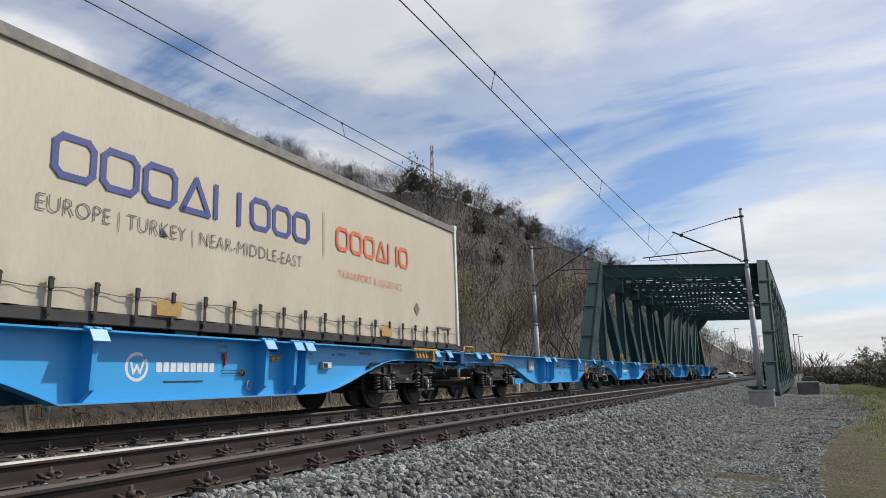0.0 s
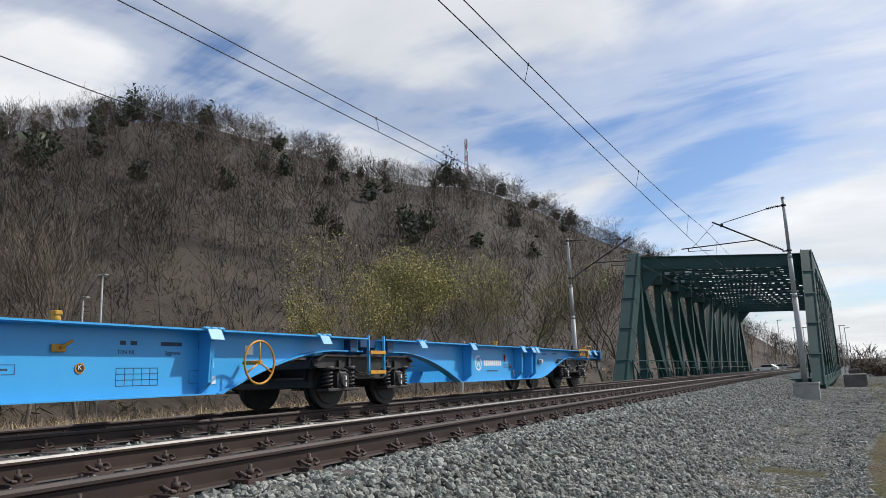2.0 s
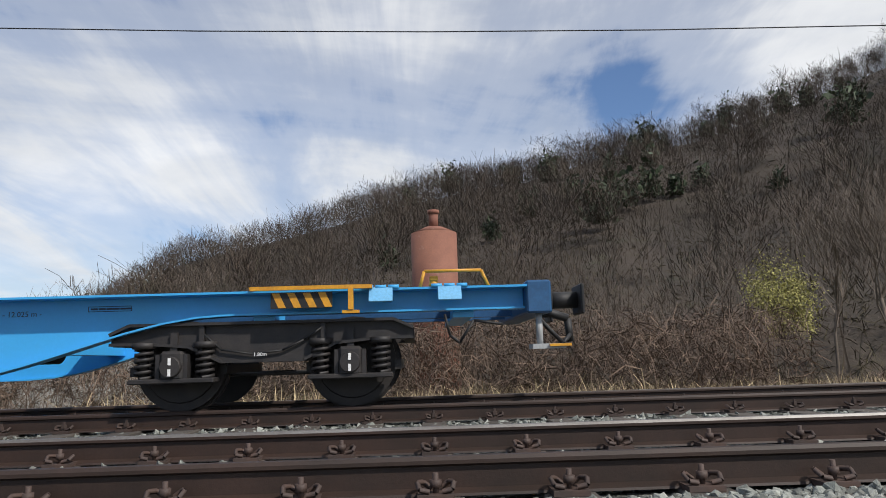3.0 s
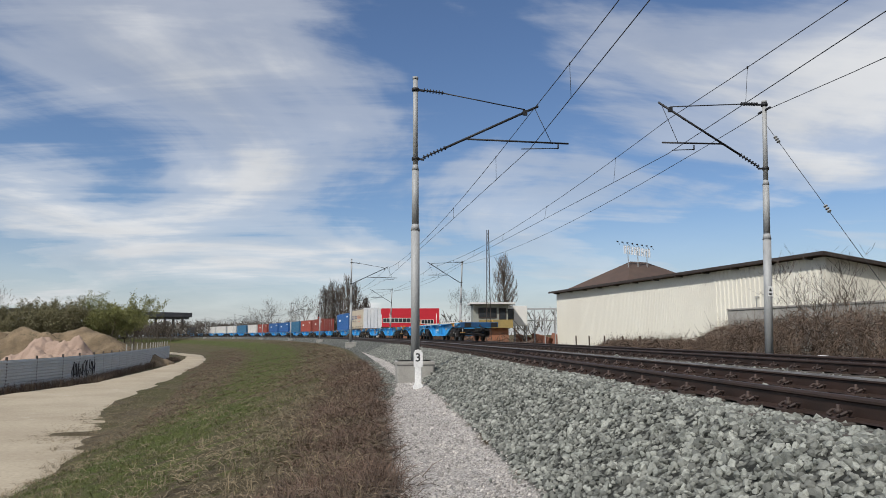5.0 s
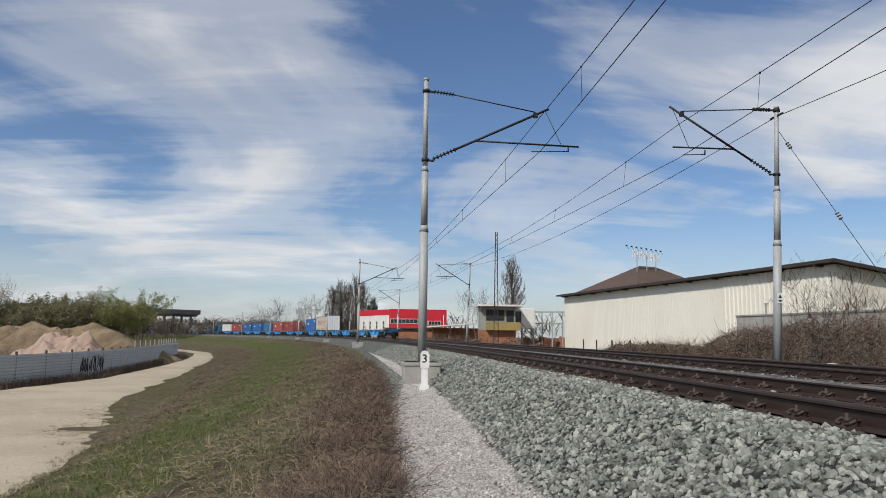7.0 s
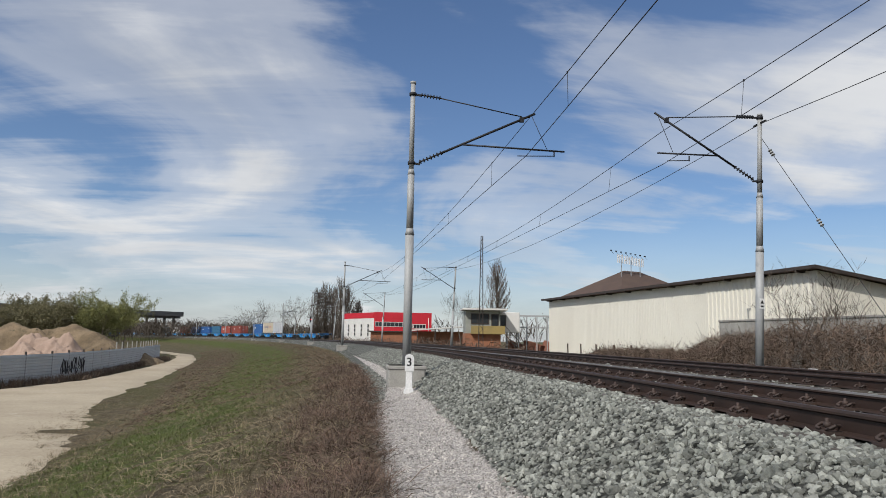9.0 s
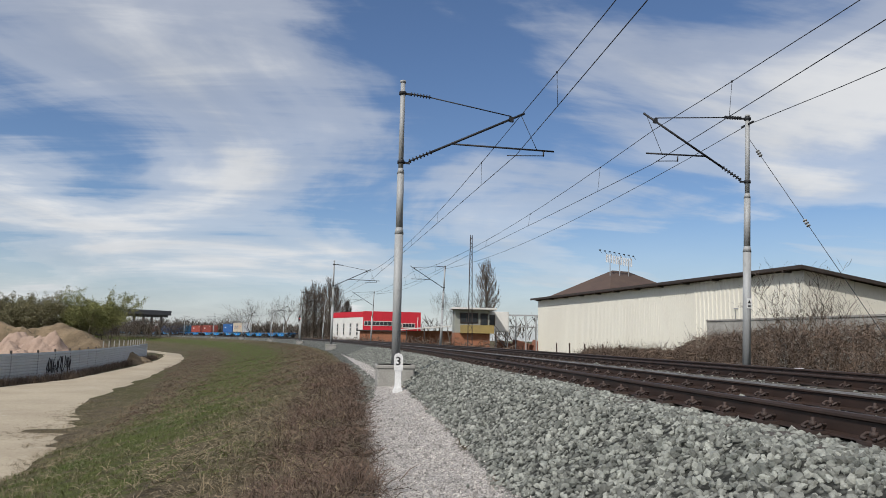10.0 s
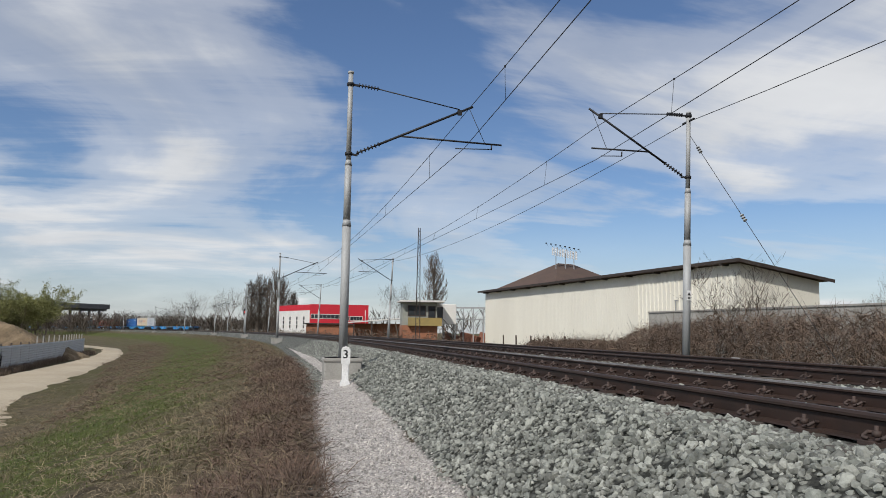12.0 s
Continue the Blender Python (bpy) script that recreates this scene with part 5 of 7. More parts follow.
BRUSH = material("brown_undergrowth", (0.098, 0.073, 0.052), 0.95, 0.0, (0.072, 0.066, 0.033), 0.06, 3, 0.0, by_island=0.4)
BRAMBLE = material("reddish_dead_brambles", (0.165, 0.108, 0.078), 0.95, 0.0, (0.10, 0.072, 0.053), 0.8, 10, 0.0, by_island=0.5)
GREEN_BLADE = material("green_grass_blades", (0.08, 0.115, 0.026), 0.85, 0.0, (0.125, 0.12, 0.045), 0.3, 10, 0.0, by_island=0.4)


def forest():
    rng = random.Random(5)
    kinds = []
    g = np.random.RandomState(6)
    for i in range(13):
        if i < 5:
            a = grow(rng, 11.0, 0.50 + 0.15 * rng.random(), 0.05, forks=3, levels=3, thick=0.010, up=0.3, trunk=0.30)
            big = a[:, 6] > 0.06
            v1, f1 = prisms(a[big], 3, 0.035)
            v2, f2 = prisms(a[~big], 2, 0.030)
        else:
            # a rounded crown of fine twigs on a few limbs
            a = grow(rng, 9.5, 0.5, 0.05, forks=2, levels=1, thick=0.006, up=0.3, trunk=0.4)
            v1, f1 = prisms(a, 3, 0.03)
            n = 230
            d = g.normal(0, 1, (n, 3))
            d /= np.linalg.norm(d, axis=1, keepdims=True)
            base = d * g.uniform(0.45, 1.0, (n, 1)) * [2.8, 2.8, 4.3] + [0, 0, 4.8]
            to = d * 0.8 + g.normal(0, 0.45, (n, 3)) + [0, 0, 0.7]
            to /= np.linalg.norm(to, axis=1, keepdims=True)
            tip = base + to * g.uniform(0.45, 1.25, (n, 1))
            r = np.full((n, 1), 0.030)
            v2, f2 = prisms(np.concatenate([base, tip, r, r * 0.5], 1), 2)
        kinds.append((np.concatenate([v1, v2]), np.concatenate([f1, f2 + len(v1)])))
    vs, fs, off = [], [], 0
    for i in range(3050):
        az = rng.uniform(-118, 2) if i < 2690 else rng.uniform(-97, -8)
        _, rr, rf = hill_z(az, 100)
        q = rng.random() ** 0.68 if i < 2690 else rng.uniform(0.93, 1.03)
        r = rf + (rr - rf) * q
        z = hill_z(az, r)[0]
        v, f = kinds[rng.randrange(5) if i >= 2690 else rng.randrange(5, 13)]
        k = rng.uniform(0.6, 1.15) * (0.8 if q < 0.2 else 1.0) * (rng.uniform(0.4, 1.15) if i >= 2690 else 1)
        c, s = math.cos(rng.uniform(0, 6.3)), math.sin(rng.uniform(0, 6.3))
        rot = np.array([[c, s, 0], [-s, c, 0], [0, 0, 1]])
        vs.append((v * [k * 1.1, k * 1.1, k]) @ rot + [r * math.sin(radians(az)), r * math.cos(radians(az)), z - 0.4])
        fs.append(f + off)
        off += len(v)
    # low scrub that fills the ridge between the trunks
    for i in range(620):
        az = rng.uniform(-97, -8)
        _, rr, rf = hill_z(az, 100)
        r = rf + (rr - rf) * rng.uniform(0.94, 1.01)
        v, f = kinds[rng.randrange(5, 13)]
        k = rng.uniform(0.25, 0.5)
        vs.append(v * [k * 1.5, k * 1.5, k] + [r * math.sin(radians(az)), r * math.cos(radians(az)), hill_z(az, r)[0] - 0.9])
        fs.append(f + off)
        off += len(v)
    o = raw("hillside_woods", np.concatenate(vs), np.concatenate(fs), WOODS)
    tagged(o, "dense leafless brown woods on the hillside", "woods", kind="stuff")
    # ivy and evergreen clumps among them
    vs, fs, off = [], [], 0
    g = np.random.RandomState(3)
    spots = [(-51.5, 0.86, 3.0), (-26.4, 0.72, 3.2), (-16.5, 0.93, 2.4), (-66, 0.97, 2.5), (-72, 0.95, 2.6), (-46, 0.97, 2.2), (-54, 0.98, 2.0), (-58, 0.5, 2.2), (-40, 0.6, 1.8), (-33, 0.55, 1.6),
             (-80, 0.7, 2.2), (-88, 0.9, 2.4), (-22, 0.9, 2.0), (-36, 0.8, 1.6), (-62, 0.75, 2.0), (-30, 0.35, 1.7), (-76, 0.3, 1.8)]
    for az, q, size in spots + [(rng.uniform(-95, -10), rng.uniform(0.3, 0.98), rng.uniform(0.8, 1.6)) for _ in range(60)]:
        _, rr, rf = hill_z(az, 100)
        r = rf + (rr - rf) * q
        z = hill_z(az, r)[0]
        n = int(260 * size)
        c = np.stack([g.normal(0, size * 0.6, n), g.normal(0, size * 0.6, n), np.abs(g.normal(0, size * 1.4, n)) + size * 0.8], 1)
        c += [r * math.sin(radians(az)), r * math.cos(radians(az)), z]
        u, w = g.normal(0, 0.3, (n, 3)), g.normal(0, 0.3, (n, 3))
        vs.append(np.stack([c - u, c - w, c + u, c + w], 1).reshape(-1, 3))
        fs.append(np.arange(n * 4).reshape(-1, 4) + off)
        off += n * 4
    o = raw("ivy_clumps", np.concatenate(vs), np.concatenate(fs), IVY)
    tagged(o, "dark green ivy and evergreen clumps in the woods", "evergreen shrubs", kind="stuff")


forest()


def tree(name, m, label, category, seed, height, group="", leaves=0, leaf_mat=None, leaf_size=0.06, bark=None, **shape):
    rng = random.Random(seed)
    a = grow(rng, height, **shape)
    t = thing(name, m, label, category, group)
    big = a[:, 6] > height * shape.get("thick", 0.02) * 0.35
    v, f = prisms(a[big], 6)
    raw("trunk", v, f, bark or BARK, t, smooth=True)
    v, f = prisms(a[~big], 2, 0.009 if height < 11 else 0.014)
    raw("crown", v, f, bark or BARK, t, kind="stuff")
    if leaves:
        v, f = flecks(rng, a, leaves, leaf_size, 0.12 + height * 0.012)
        raw("foliage", v, f, leaf_mat, t, kind="stuff")
    return t


def polar(az, r, z=None):
    x, y = r * math.sin(radians(az)), r * math.cos(radians(az))
    return pose(x, y, -1.5 if z is None else z)


def lineside_trees():
    # az, distance, height, leaf kind
    rows = [(-35.5, 33, 7.4, 1), (-33.6, 36, 8.0, 1), (-31.0, 37, 7.6, 2), (-29.5, 40, 8.2, 2), (-26.5, 42, 7.6, 0), (-24.0, 44, 8.6, 1), (-22.3, 48, 8.8, 1), (-20.6, 46, 9.2, 0), (-18.8, 50, 8.4, 2),
            (-15.0, 50, 8.6, 0), (-13.4, 54, 9.2, 0), (-57.5, 36, 10.5, 0), (-54.0, 38, 9.4, 0), (-60.5, 40, 8.8, 0), (-63.5, 34, 5.0, 2), (-66.0, 44, 7.5, 0), (-71, 46, 6.5, 0), (-77, 50, 7.0, 0),
            (-84, 50, 7.4, 0), (-88, 52, 7.2, 0), (-93, 54, 8.0, 0), (-41, 52, 6.0, 0), (-45, 50, 5.5, 0), (-49, 54, 6.2, 0), (-38, 48, 6.4, 2), (-9.5, 120, 17.0, 0), (-100, 55, 8, 0), (-108, 50, 8, 0), (-116, 52, 7, 0), (-27.8, 47, 8.2, 0), (-17.0, 47, 8.0, 0)]
    for i, (az, r, h, k) in enumerate(rows):
        if k == 1:
            label, cat = "slender multi-stemmed tree with pale yellow-green buds", "budding tree"
        elif k == 2:
            label, cat = "young tree in fresh yellow-green leaf", "tree in leaf"
        else:
            label, cat = "leafless grey-brown tree with fine twigs", "bare tree"
        tree("tree", polar(az, r), label, cat, 100 + i, h, "trees along the far side of the line", leaves=(0, 5200, 7000)[k], leaf_mat=BUD_GREEN, leaf_size=0.045 if k == 1 else 0.055,
             spread=0.42 if k else 0.5, forks=3, levels=4, thick=0.011, up=0.55 if k else 0.4, trunk=0.26 if k else 0.34)


lineside_trees()


def blades(rng, places, height, width, bend, per, mat_name):
    """Tufts of narrow blades at the places given: rows of x, y, z."""
    g = np.random.RandomState(rng)
    p = np.repeat(np.asarray(places, float), per, 0)
    n = len(p)
    p[:, :2] += g.normal(0, 0.05, (n, 2))
    h = height * g.uniform(0.5, 1.3, (n, 1))
    a = g.uniform(0, 2 * math.pi, (n, 1))
    d = np.concatenate([np.cos(a), np.sin(a), np.zeros((n, 1))], 1)
    s = np.concatenate([-np.sin(a), np.cos(a), np.zeros((n, 1))], 1) * width * g.uniform(0.6, 1.4, (n, 1))
    b = bend * g.uniform(0.2, 1.3, (n, 1))
    mid = p + d * h * b * 0.35 + [0, 0, 1] * h * 0.6
    tip = p + d * h * b + [0, 0, 1] * h * (1 - 0.3 * b)
    v = np.stack([p - s, p + s, mid + s * 0.8, mid - s * 0.8, tip + s * 0.15, tip - s * 0.15], 1).reshape(-1, 3)
    i = np.arange(n)[:, None] * 6
    f = np.concatenate([i + np.array([[0, 1, 2, 3]]), i + np.array([[3, 2, 4, 5]])], 0)
    return v, f


def litter(seed, places, length, width, per):
    """Straws lying loosely on the ground, in every direction."""
    g = np.random.RandomState(seed)
    p = np.repeat(np.asarray(places, float), per, 0)
    n = len(p)
    p[:, :2] += g.normal(0, 0.09, (n, 2))
    a = g.uniform(0, 2 * math.pi, (n, 1))
    ln = length * g.uniform(0.4, 1.4, (n, 1))
    d = np.concatenate([np.cos(a), np.sin(a), g.normal(0.16, 0.22, (n, 1))], 1) * ln
    side = np.concatenate([-np.sin(a), np.cos(a), g.normal(0, 0.5, (n, 1))], 1) * width
    p[:, 2] += g.uniform(0.0, 0.05, n)
    mid = p + d * 0.5 + np.array([0, 0, 0.12]) * ln
    tip = p + d
    v = np.stack([p - side, p + side, mid + side, mid - side, tip + side * 0.2, tip - side * 0.2], 1).reshape(-1, 3)
    i = np.arange(n)[:, None] * 6
    return v, np.concatenate([i + np.array([[0, 1, 2, 3]]), i + np.array([[3, 2, 4, 5]])], 0)


def tangle(seed, places, length, width, per):
    """Arched drooping stems at every angle, for creepers and scrub."""
    g = np.random.RandomState(seed)
    p = np.repeat(np.asarray(places, float), per, 0)
    n = len(p)
    a = g.uniform(0, 2 * math.pi, (n, 1))
    ln = length * g.uniform(0.5, 1.4, (n, 1))
    d = np.concatenate([np.cos(a), np.sin(a), g.normal(-0.1, 0.8, (n, 1))], 1) * ln * 0.5
    side = np.concatenate([-np.sin(a), np.cos(a), g.normal(0, 0.8, (n, 1))], 1) * width
    top = p + np.array([0, 0, 0.22]) * ln
    v = np.stack([p - d - side * 0.5, p - d + side * 0.5, top + side, top - side, p + d + side * 0.3, p + d - side * 0.3], 1).reshape(-1, 3)
    i = np.arange(n)[:, None] * 6
    return v, np.concatenate([i + np.array([[0, 1, 2, 3]]), i + np.array([[3, 2, 4, 5]])], 0)


def strew(seed, s0, s1, u0, u1, count, keep=None):
    g = np.random.RandomState(seed)
    out = []
    while len(out) < count:
        s, u = g.uniform(s0, s1), g.uniform(u0, u1)
        if keep and not keep(s, u, g):
            continue
        p = at(s, u)
        p.z = ground_z(s, u) + rough_z(p, u)
        out.append(tuple(p))
    return out


def near_sparse(s0, power=2.0):
    return lambda s, u, g: g.rand() < (1.0 / (1.0 + abs(s) / 9.0)) ** power


def plants():
    # straw along the far side of the tracks
    v, f = blades(1, strew(11, -6, 46, -18, -12.0, 7500), 0.7, 0.009, 0.8, 5, STRAW)
    o = raw("dry_grass", v, f, STRAW)
    tagged(o, "tall bleached dry grass beside the far track", "dry grass", kind="stuff")
    v, f = blades(2, strew(12, -8, 60, -30, -14, 3400), 0.8, 0.008, 0.7, 4, DRY_TWIG)
    o = raw("brown_weeds", v, f, DRY_TWIG)
    tagged(o, "brown dead weeds and brambles beside the track", "dead weeds", kind="stuff")
    v, f = blades(3, strew(13, -6, 46, -14.5, -11.9, 1500), 0.22, 0.006, 0.7, 5, GREEN_BLADE)
    o = raw("grass", v, f, GREEN_BLADE)
    tagged(o, "short green grass at the edge of the ballast", "grass", kind="stuff")
    # undergrowth on the lower slope
    g = np.random.RandomState(77)
    pl = []
    for _ in range(7000):
        az = g.uniform(-105, -6)
        _, rr, rf = hill_z(az, 100)
        r = rf - 8 + (rr - rf) * 0.9 * g.rand() ** 1.4
        pl.append((r * math.sin(radians(az)), r * math.cos(radians(az)), hill_z(az, r)[0] - 0.1))
    v, f = tangle(9, pl, 1.3, 0.024, 5)
    o = raw("undergrowth", v, f, BRUSH)
    tagged(o, "brown leafless undergrowth on the lower slope", "undergrowth", kind="stuff")
    # bank
    def bank(s, u, g):
        return near_sparse(0, 1.5)(s, u, g) and zones(s, u)[2] * 1.4 < g.rand() + 0.25 and u > path_span(s)[1] + 0.1

    def turf(s, u, g):
        return near_sparse(0, 1.4)(s, u, g) and zones(s, u)[2] + 0.8 * noise.noise(Vector((s * 0.25, u * 0.5, 9.0))) + g.uniform(-0.15, 0.15) > 0.45
    v, f = litter(4, strew(14, -75, -2, -0.2, 13, 11000, bank), 0.16, 0.0035, 9)
    o = raw("bank_dry_grass", v, f, BANK_STRAW)
    tagged(o, "matted dry grass on the railway bank", "dry grass", kind="stuff")
    v, f = blades(5, strew(15, -75, -2, 1.0, 14, 12000, turf), 0.075, 0.0045, 0.9, 5, GREEN_BLADE)
    o = raw("bank_grass", v, f, GREEN_BLADE)
    tagged(o, "short green grass on the railway bank", "grass", kind="stuff")
    v, f = litter(6, strew(16, -34, -2.5, -0.45, 1.3, 3600, lambda s, u, g: near_sparse(0, 1.0)(s, u, g) and g.rand() < 1.1 - u * 0.75 and u > path_span(s)[1] - 0.05), 0.22, 0.003, 8)
    v2, f2 = blades(61, strew(62, -34, -2.5, -0.3, 1.0, 1100, lambda s, u, g: near_sparse(0, 1.0)(s, u, g) and noise.noise(Vector((s * 0.6, u * 1.2, 2.0))) > 0.05), 0.22, 0.003, 1.3, 7, BRAMBLE)
    o = raw("bramble_litter", np.concatenate([v, v2]), np.concatenate([f, f2 + len(v)]), BRAMBLE)
    tagged(o, "reddish brown dead brambles along the gravel path", "dead weeds", kind="stuff")
    v, f = blades(31, strew(32, -60, -2.5, 0.1, 11, 620, lambda s, u, g: bank(s, u, g) and noise.noise(Vector((s * 0.35, u * 0.5, 5.0))) > 0.0), 0.24, 0.003, 1.4, 16, BANK_STRAW)
    o = raw("grass_tufts", v, f, BANK_STRAW)
    tagged(o, "bleached clumps of dead grass on the railway bank", "dry grass", kind="stuff")
    v, f = blades(33, strew(34, -95, -24, -0.1, 1.6, 420), 0.20, 0.004, 1.4, 12, BANK_STRAW)
    o = raw("crest_grass", v, f, BANK_STRAW)
    tagged(o, "bleached dry grass along the crest of the bank", "dry grass", kind="stuff")
    # loose straw on the bank further back
    v, f = litter(35, strew(36, -170, -25, 0.2, 15, 8000, lambda s, u, g: g.rand() < (40.0 / (15.0 - s)) ** 1.1 and zones(s, u)[2] < g.rand() * 0.9 and u < 4.5 - s * 0.13), 0.22, 0.006, 6)
    o = raw("bank_straw", v, f, BRAMBLE)
    tagged(o, "pale loose straw on the far railway bank", "dry grass", kind="stuff")
    v, f = blades(7, strew(17, 6, 60, 1.6, 16, 4000, near_sparse(0, 0.8)), 0.14, 0.006, 0.8, 6, STRAW)
    o = raw("verge_dry_grass", v, f, STRAW)
    tagged(o, "dry grass verge beside the gravel place", "dry grass", kind="stuff")
    v, f = blades(8, strew(18, 8, 60, 2.2, 16, 3500, near_sparse(0, 0.8)), 0.11, 0.006, 0.7, 6, GREEN_BLADE)
    o = raw("verge_grass", v, f, GREEN_BLADE)
    tagged(o, "green grass verge beside the gravel place", "grass", kind="stuff")


plants()

# ---- buildings and things behind the line ----
SHED_WHITE = material("cream_corrugated_sheet", (0.78, 0.755, 0.66), 0.55, 0.0, (0.73, 0.70, 0.61), 0.25, 12, 0.1, 0.003, spots=(0.64, 0.61, 0.53), spot_at=0.68, stretch=(1, 1, 0.3), grain_by=0.05)
ROOF_BROWN = material("brown_sheet_roof", (0.105, 0.068, 0.05), 0.7, 0.1, (0.085, 0.055, 0.042), 0.6, 20, 0.2)
DARK_TRIM = material("dark_brown_trim", (0.05, 0.038, 0.033), 0.7)
BRICK_WALL = material("red_brick", (0.36, 0.155, 0.085), 0.9, 0.0, (0.28, 0.12, 0.07), 1.5, 25, 0.3)
RED_SHEET = material("bright_red_cladding", (0.56, 0.018, 0.035), 0.5, 0.0, (0.50, 0.016, 0.03), 0.4, 15, 0.05)
WHITE_SHEET = material("white_cladding", (0.72, 0.71, 0.68), 0.55, 0.0, (0.64, 0.63, 0.60), 0.4, 15, 0.05)
GLASS_DARK = material("dark_window_glass", (0.03, 0.035, 0.04), 0.08, 0.0, (0.04, 0.045, 0.05), 0.5, 5, 0.0)
OCHRE = material("ochre_balcony_sheet", (0.34, 0.25, 0.085), 0.7, 0.0, (0.26, 0.2, 0.08), 1, 20, 0.1)
FENCE_GREY = material("galvanised_fence_sheet", (0.46, 0.49, 0.53), 0.45, 0.4, (0.38, 0.41, 0.45), 0.5, 10, 0.1)
RUST_TANK = material("rusty_tank_steel", (0.26, 0.115, 0.075), 0.8, 0.1, (0.20, 0.085, 0.06), 0.9, 16, 0.25, spots=(0.33, 0.22, 0.17), spot_at=0.62)
SAND = material("tan_sand", (0.27, 0.20, 0.125), 0.95, 0.0, (0.135, 0.10, 0.062), 0.45, 5, 1.0, 0.2, spots=(0.10, 0.085, 0.05), spot_at=0.55)
SAND_PINK = material("pinkish_gravel", (0.42, 0.31, 0.245), 0.95, 0.0, (0.34, 0.245, 0.19), 0.5, 8, 0.8, 0.1)
FLY_CONCRETE = material("dark_grey_concrete", (0.15, 0.15, 0.155), 0.9, 0.0, (0.11, 0.11, 0.115), 0.2, 6, 0.2)
GREY_PAINT = material("grey_green_plaster", (0.33, 0.34, 0.30), 0.85, 0.0, (0.26, 0.27, 0.24), 0.9, 20, 0.2)
GRAFFITI = material("black_spray_paint", (0.03, 0.03, 0.035), 0.6)


def along(a, b):
    """A frame at a whose x axis runs level towards b."""
    a, b = Vector(a), Vector(b)
    h = math.atan2(b.y - a.y, b.x - a.x)
    return pose(a.x, a.y, a.z, 0, 0, math.degrees(h)), (b - a).length


def sheet_wall(parent, length, z0, z1, pitch, depth, mat, y=0.0, name="wall"):
    """A corrugated wall along x, its face towards -y, with thickness."""
    n = int(length / pitch)
    xs, ds = [], []
    for i in range(n):
        x = i * pitch
        xs += [x, x + pitch * 0.4, x + pitch * 0.5, x + pitch * 0.9]
        ds += [0, 0, depth, depth]
    xs.append(length)
    ds.append(0)
    vs, fs = [], []
    for x, d in zip(xs, ds):
        vs += [(x, y + d, z0), (x, y + d, z1), (x, y + 0.2, z1), (x, y + 0.2, z0)]
    for i in range(len(xs) - 1):
        for j in range(4):
            fs.append((i * 4 + j, (i + 1) * 4 + j, (i + 1) * 4 + (j + 1) % 4, i * 4 + (j + 1) % 4))
    return raw(name, vs, fs, mat, parent)


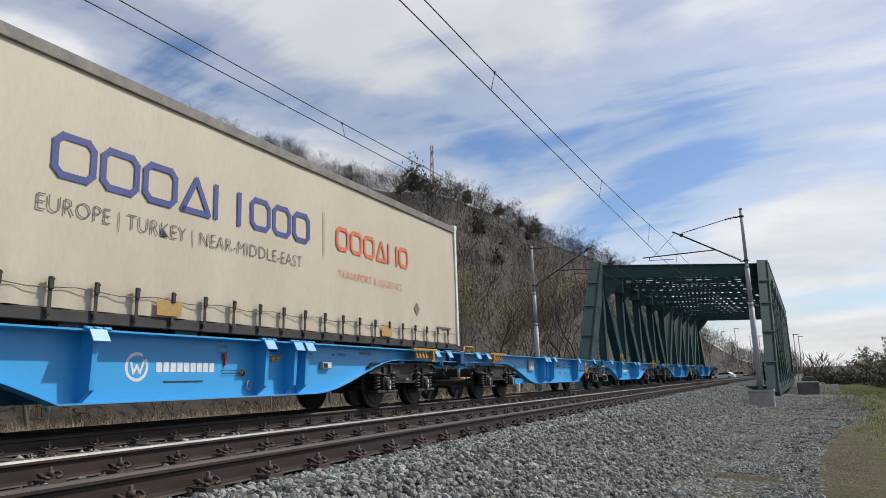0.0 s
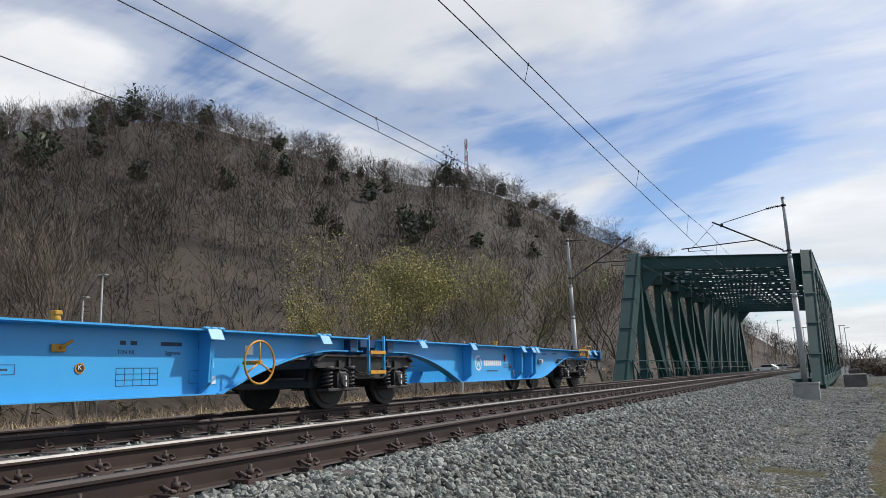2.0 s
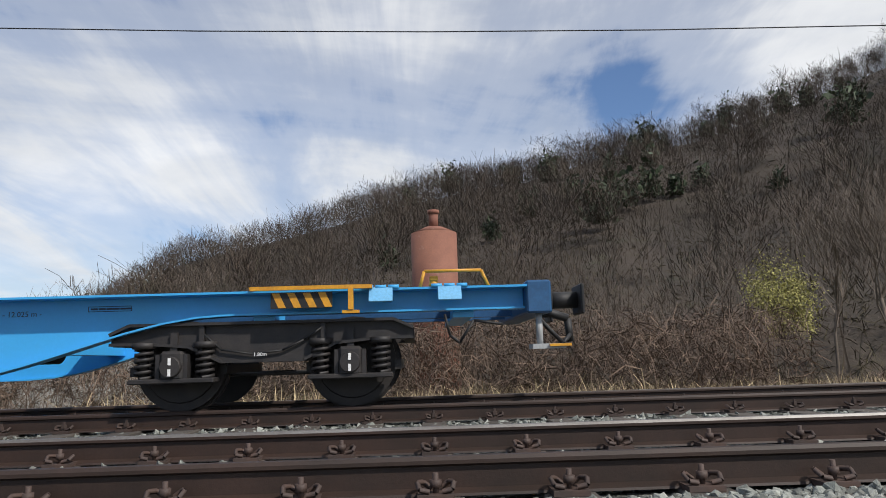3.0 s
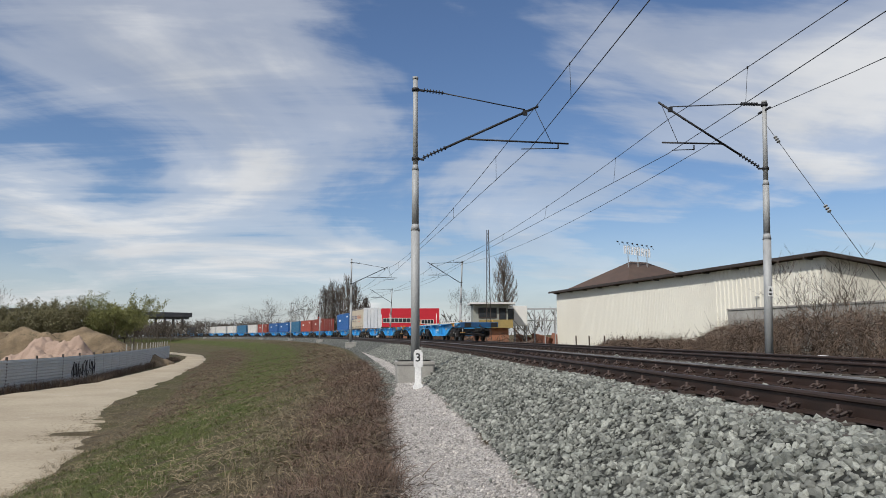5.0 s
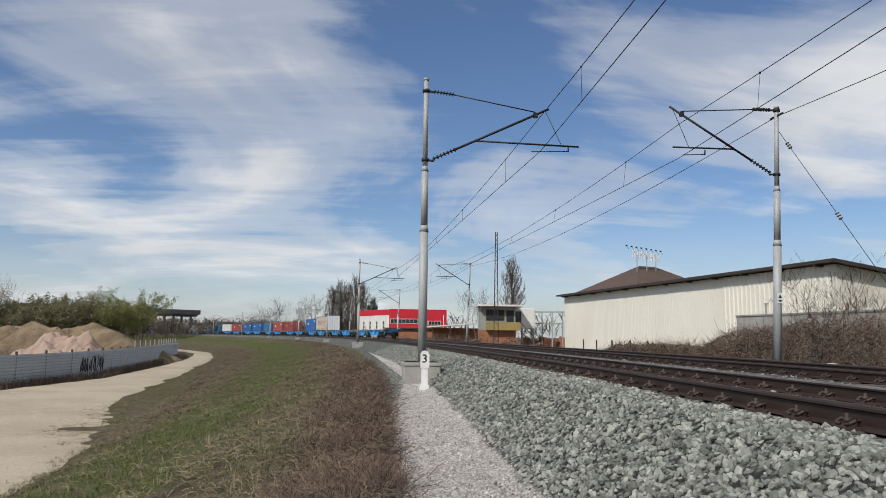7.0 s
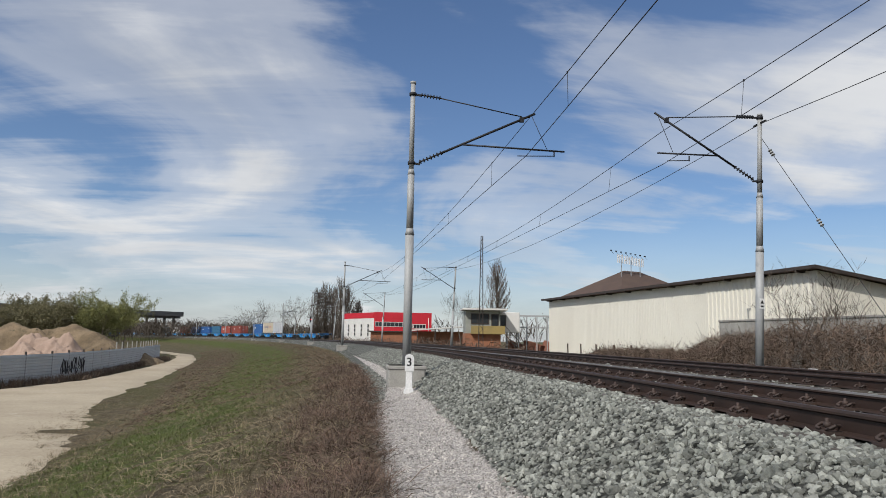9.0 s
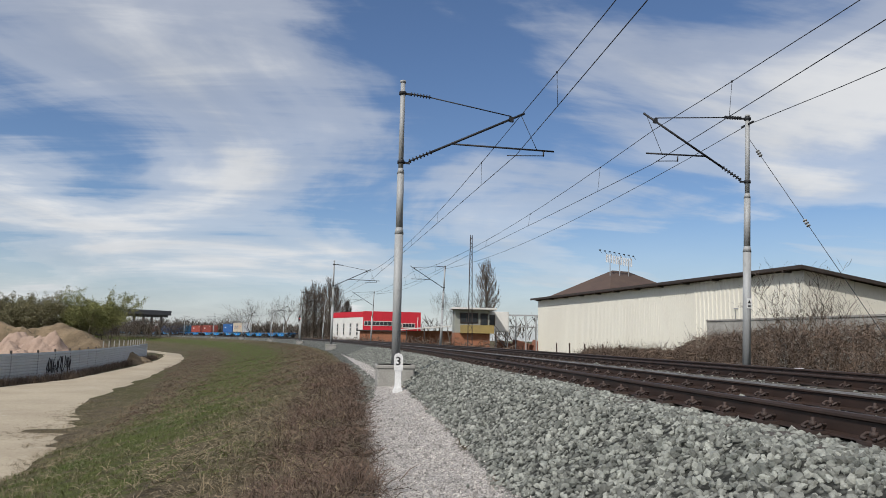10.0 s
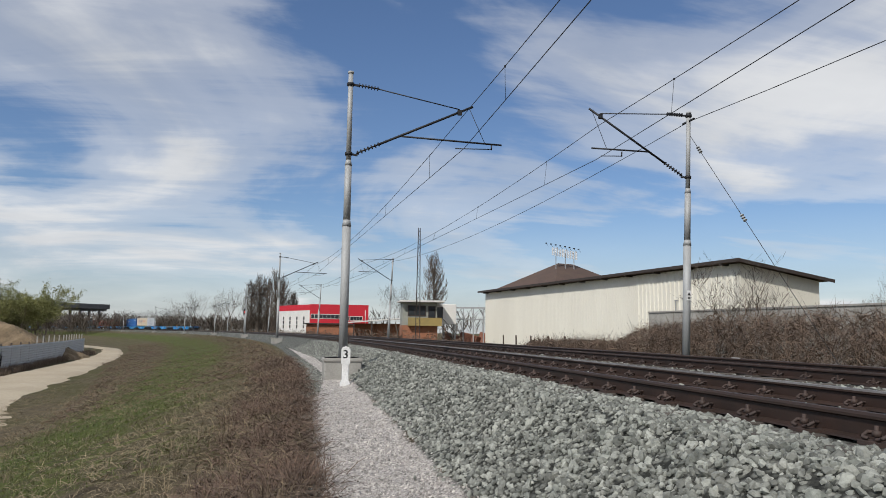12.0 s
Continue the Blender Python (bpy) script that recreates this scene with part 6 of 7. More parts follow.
def build_shed():
    A, B = (-31.2, -46.4, 0), (-24.0, -92.3, 0)
    m, L = along(B, A)
    sh = thing("warehouse", m, "long cream corrugated warehouse with a brown sheet roof", "warehouse")
    # x runs from the far end to the near corner; the inside lies at +y ... the track side at -y
    sheet_wall(sh, 34.0, -1.3, 5.75, 0.30, 0.016, SHED_WHITE, name="wall")
    m2 = sheet_wall(sh, L - 34.0, -1.3, 5.75, 0.55, 0.07, SHED_WHITE, name="wall")
    m2.matrix_basis = pose(34.0, -0.06, 0)
    D = 7.5
    bm = bmesh.new()
    slab(bm, [(0, -1.3), (D, -1.3), (D, 4.7), (0, 5.75)], 0.18, "x", L + 0.06)
    part("end_wall", bm, SHED_WHITE, sh)
    bm = bmesh.new()
    slab(bm, [(0.3, -1.3), (D, -1.3), (D, 4.7), (0.3, 5.7)], 0.2, "x", 0.15)
    part("end_wall", bm, SHED_WHITE, sh)
    bm = bmesh.new()
    box(bm, L / 2, D, 1.7, L, 0.2, 6.0)
    part("wall", bm, SHED_WHITE, sh)
    bm = bmesh.new()
    slab(bm, [(-0.75, 5.92), (-0.75, 6.0), (D + 0.8, 4.78), (D + 0.8, 4.70)], L + 1.6, "x", L / 2)
    part("roof", bm, ROOF_BROWN, sh)
    bm = bmesh.new()
    box(bm, L / 2, -0.78, 5.93, L + 1.7, 0.05, 0.24)
    slab(bm, [(-0.8, 5.80), (-0.8, 6.05), (D + 0.85, 4.83), (D + 0.85, 4.58)], 0.05, "x", L + 0.85)
    part("fascia", bm, DARK_TRIM, sh)
    for i in range(12):
        bm = bmesh.new()
        box(bm, 1 + i * (L - 2) / 11, -0.4, 5.72, 0.12, 0.75, 0.16)
        part("rafter", bm, DARK_TRIM, sh)
    bm = bmesh.new()
    box(bm, 39.5, -0.12, 3.3, 0.5, 0.05, 0.06)
    box(bm, 39.4, -0.12, 2.9, 0.06, 0.05, 0.9)
    part("pipe", bm, GALV, sh)
    # the hipped roof and its sign behind
    hp = thing("hipped_building", polar(-159.0, 101, 0) @ pose(0, 0, 0, 0, 0, 21), "building with a brown hipped roof behind the warehouse", "building")
    w, d = 8.2, 7.0
    bm = bmesh.new()
    box(bm, 0, 0, 2.5, 2 * w - 1.2, 2 * d - 1.2, 7.6)
    part("wall", bm, SHED_WHITE, hp)
    bm = bmesh.new()
    v = [bm.verts.new(p) for p in ((-w, -d, 6.3), (w, -d, 6.3), (w, d, 6.3), (-w, d, 6.3), (-1.4, 0, 10.3), (1.4, 0, 10.3))]
    for f in ((0, 1, 5, 4), (1, 2, 5), (2, 3, 4, 5), (3, 0, 4), (3, 2, 1, 0)):
        bm.faces.new([v[i] for i in f])
    part("roof", bm, ROOF_BROWN, hp)
    sg = thing("roof_sign", polar(-159.05, 99, 10.0) @ pose(0, 0, 0, 0, 0, 21), "white lattice letter sign standing on the roof", "sign")
    for i in range(8):
        bm = bmesh.new()
        x = -2.2 + i * 0.6
        box(bm, x, 0, 1.35 + 0.05 * i, 0.12, 0.08, 1.1)
        box(bm, x + 0.28, 0, 1.35 + 0.05 * i, 0.10, 0.08, 1.1)
        box(bm, x + 0.14, 0, 1.9 + 0.05 * i - (i % 3) * 0.3, 0.3, 0.08, 0.12)
        part("letter_bar", bm, WHITE, sg)
    for x in (-1.6, 0, 1.7):
        bm = bmesh.new()
        bar(bm, (x, 0.05, -0.8), (x, 0.05, 1.6), 0.08)
        part("post", bm, GALV, sg)
    for i in range(8):
        bm = bmesh.new()
        x = -3.0 + i * 0.85
        bar(bm, (x, -0.05, 1.9 + 0.06 * i), (x, -0.5, 2.35 + 0.06 * i), 0.03)
        box(bm, x, -0.5, 2.4 + 0.06 * i, 0.2, 0.18, 0.14)
        part("spotlight", bm, BLACK, sg)


build_shed()


CREEPER = material("dark_dead_creepers", (0.165, 0.115, 0.082), 0.95, 0.0, (0.088, 0.063, 0.048), 0.8, 10, 0.0, by_island=0.55)


def build_wall_and_hedge():
    a, b = Vector((-24.1, -46.5, -1.2)), Vector((-29.5, -8.0, -1.2))
    m, L = along(a, b)
    w = thing("concrete_wall", m, "stained concrete panel wall half covered in dead creepers", "wall", kind="structure")
    n = 14
    for i in range(n):
        bm = bmesh.new()
        box(bm, (i + 0.5) * L / n, 0, 1.6, L / n - 0.03, 0.18, 3.2, bevel=0.015)
        part("panel", bm, CONCRETE, w)
    bm = bmesh.new()
    box(bm, L / 2, 0, 3.25, L, 0.3, 0.10)
    part("coping", bm, CONCRETE, w)
    # creepers: high against the wall, low before the warehouse
    rng = np.random.RandomState(21)
    places = []
    while len(places) < 17000:
        s, u = rng.uniform(-70, 8), rng.uniform(-18.5, -14.6)
        p = at(s, u)
        bear = math.degrees(math.atan2(p.x, p.y))
        top = float(np.interp(bear, [-163, -161.5, -155, -153, -148, -125], [-1.0, -0.15, 0.05, 0.75, 1.0, 1.2]))
        top += 0.45 * noise.noise(Vector((p.x * 0.7, p.y * 0.7, 3.0))) * (1.0 if top > 0.5 else 0.5)
        top -= 0.9 * max(0.0, (u + 15.4) / 0.8)
        z = -1.15 + (top + 1.15) * rng.rand() ** 0.7
        if top > -1.0 and p.x < -6:
            places.append((p.x, p.y, z))
    v, f = tangle(22, places, 0.62, 0.0065, 4)
    o = raw("creeper_thicket", v, f, CREEPER)
    tagged(o, "thick brown dead creepers and brambles along the wall", "thicket", kind="stuff")
    brush = []
    while len(brush) < 7000:
        s, u = rng.uniform(-190, -64), rng.uniform(-20, -13.4)
        p = at(s, u)
        top = -0.9 + 2.4 * max(0.0, noise.noise(Vector((p.x * 0.28, p.y * 0.28, 7.0))) + 0.1)
        brush.append((p.x, p.y, -1.2 + (top + 1.2) * rng.rand()))
    v, f = tangle(24, brush, 0.9, 0.022, 2)
    o = raw("brown_scrub", v, f, CREEPER)
    tagged(o, "low brown leafless scrub beside the far track", "scrub", kind="stuff")
    tree("shrub", pose(-21.8, -31.5, -1.1), "bare sprawling shrub growing over the wall", "bare shrub", 301, 4.7, spread=0.6, forks=3, levels=4, thick=0.012, up=0.3, trunk=0.25)
    tree("shrub", pose(-20.8, -28.5, -1.1), "bare thorny shrub in the dead creepers", "bare shrub", 302, 3.6, spread=0.6, forks=3, levels=3, thick=0.012, up=0.3, trunk=0.25)
    for i, y in enumerate((-80, -74, -68, -62, -57)):
        p = thing("fence_post", pose(-23.0 + 0.3 * i, y, -1.1), "dark rusty fence post wound with creepers", "fence post", "fence posts by the warehouse")
        bm = bmesh.new()
        bar(bm, (0, 0, -0.2), (0.03, 0, 1.35), 0.12)
        part("post", bm, CLIP_RUST, p)


build_wall_and_hedge()


def window(parent, x, y, z, w, h, frame_mat, cols=1, rows=1):
    """A window on a face towards -y."""
    bm = bmesh.new()
    box(bm, x, y - 0.02, z, w + 0.16, 0.06, h + 0.16)
    fr = part("window", bm, frame_mat, parent)
    for i in range(cols):
        for j in range(rows):
            bm = bmesh.new()
            box(bm, x - w / 2 + (i + 0.5) * w / cols, y - 0.06, z - h / 2 + (j + 0.5) * h / rows, w / cols - 0.08, 0.03, h / rows - 0.08)
            part("pane", bm, GLASS_DARK, fr)


def facing(az, r, z=-1.2, turn=0.0):
    """A place at az, r whose -y side faces the camera."""
    x, y = r * math.sin(radians(az)), r * math.cos(radians(az))
    return pose(x, y, z, 0, 0, -az + turn)


def build_far_buildings():
    # two-part red and white hall; x runs to the viewer's right seen from the camera
    m = facing(-179.49, 190, -1.2)
    rb = thing("red_hall", m, "red and white clad industrial hall with rows of windows", "building")
    bm = bmesh.new()
    box(bm, 7.7, 6.0, 4.3, 15.4, 12.0, 8.6)
    part("front_block", bm, RED_SHEET, rb)
    bm = bmesh.new()
    slab(bm, [(0.0, 0.3), (-8.5, 16.0), (0.0, 16.0)], 7.0, "z", 3.5)
    part("side_block", bm, WHITE_SHEET, rb)
    bm = bmesh.new()
    slab(bm, [(0.0, 0.25), (-8.6, 16.0), (0.0, 16.0)], 1.5, "z", 7.75)
    part("parapet", bm, RED_SHEET, rb)
    window(rb, 5.0, -0.02, 5.4, 7.4, 1.1, WHITE_SHEET, 7)
    window(rb, 12.2, -0.02, 5.0, 3.2, 1.0, WHITE_SHEET, 4)
    window(rb, 9.9, -0.02, 5.0, 0.8, 1.0, WHITE_SHEET, 1)
    window(rb, 0.8, -0.02, 5.4, 0.9, 1.1, WHITE_SHEET, 1)
    for i in range(4):
        q = 0.16 + i * 0.22
        bm = bmesh.new()
        c = Vector((-8.5 * q, 0.3 + 15.7 * q, 3.8))
        box(bm, c.x - 0.02, c.y - 0.03, c.z, 0.9, 0.3, 3.4, rot=(0, 0, -61.5))
        wf = part("window", bm, WHITE_SHEET, rb)
        for dx in (-0.2, 0.2):
            for dz in (-1.1, 0, 1.1):
                bm = bmesh.new()
                box(bm, c.x + dx * -0.48 - 0.14, c.y + dx * 0.88 - 0.07, c.z + dz, 0.3, 0.12, 0.9, rot=(0, 0, -61.5))
                part("pane", bm, GLASS_DARK, wf)
    for x in (2.2, 14.6):
        bm = bmesh.new()
        rod(bm, (x, -0.1, 2.0), (x, -0.1, 7.2), 0.09, seg=8)
        part("downpipe", bm, WHITE_SHEET, rb)
    low = thing("low_outbuilding", facing(-178.2, 150, -1.2), "low brick outbuilding with a flat dark roof", "outbuilding")
    bm = bmesh.new()
    box(bm, 2, 2, 1.5, 12, 4, 3.0)
    part("wall", bm, BRICK_WALL, low)
    bm = bmesh.new()
    box(bm, 2, 2, 3.1, 13, 5, 0.25)
    part("roof", bm, DARK_TRIM, low)
    lr = thing("open_shed", facing(-173.6, 120, -1.2), "open-sided shed with a pale sloping roof", "shed")
    bm = bmesh.new()
    slab(bm, [(-6, 3.0), (5.5, 4.0), (5.5, 4.2), (-6, 3.2)], 4.0, "y", 2.0)
    part("roof", bm, WHITE_SHEET, lr)
    for x in (-5, -2, 1, 4):
        bm = bmesh.new()
        bar(bm, (x, 0.3, 0), (x, 0.3, 3.2 + (x + 6) * 0.06), 0.2)
        part("post", bm, DARK_TRIM, lr)
    bm = bmesh.new()
    box(bm, 0, 3.6, 1.5, 10, 0.3, 3.0)
    part("back_wall", bm, BRICK_WALL, lr)
    # signal cabin
    hut = thing("signal_cabin", facing(-170.7, 92, -1.2, 6), "small two-storey signal cabin with an ochre balcony and flat roof", "cabin")
    bm = bmesh.new()
    box(bm, 0.0, 2.2, 1.25, 4.6, 4.2, 2.5)
    part("base_wall", bm, BRICK_WALL, hut)
    bm = bmesh.new()
    box(bm, 0.0, 2.2, 4.0, 4.5, 4.1, 3.0)
    part("upper_wall", bm, GREY_PAINT, hut)
    bm = bmesh.new()
    box(bm, 0.2, 1.8, 5.62, 5.8, 5.4, 0.22)
    part("roof", bm, WHITE_SHEET, hut)
    bm = bmesh.new()
    box(bm, 0.6, -0.55, 3.0, 4.4, 0.06, 1.0)
    box(bm, 0.6, -0.2, 2.5, 4.4, 0.9, 0.10)
    part("balcony", bm, OCHRE, hut)
    window(hut, -0.4, 0.12, 4.4, 2.2, 1.2, DARK_TRIM, 3)
    window(hut, 1.55, 0.12, 4.2, 0.8, 1.5, DARK_TRIM, 1)
    bm = bmesh.new()
    for i in range(7):
        box(bm, 3.0 + i * 0.32, -0.2, 2.4 - i * 0.36, 0.34, 0.8, 0.06)
    part("stair_treads", bm, DARK_TRIM, hut)
    bm = bmesh.new()
    bar(bm, (2.8, -0.6, 3.5), (5.2, -0.6, 0.9), 0.06)
    bar(bm, (2.8, -0.6, 2.4), (5.2, -0.6, -0.2), 0.12)
    part("stair_rail", bm, DARK_TRIM, hut)
    ct = thing("white_cabin", facing(-168.75, 96, -1.2, 3), "white box cabin on a steel frame", "cabin")
    bm = bmesh.new()
    box(bm, 0, 1.5, 4.1, 3.3, 3.0, 2.7, bevel=0.05)
    part("body", bm, WHITE_SHEET, ct)
    window(ct, -0.7, 0.02, 4.3, 0.9, 1.3, DARK_TRIM, 1)
    for x in (-1.5, 0, 1.5):
        bm = bmesh.new()
        bar(bm, (x, 0.2, 0), (x, 0.2, 2.8), 0.16)
        part("leg", bm, GALV, ct)
    fr = thing("scrap_rack", facing(-166.8, 98, -1.2), "grey steel lattice frame with rusty scrap below", "scrap rack")
    bm = bmesh.new()
    for x in np.arange(-3.5, 3.6, 1.4):
        bar(bm, (x, 0, 0), (x, 0, 5.1), 0.14)
        bar(bm, (x, 3, 0), (x, 3, 5.1), 0.14)
        bar(bm, (x, 0, 5.1), (x, 3, 5.1), 0.1)
        bar(bm, (x, 0, 3.6), (x + 1.4, 0, 5.1), 0.07)
    part("frame", bm, GALV, fr)
    bm = bmesh.new()
    for z in (5.1, 3.5):
        bar(bm, (-3.6, 0, z), (4.8, 0, z), 0.12)
        bar(bm, (-3.6, 3, z), (4.8, 3, z), 0.12)
    box(bm, 0.6, 1.5, 3.5, 8.4, 2.6, 0.08)
    part("platform", bm, GALV, fr)
    bm = bmesh.new()
    for i in range(6):
        box(bm, -3 + i * 1.3, 1.2 + 0.3 * math.sin(i * 2), 0.7 + 0.2 * math.cos(i * 3), 1.2, 1.3, 1.5, rot=(4 * i, 9, 17 * i), bevel=0.1)
    part("scrap", bm, RUST_TANK, fr)
    # lattice pole
    lp = thing("lattice_pole", facing(-170.87, 85, -1.2), "tall dark steel lattice pole", "lattice pole")
    for sx in (-1, 1):
        for sy in (-1, 1):
            bm = bmesh.new()
            bar(bm, (sx * 0.28, sy * 0.28, 0), (sx * 0.1, sy * 0.1, 14.2), 0.07)
            part("leg", bm, DARK_TRIM, lp)
    bm = bmesh.new()
    for i in range(28):
        z = i * 0.5
        a, b = 0.28 - 0.18 * z / 14.2, 0.28 - 0.18 * (z + 0.5) / 14.2
        k = 1 if i % 2 else -1
        for sy in (-1, 1):
            bar(bm, (-k * a, sy * a, z), (k * b, sy * b, z + 0.5), 0.035)
            bar(bm, (sy * a, -k * a, z), (sy * b, k * b, z + 0.5), 0.035)
    part("bracing", bm, DARK_TRIM, lp)
    # colour light signal
    sg = thing("railway_signal", seat(-176, -11.2, -0.4), "black colour-light railway signal with a lit red lamp", "signal")
    bm = bmesh.new()
    rod(bm, (0, 0, 0), (0, 0, 4.6), 0.09, seg=10)
    part("post", bm, GALV, sg)
    bm = bmesh.new()
    box(bm, 0, 0.1, 5.2, 0.6, 0.2, 1.5, bevel=0.08)
    part("head", bm, BLACK, sg)
    lampm = bpy.data.materials.new("lit_red_lamp")
    lampm.use_nodes = True
    k = Nodes(lampm.node_tree)
    em = k.add("ShaderNodeEmission", {"Color": (1, 0.03, 0.02, 1), "Strength": 4.0})
    k.add("ShaderNodeOutputMaterial", {"Surface": em.outputs[0]})
    bm = bmesh.new()
    rod(bm, (0, 0.2, 5.1), (0, 0.22, 5.1), 0.12, seg=12)
    part("lamp", bm, lampm, sg, "glowing red signal lamp")
    # road flyover
    fl = thing("road_flyover", Matrix.Identity(4), "grey concrete road flyover crossing above the railway", "flyover")
    a, b = Vector((167.8, -336.5, 0)), Vector((107.4, -412, 0))
    m, L = along(a, b)
    fl.matrix_basis = m @ pose(0, 0, 2.6)
    bm = bmesh.new()
    box(bm, L / 2, 0, 8.6, L, 14, 1.6)
    part("deck", bm, FLY_CONCRETE, fl)
    for y in (-7, 7):
        bm = bmesh.new()
        box(bm, L / 2, y, 9.8, L, 0.3, 1.0)
        part("parapet", bm, FLY_CONCRETE, fl)
    for i in range(9):
        for y in (-4, 4):
            bm = bmesh.new()
            rod(bm, (4 + i * (L - 8) / 8, y, -8), (4 + i * (L - 8) / 8, y, 7.9), 0.7, seg=12)
            part("pier", bm, FLY_CONCRETE, fl)
    bm = bmesh.new()
    for y in (-4, 4):
        box(bm, L / 2, y, 7.3, L, 1.2, 1.2)
    part("girder", bm, FLY_CONCRETE, fl)


build_far_buildings()


def build_fence_side():
    pts = [(30.0, -36.0), (25.2, -43.0), (23.8, -49.0), (23.2, -56.0), (23.6, -63.0), (25.0, -75.0), (27.2, -90.0), (29.6, -103.0), (31.4, -113.0)]
    fn = thing("sheet_fence", Matrix.Identity(4), "grey corrugated sheet-metal fence with spray-painted scrawl", "fence")
    k = 0
    for (x0, y0), (x1, y1) in zip(pts, pts[1:]):
        d = math.hypot(x1 - x0, y1 - y0)
        n = max(1, int(d / 2.6))
        for i in range(n):
            a = Vector((x0 + (x1 - x0) * i / n, y0 + (y1 - y0) * i / n, -3.35))
            b = Vector((x0 + (x1 - x0) * (i + 1) / n, y0 + (y1 - y0) * (i + 1) / n, -3.35))
            m, L = along(a, b)
            # level ribs
            zs, ds = [], []
            for j in range(10):
                z = 0.12 + j * 0.215
                zs += [z, z + 0.10, z + 0.13, z + 0.19]
                ds += [0, 0, 0.045, 0.045]
            vs, fs = [], []
            for x in (0.01, L - 0.01):
                vs += [(x, dd, z) for z, dd in zip(zs, ds)]
                vs += [(x, dd + 0.02, z) for z, dd in zip(zs, ds)]
            q = len(zs)
            fs += [(j, j + 1, 2 * q + j + 1, 2 * q + j) for j in range(q - 1)] + [(q + j + 1, q + j, 3 * q + j, 3 * q + j + 1) for j in range(q - 1)]
            o = raw("sheet", vs, fs, FENCE_GREY, fn)
            o.matrix_basis = m
            bm = bmesh.new()
            bar(bm, (0, 0.09, -0.1), (0, 0.09, 2.95 if k > 12 else 2.45), 0.11)
            o = part("post", bm, CONCRETE if k > 12 else DARK_TRIM, fn)
            o.matrix_basis = m
            k += 1
    # scrawl on the fence
    m, L = along(Vector((23.286, -57.5, -3.35)), Vector((23.6, -63.0, -3.35)))
    bm = bmesh.new()
    rng = random.Random(4)
    for i in range(15):
        x = 0.3 + i * 0.36
        pts2 = [(x + rng.uniform(-0.2, 0.25), rng.uniform(0.5, 1.9)) for _ in range(5)]
        for (a, b), (c, d) in zip(pts2, pts2[1:]):
            bar(bm, (a, -0.022, b), (c, -0.022, d), 0.055, 0.01)
    o = part("scrawl", bm, GRAFFITI, fn, "black spray-painted scrawl")
    o.matrix_basis = m
    rng = random.Random(9)
    # heaps
    for cx, cy, rx, ry, hz, mat, lab in ((39, -92, 14, 8, 5.2, SAND, "tan heap of excavated sand behind the fence"), (32.0, -74, 6.0, 5.0, 3.6, SAND_PINK, "pinkish heap of gravel behind the fence"), (53, -82, 14, 8, 4.2, SAND, "low tan heap of excavated sand")):
        vs, fs = [], []
        n = 90
        for i in range(n + 1):
            for j in range(n + 1):
                a, b = -1 + 2 * i / n, -1 + 2 * j / n
                r = math.hypot(a, b)
                z = min(1.0, max(0, 1 - r) * 1.7) ** 0.9 * hz * (0.72 + 0.55 * noise.noise(Vector((cx + a * 2.6, cy + b * 2.6, 0)))) + 0.4 * noise.noise(Vector((a * 8, b * 8, cx))) + 0.28 * abs(noise.noise(Vector((a * 14, b * 14, cx)))) + 0.16 * noise.noise(Vector((a * 33, b * 33, cx)))
                vs.append((cx + a * rx, cy + b * ry, -3.5 + (z if r < 1 else -0.3)))
        for i in range(n):
            for j in range(n):
                fs.append((i * (n + 1) + j, (i + 1) * (n + 1) + j, (i + 1) * (n + 1) + j + 1, i * (n + 1) + j + 1))
        h = raw("sand_heap", vs, fs, mat, smooth=True)
        tagged(h, lab, "sand heap", "heaps behind the fence")
    # white cabin roofs behind the fence
    g = np.random.RandomState(12)
    pl = []
    for _ in range(1400):
        q = g.rand()
        x = np.interp(q, [0, 0.3, 1], [24.5, 22.9, 30.6]) - abs(g.normal(0, 0.5)) - 0.15
        y = np.interp(q, [0, 0.3, 1], [-45, -58, -112])
        pl.append((x, y, -3.3))
    v, f = blades(25, pl, 0.7, 0.012, 0.8, 5, DRY_TWIG)
    o = raw("fence_weeds", v, f, DRY_TWIG)
    tagged(o, "brown dead weeds along the foot of the fence", "dead weeds", kind="stuff")


build_fence_side()


def poplar(m, h, seed, label="tall narrow leafless poplar"):
    rng = random.Random(seed)
    t = thing("poplar", m, label, "poplar", "poplars in the distance")
    rows = [(0, 0, -0.3, 0, 0, h * 0.95, h * 0.02, h * 0.004)]
    for i in range(260):
        z = h * rng.uniform(0.08, 0.92)
        a = rng.uniform(0, 6.28)
        w = h * 0.16 * math.sin(math.pi * min(0.97, (z / h) * 0.85 + 0.12)) * rng.uniform(0.5, 1.1)
        e = (w * math.cos(a), w * math.sin(a), z + h * rng.uniform(0.09, 0.2))
        rows.append((0, 0, z, *e, 0.05, 0.03))
        for _ in range(3):
            rows.append((*e, e[0] + rng.gauss(0, 0.35), e[1] + rng.gauss(0, 0.35), e[2] + rng.uniform(0.6, 1.8), 0.035, 0.02))
    a = np.array(rows)
    v, f = prisms(a[:1], 6)
    raw("trunk", v, f, BARK, t)
    v, f = prisms(a[1:], 3)
    raw("crown", v, f, BARK, t, kind="stuff")


poplar(polar(-169.6, 150, -1.5), 16.5, 1)
for i, (az, h) in enumerate(((176.0, 15.5), (176.6, 18.0), (177.2, 17.0), (177.8, 18.5), (178.4, 17.5), (179.2, 13.0))):
    poplar(polar(az, 225 + 6 * (i % 3), -2.0), h, 10 + i)


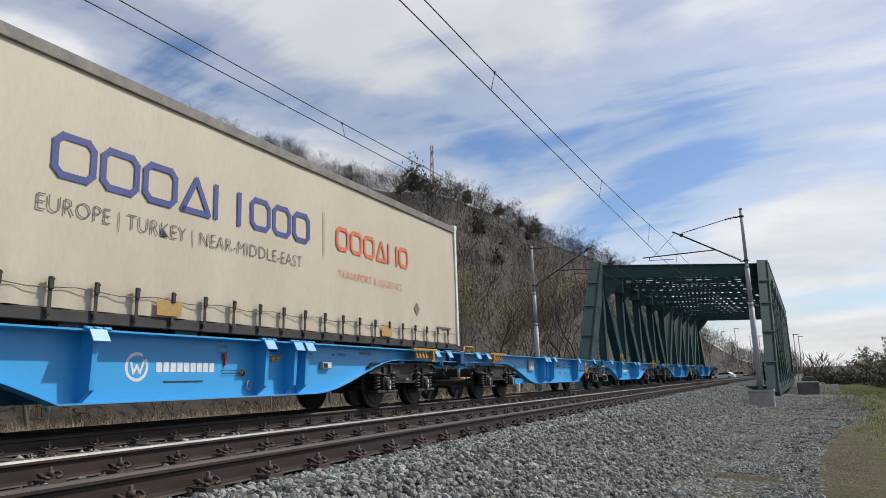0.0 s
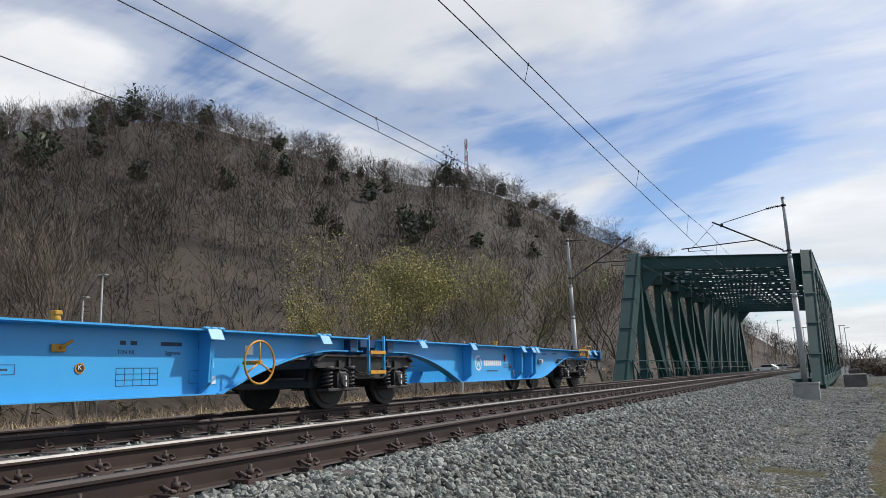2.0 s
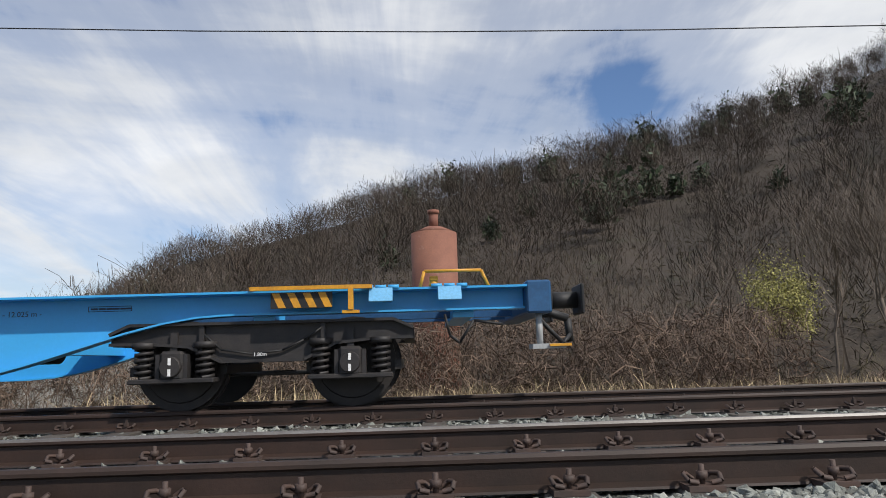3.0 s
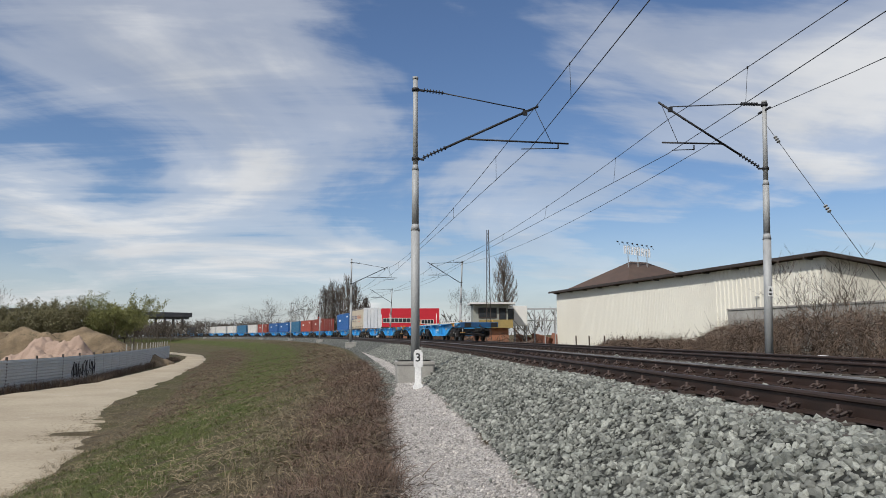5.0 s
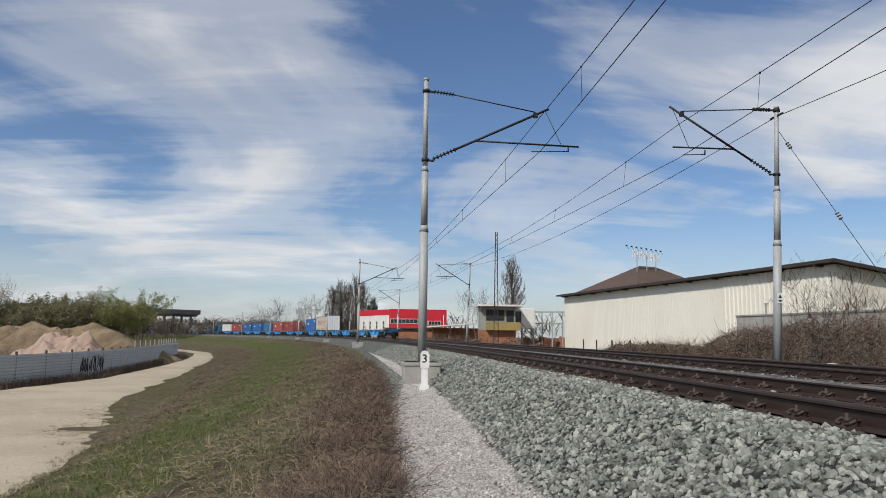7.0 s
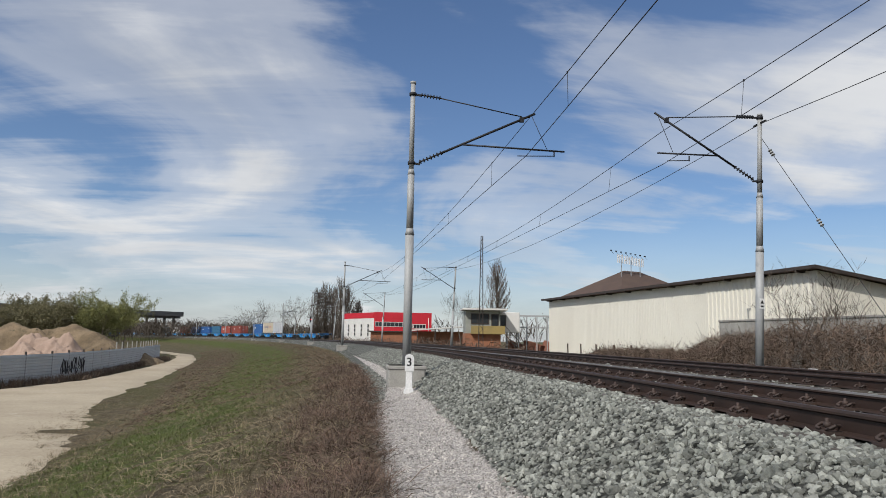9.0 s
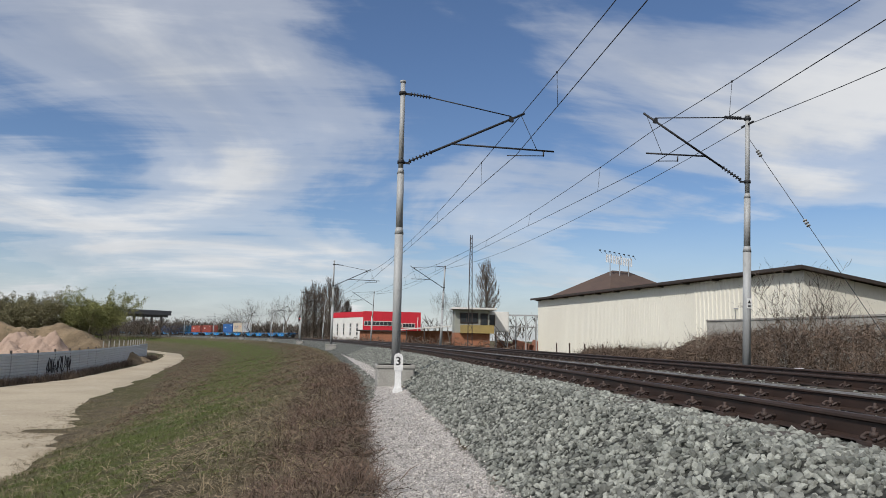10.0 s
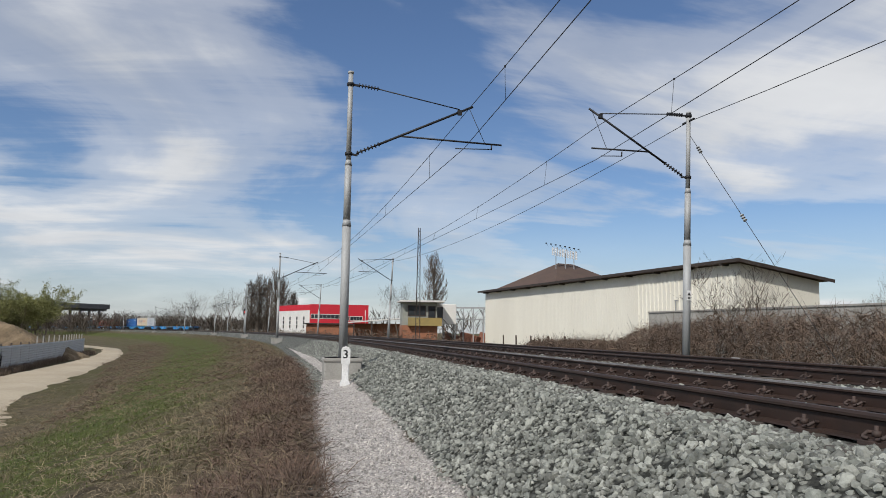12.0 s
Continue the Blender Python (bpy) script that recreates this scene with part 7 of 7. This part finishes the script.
def distant_trees():
    for i, (az, r, h) in enumerate(((-172.3, 115, 10.0), (174.6, 215, 14.0), (173.6, 230, 11.5), (172.2, 225, 13.0), (179.9, 200, 9.5), (-179.0, 210, 9.5), (170.8, 260, 11.0), (-137.2, 100, 9.0), (-135.6, 95, 8.0), (152.0, 140, 12.5), (150.5, 145, 11.5), (153.2, 150, 11.0))):
        tree("tree", polar(az, r, -2.5), "bare grey tree standing in the distance", "bare tree", 400 + i, h, "bare trees in the distance", spread=0.5, forks=3, levels=4, thick=0.013, up=0.4, trunk=0.36)
    # green willows behind the sand
    for i in range(22):
        az = 149.5 + i * 0.6
        tree("willow", polar(az, 128 + 9 * (i % 3), -3.4), "bushy willow in fresh green leaf", "willow", 500 + i, 7.4 + 1.3 * math.sin(i * 1.9) + (1.0 if i > 9 else 0), "willows behind the sand heaps", leaves=6000, leaf_mat=LEAF_GREEN if i > 15 else BUD_OLIVE, leaf_size=0.11,
             spread=0.52, forks=3, levels=3, thick=0.012, up=0.42, trunk=0.14)
    # leafy scrub on the river's far bank
    for i, (az, r, h) in enumerate(((7.6, 98, 4.8), (8.7, 95, 5.4), (5.2, 92, 2.6), (4.4, 100, 2.6), (3.6, 110, 2.8), (2.9, 125, 3.0), (6.2, 90, 2.6))):
        tree("willow", polar(az, r, -2.6), "bushy grey-green willow on the far river bank", "willow", 560 + i, h, "willows on the river bank", leaves=4200 if h > 4 else 1600, leaf_mat=BUD_OLIVE if h > 4 else DRY_LEAF, leaf_size=0.12,
             spread=0.6, forks=3, levels=3, thick=0.012, up=0.3, trunk=0.16)
    # far band of woods
    rng = random.Random(31)
    kinds = [prisms(grow(rng, 10.0, 0.55, 0.0, forks=3, levels=2, thick=0.012, up=0.4, trunk=0.3), 2, 0.10) for _ in range(5)]
    vs, fs, off = [], [], 0
    for i in range(1420):
        if i < 1200:
            az, r = rng.uniform(148, 181), rng.uniform(300, 420)
        elif i < 1320:
            az, r = rng.uniform(-181, -128), rng.uniform(190, 330)
        else:
            az, r = rng.uniform(-1, 16), rng.uniform(120, 260)
        v, f = kinds[rng.randrange(5)]
        k = rng.uniform(0.6, 1.05) * (0.7 if i >= 1320 else 1.0)
        vs.append(v * k + [r * math.sin(radians(az)), r * math.cos(radians(az)), -3.6])
        fs.append(f + off)
        off += len(v)
    o = raw("far_woods", np.concatenate(vs), np.concatenate(fs), FAR_BARK)
    tagged(o, "grey-brown band of leafless woods on the horizon", "woods", kind="stuff")


DRY_LEAF = material("withered_brown_leaves", (0.115, 0.088, 0.06), 0.9, 0.0, (0.08, 0.064, 0.045), 1, 10, 0.0, by_island=0.4)
BUD_OLIVE = material("olive_budding_leaves", (0.185, 0.170, 0.085), 0.8, 0.0, (0.13, 0.115, 0.06), 1, 10, 0.0, by_island=0.4)
distant_trees()


def small_things():
    # radio mast on the ridge
    r = 332
    z = hill_z(-24.8, r)[0]
    tw = thing("radio_mast", polar(-24.8, r, z + 5.5), "slim red and white lattice radio mast on the ridge", "radio mast")
    for sx, sy in ((-1, -0.6), (1, -0.6), (0, 1.1)):
        bm = bmesh.new()
        bar(bm, (sx * 1.1, sy * 1.1, 0), (sx * 0.4, sy * 0.4, 19.5), 0.36)
        part("leg", bm, GALV, tw)
    bm = bmesh.new()
    for i in range(14):
        a, b = 1.1 - 0.05 * i, 1.05 - 0.05 * i
        k = 1 if i % 2 else -1
        bar(bm, (-k * a, -0.6 * a, i * 1.4), (k * b, -0.6 * b, i * 1.4 + 1.4), 0.28, mat=i // 2 % 2)
        bar(bm, (-a, -0.6 * a, i * 1.4), (a, -0.6 * a, i * 1.4), 0.26, mat=i // 2 % 2)
    part("bracing", bm, [WHITE, RED], tw)
    bm = bmesh.new()
    for i, zz in enumerate((18.0, 16.5, 13.0)):
        rod(bm, (1.0, -0.5 * i, zz - 0.9), (1.0, -0.5 * i, zz + 0.9), 0.25, seg=8)
        rod(bm, (-0.9, 0.2, zz - 0.7), (-0.9, 0.2, zz + 0.7), 0.2, seg=8)
    part("antenna", bm, WHITE, tw)
    for az, rr, h in ((-53.1, 45, 8.4), (-54.3, 46, 7.2)):
        lp = thing("street_lamp", polar(az, rr, -1.5), "grey street lamp with a flat head", "street lamp", "street lamps below the hill")
        bm = bmesh.new()
        rod(bm, (0, 0, 0), (0, 0, h), 0.07, 0.05, seg=8)
        part("pole", bm, GALV, lp)
        bm = bmesh.new()
        box(bm, 0, 0, h + 0.03, 0.75, 0.3, 0.09, bevel=0.02)
        part("head", bm, GALV, lp)
    tk = thing("steel_tank", polar(-89.6, 38.0, -1.5), "tall rusty cylindrical steel tank with a neck", "tank")
    bm = bmesh.new()
    rod(bm, (0, 0, 0), (0, 0, 8.7), 1.25, seg=28)
    part("shell", bm, RUST_TANK, tk)
    bm = bmesh.new()
    rod(bm, (0, 0, 8.7), (0, 0, 9.05), 1.25, 0.5, seg=28)
    rod(bm, (0, 0, 9.0), (0, 0, 9.9), 0.26, seg=16)
    rod(bm, (0, 0, 9.8), (0, 0, 10.0), 0.32, seg=16)
    part("dome", bm, RUST_TANK, tk)
    for s, u, h, lean, mat, lab in ((26.0, -13.2, 2.9, 5, CONCRETE, "pale leaning wooden post beside the track"), (35.5, -12.6, 1.3, 2, WHITE, "short white marker post beside the track"), (33.0, -12.9, 1.1, -3, CONCRETE, "short grey post beside the track")):
        p = thing("lineside_post", seat(s, u, -1.0) @ pose(0, 0, 0, 0, lean, 0), lab, "post", "lineside posts")
        bm = bmesh.new()
        box(bm, 0, 0, h / 2, 0.14, 0.14, h, bevel=0.02)
        part("post", bm, mat, p)
    # distance marker by the mast
    mk = thing("kilometre_marker", seat(-16.6, -1.22, -1.0), "white concrete distance marker numbered three beside the mast", "marker post")
    bm = bmesh.new()
    box(bm, 0, 0, 0.65, 0.15, 0.12, 0.9, bevel=0.01)
    part("post", bm, WHITE, mk)
    bm = bmesh.new()
    slab(bm, [(-0.19, 0.0), (0.19, 0.0), (0.08, 0.33), (-0.08, 0.33)], 0.28, "y", 0.0)
    part("foot", bm, WHITE, mk)
    bm = bmesh.new()
    slab(bm, [(-0.1, 0.72), (0.1, 0.72), (0.1, 1.05), (0.0, 1.12), (-0.1, 1.05)], 0.14, "y", 0.0)
    hd = part("head", bm, WHITE, mk)
    text_mesh("3", 0.27, BLACK, hd, Matrix(((-1, 0, 0, 0.075), (0, 0, 1, 0.0725), (0, 1, 0, 0.79), (0, 0, 0, 1))), bold=0.004)
    m2 = thing("kilometre_marker", seat(-16.9, -11.6, -0.85), "white rounded distance stone beside the far track", "marker post")
    bm = bmesh.new()
    slab(bm, [(-0.17, 0.0), (0.17, 0.0), (0.17, 0.62), (0.08, 0.74), (-0.08, 0.74), (-0.17, 0.62)], 0.14, "y", 0.0)
    part("stone", bm, WHITE, m2)
    bm = bmesh.new()
    for x in (-0.08, 0.06):
        box(bm, x, 0.072, 0.52, 0.07, 0.004, 0.13)
    part("figure_bar", bm, BLACK, m2)
    # parked cars and lamps past the bridge
    for i, (az, rr, col) in enumerate(((-3.1, 150, WHITE), (-2.2, 152, C_WHITE), (-0.9, 150, BOGIE))):
        c = thing("parked_car", polar(az, rr, -0.6) @ pose(0, 0, 0, 0, 0, 80 + 20 * i), "small parked car on the road past the bridge", "car", "cars past the bridge")
        bm = bmesh.new()
        slab(bm, [(-2.1, 0.3), (2.1, 0.3), (2.1, 0.75), (1.2, 0.85), (0.6, 1.4), (-1.1, 1.42), (-1.9, 0.95), (-2.1, 0.9)], 1.7, "x", 0)
        part("body", bm, col, c)
        for y in (-1.3, 1.3):
            for x in (-0.82, 0.82):
                bm = bmesh.new()
                rod(bm, (x - 0.1, y, 0.32), (x + 0.1, y, 0.32), 0.32, seg=14)
                part("wheel", bm, BLACK, c)
        bm = bmesh.new()
        for x in (-0.86, 0.86):
            slab(bm, [(-1.5, 0.95), (0.9, 0.95), (0.5, 1.33), (-1.0, 1.35)], 0.02, "x", x)
        part("side_window", bm, GLASS_DARK, c)
    for az, rr, h in ((-2.0, 140, 10), (-1.0, 150, 9), (-2.9, 165, 11), (-0.4, 130, 8), (1.9, 120, 7.5), (2.2, 140, 8)):
        lp = thing("street_lamp", polar(az, rr, -1.5), "thin grey lamp pole past the bridge", "street lamp", "lamp poles past the bridge")
        bm = bmesh.new()
        rod(bm, (0, 0, 0), (0, 0, h), 0.09, 0.06, seg=8)
        part("pole", bm, GALV, lp)
        bm = bmesh.new()
        box(bm, 0.3, 0, h, 0.9, 0.25, 0.1)
        part("head", bm, GALV, lp)


small_things()

# ---- sleepers, fastenings and ballast stones ----
def simple_box(w, d, h, cut=0.01):
    bm = bmesh.new()
    box(bm, 0, 0, 0, w, d, h, bevel=cut)
    me = bpy.data.meshes.new("piece")
    bm.to_mesh(me)
    bm.free()
    return me


def fastening_mesh():
    bm = bmesh.new()
    box(bm, 0, 0, 0.012, 0.15, 0.17, 0.025)
    rod(bm, (0.01, 0, 0.02), (0.01, 0, 0.115), 0.014, seg=6)
    rod(bm, (0.01, 0, 0.05), (0.01, 0, 0.085), 0.028, seg=6)
    for sy in (-1, 1):
        pts = [(-0.055, sy * 0.02, 0.035), (-0.05, sy * 0.06, 0.065), (0.0, sy * 0.085, 0.07), (0.05, sy * 0.075, 0.045), (0.045, sy * 0.03, 0.035)]
        for a, b in zip(pts, pts[1:]):
            rod(bm, a, b, 0.013, seg=4, caps=False)
    me = bpy.data.meshes.new("fastening")
    bm.to_mesh(me)
    bm.free()
    me.materials.append(CLIP_RUST)
    return me


def mesh_arrays(me):
    v = np.zeros(len(me.vertices) * 3, np.float32)
    me.vertices.foreach_get("co", v)
    tri, quad = [], []
    for p in me.polygons:
        k = list(p.vertices)
        if len(k) == 4:
            quad.append(k)
        else:
            for i in range(1, len(k) - 1):
                tri.append((k[0], k[i], k[i + 1]))
    for q in quad:
        tri += [(q[0], q[1], q[2]), (q[0], q[2], q[3])]
    return v.reshape(-1, 3), np.array(tri, np.int32)


def build_tracks():
    sl = simple_box(2.6, 0.25, 0.16)
    sl.materials.append(SLEEPER)
    fm = fastening_mesh()
    fv, ff = mesh_arrays(fm)
    for name, ra, rb in (("near_track", RAILS[0], RAILS[1]), ("far_track", RAILS[2], RAILS[3])):
        tr = thing(name, Matrix.Identity(4), "railway track on dark wooden sleepers in grey ballast", "railway track", "tracks of the line", "structure")
        mid = (ra + rb) / 2
        more_v, more_f, off = [], [], 0
        for i in range(-75, 80):
            s = i * 0.62
            if s > BRIDGE_S - 0.5:
                break
            o = new("sleeper", sl)
            o.parent = tr
            o.matrix_basis = seat(s + 0.02 * math.sin(i * 7), mid, -0.255) @ pose(0, 0, 0, 0, 0, 0.6 * math.sin(i * 3.3))
            near = name == "near_track" and -19 < s < 21
            for u in (ra, rb):
                for side in (-1, 1):
                    m = seat(s, u + side * 0.105, -0.172, 180 if side < 0 else 0)
                    if near:
                        o = new("rail_fastening", fm)
                        o.parent = tr
                        o.matrix_basis = m
                    else:
                        a = np.array(m)
                        more_v.append(fv @ a[:3, :3].T + a[:3, 3])
                        more_f.append(ff + off)
                        off += len(fv)
        raw("rail_fastenings", np.concatenate(more_v), np.concatenate(more_f), CLIP_RUST, tr, kind="stuff")


build_tracks()


def stone_kinds(n, seed, small=False):
    g = np.random.RandomState(seed)
    bm = bmesh.new()
    if small:
        tip = [bm.verts.new(p) for p in ((1, 0, 0), (-1, 0, 0), (0, 1, 0), (0, -1, 0), (0, 0, 1), (0, 0, -1))]
        for a in (0, 1):
            for b in (2, 3):
                for c in (4, 5):
                    o = (tip[a], tip[b], tip[c])
                    bm.faces.new(o if (a + b + c) % 2 == 0 else o[::-1])
        bm.verts.index_update()
    else:
        bmesh.ops.create_icosphere(bm, subdivisions=1, radius=1.0)
    base = np.array([v.co[:] for v in bm.verts])
    faces = np.array([[v.index for v in f.verts] for f in bm.faces])
    bm.free()
    out = []
    for _ in range(n):
        d = g.normal(0, 1, (9, 3))
        d /= np.linalg.norm(d, axis=1, keepdims=True)
        v = base.copy()
        # cut flat sides so that it reads as broken rock
        for k in d:
            h = v @ k
            lim = g.uniform(0.55, 0.85)
            v -= np.maximum(0, h - lim)[:, None] * k
        v *= [1.0, g.uniform(0.65, 0.95), g.uniform(0.5, 0.8)]
        out.append(v)
    return out, faces


def stones(name, places, size, mat, seed, label, parent=None, small=False):
    kinds, faces = stone_kinds(10, seed, small)
    g = np.random.RandomState(seed + 1)
    p = np.asarray(places)
    n = len(p)
    q = g.normal(0, 1, (n, 4))
    q /= np.linalg.norm(q, axis=1, keepdims=True)
    w, x, y, z = q.T
    r = np.stack([1 - 2 * (y * y + z * z), 2 * (x * y - z * w), 2 * (x * z + y * w), 2 * (x * y + z * w), 1 - 2 * (x * x + z * z), 2 * (y * z - x * w),
                  2 * (x * z - y * w), 2 * (y * z + x * w), 1 - 2 * (x * x + y * y)], 1).reshape(n, 3, 3)
    pick = g.randint(0, 10, n)
    v = np.stack(kinds)[pick] * (size * np.exp(g.normal(0, 0.28, n)))[:, None, None]
    v = np.einsum("nij,nkj->nki", r, v) + p[:, None, :]
    k = v.shape[1]
    f = faces[None] + (np.arange(n) * k)[:, None, None]
    o = raw(name, v.reshape(-1, 3), f.reshape(-1, 3), mat, parent)
    tagged(o, label, "ballast" if not parent else "", kind="stuff")
    return o, v


def lay(seed, count, s0, s1, u0, u1, lift, keep):
    g = np.random.RandomState(seed)
    out = []
    while len(out) < count:
        s, u = g.uniform(s0, s1), g.uniform(u0, u1)
        if not keep(s, u, g):
            continue
        p = at(s, u)
        p.z = ground_z(s, u) + rough_z(p, u) + lift * g.uniform(-0.6, 1.0)
        out.append(tuple(p))
    return out


def closeness(scale, power):
    return lambda s, u, g: g.rand() < min(1.0, (scale / (scale + abs(s))) ** power * 1.15)


def build_ballast():
    def off_rails(s, u, g):
        return all(abs(u - r) > 0.10 for r in RAILS) and closeness(10, 1.5)(s, u, g)
    def shoulder(s, u, g):
        return closeness(9, 1.5)(s, u, g) and zones(s, u)[0] + 0.35 * noise.noise(Vector((s * 1.3, u * 2.0, 0.5))) > 0.5

    def trodden(s, u, g):
        return closeness(9, 1.5)(s, u, g) and zones(s, u)[1] + 0.3 * noise.noise(Vector((s * 1.3, u * 2.0, 6.5))) > 0.45
    stones("ballast_stones", lay(41, 56000, -48, 46, -3.3, -1.05, 0.025, shoulder), 0.031, BALLAST, 51, "loose grey crushed ballast stones on the shoulder")
    stones("ballast_stones", lay(42, 15000, -34, 42, -11.4, -3.0, 0.012, off_rails), 0.040, BALLAST, 53, "grey ballast stones between the sleepers", small=True)
    stones("path_gravel", lay(43, 26000, -34, 28, -1.7, 0.4, 0.012, trodden), 0.017, FINE_GRAVEL, 55, "pale fine gravel on the trodden path", small=True)
    stones("place_gravel", lay(44, 16000, -34, 46, -1.1, 3.6, 0.012, shoulder), 0.034, BALLAST, 57, "grey gravel spread over the level place", small=True)
    # the stones nearest the camera, each its own piece
    kinds, faces = stone_kinds(8, 77)
    meshes = []
    for v in kinds:
        me = bpy.data.meshes.new("stone")
        me.from_pydata([tuple(c * 0.033) for c in v], [], [tuple(int(i) for i in f) for f in faces])
        me.materials.append(STONE)
        meshes.append(me)
    bed = thing("ballast_shoulder", Matrix.Identity(4), "shoulder of loose grey ballast stones beside the rail", "ballast", kind="structure")
    g = np.random.RandomState(5)
    for i, p in enumerate(lay(45, 290, -7.5, 8, -2.7, -1.0, 0.03, lambda s, u, g: abs(s) > 2.0)):
        o = new("stone", meshes[i % 8])
        o.parent = bed
        o.matrix_basis = Matrix.LocRotScale(p, Euler(g.uniform(0, 6.28, 3)), [g.uniform(0.8, 1.5)] * 3)


STONE = material("crushed_stone_piece", (0.295, 0.302, 0.270), 0.85, 0.0, (0.15, 0.160, 0.142), 6, 60, 0.5, 0.02, per_object=0.55)
build_ballast()


# ---- what moves ----
END_T = [0.0, 0.5, 1.0, 2.0, 2.6, 4.3, 6.0, 8.0, 9.5, 12.0]
END_S = [75.95, 63.75, 51.15, 25.9, 10.75, -29.0, -68.6, -118.5, -157.0, -221.0]


def end_at(t):
    """Where the train's rear end stands on the line."""
    return float(np.interp(t, END_T, END_S))


def motions():
    times = [round(x, 3) for x in np.arange(0, 12.01, 0.2)]
    middle = -WAGON_L / 2
    for i, w in enumerate(WAGONS):
        rows = []
        for t in times:
            s = end_at(t) - i * PITCH + middle
            rows.append((t, seat(s, TRACK_U) @ pose(0, -middle, 0)))
        walk(w, rows)
    for ob, wi, y in LOADS:
        rows = []
        for t in times:
            s = end_at(t) - wi * PITCH + middle
            rows.append((t, seat(s, TRACK_U) @ pose(0, y - middle, 0)))
        walk(ob, rows)


motions()
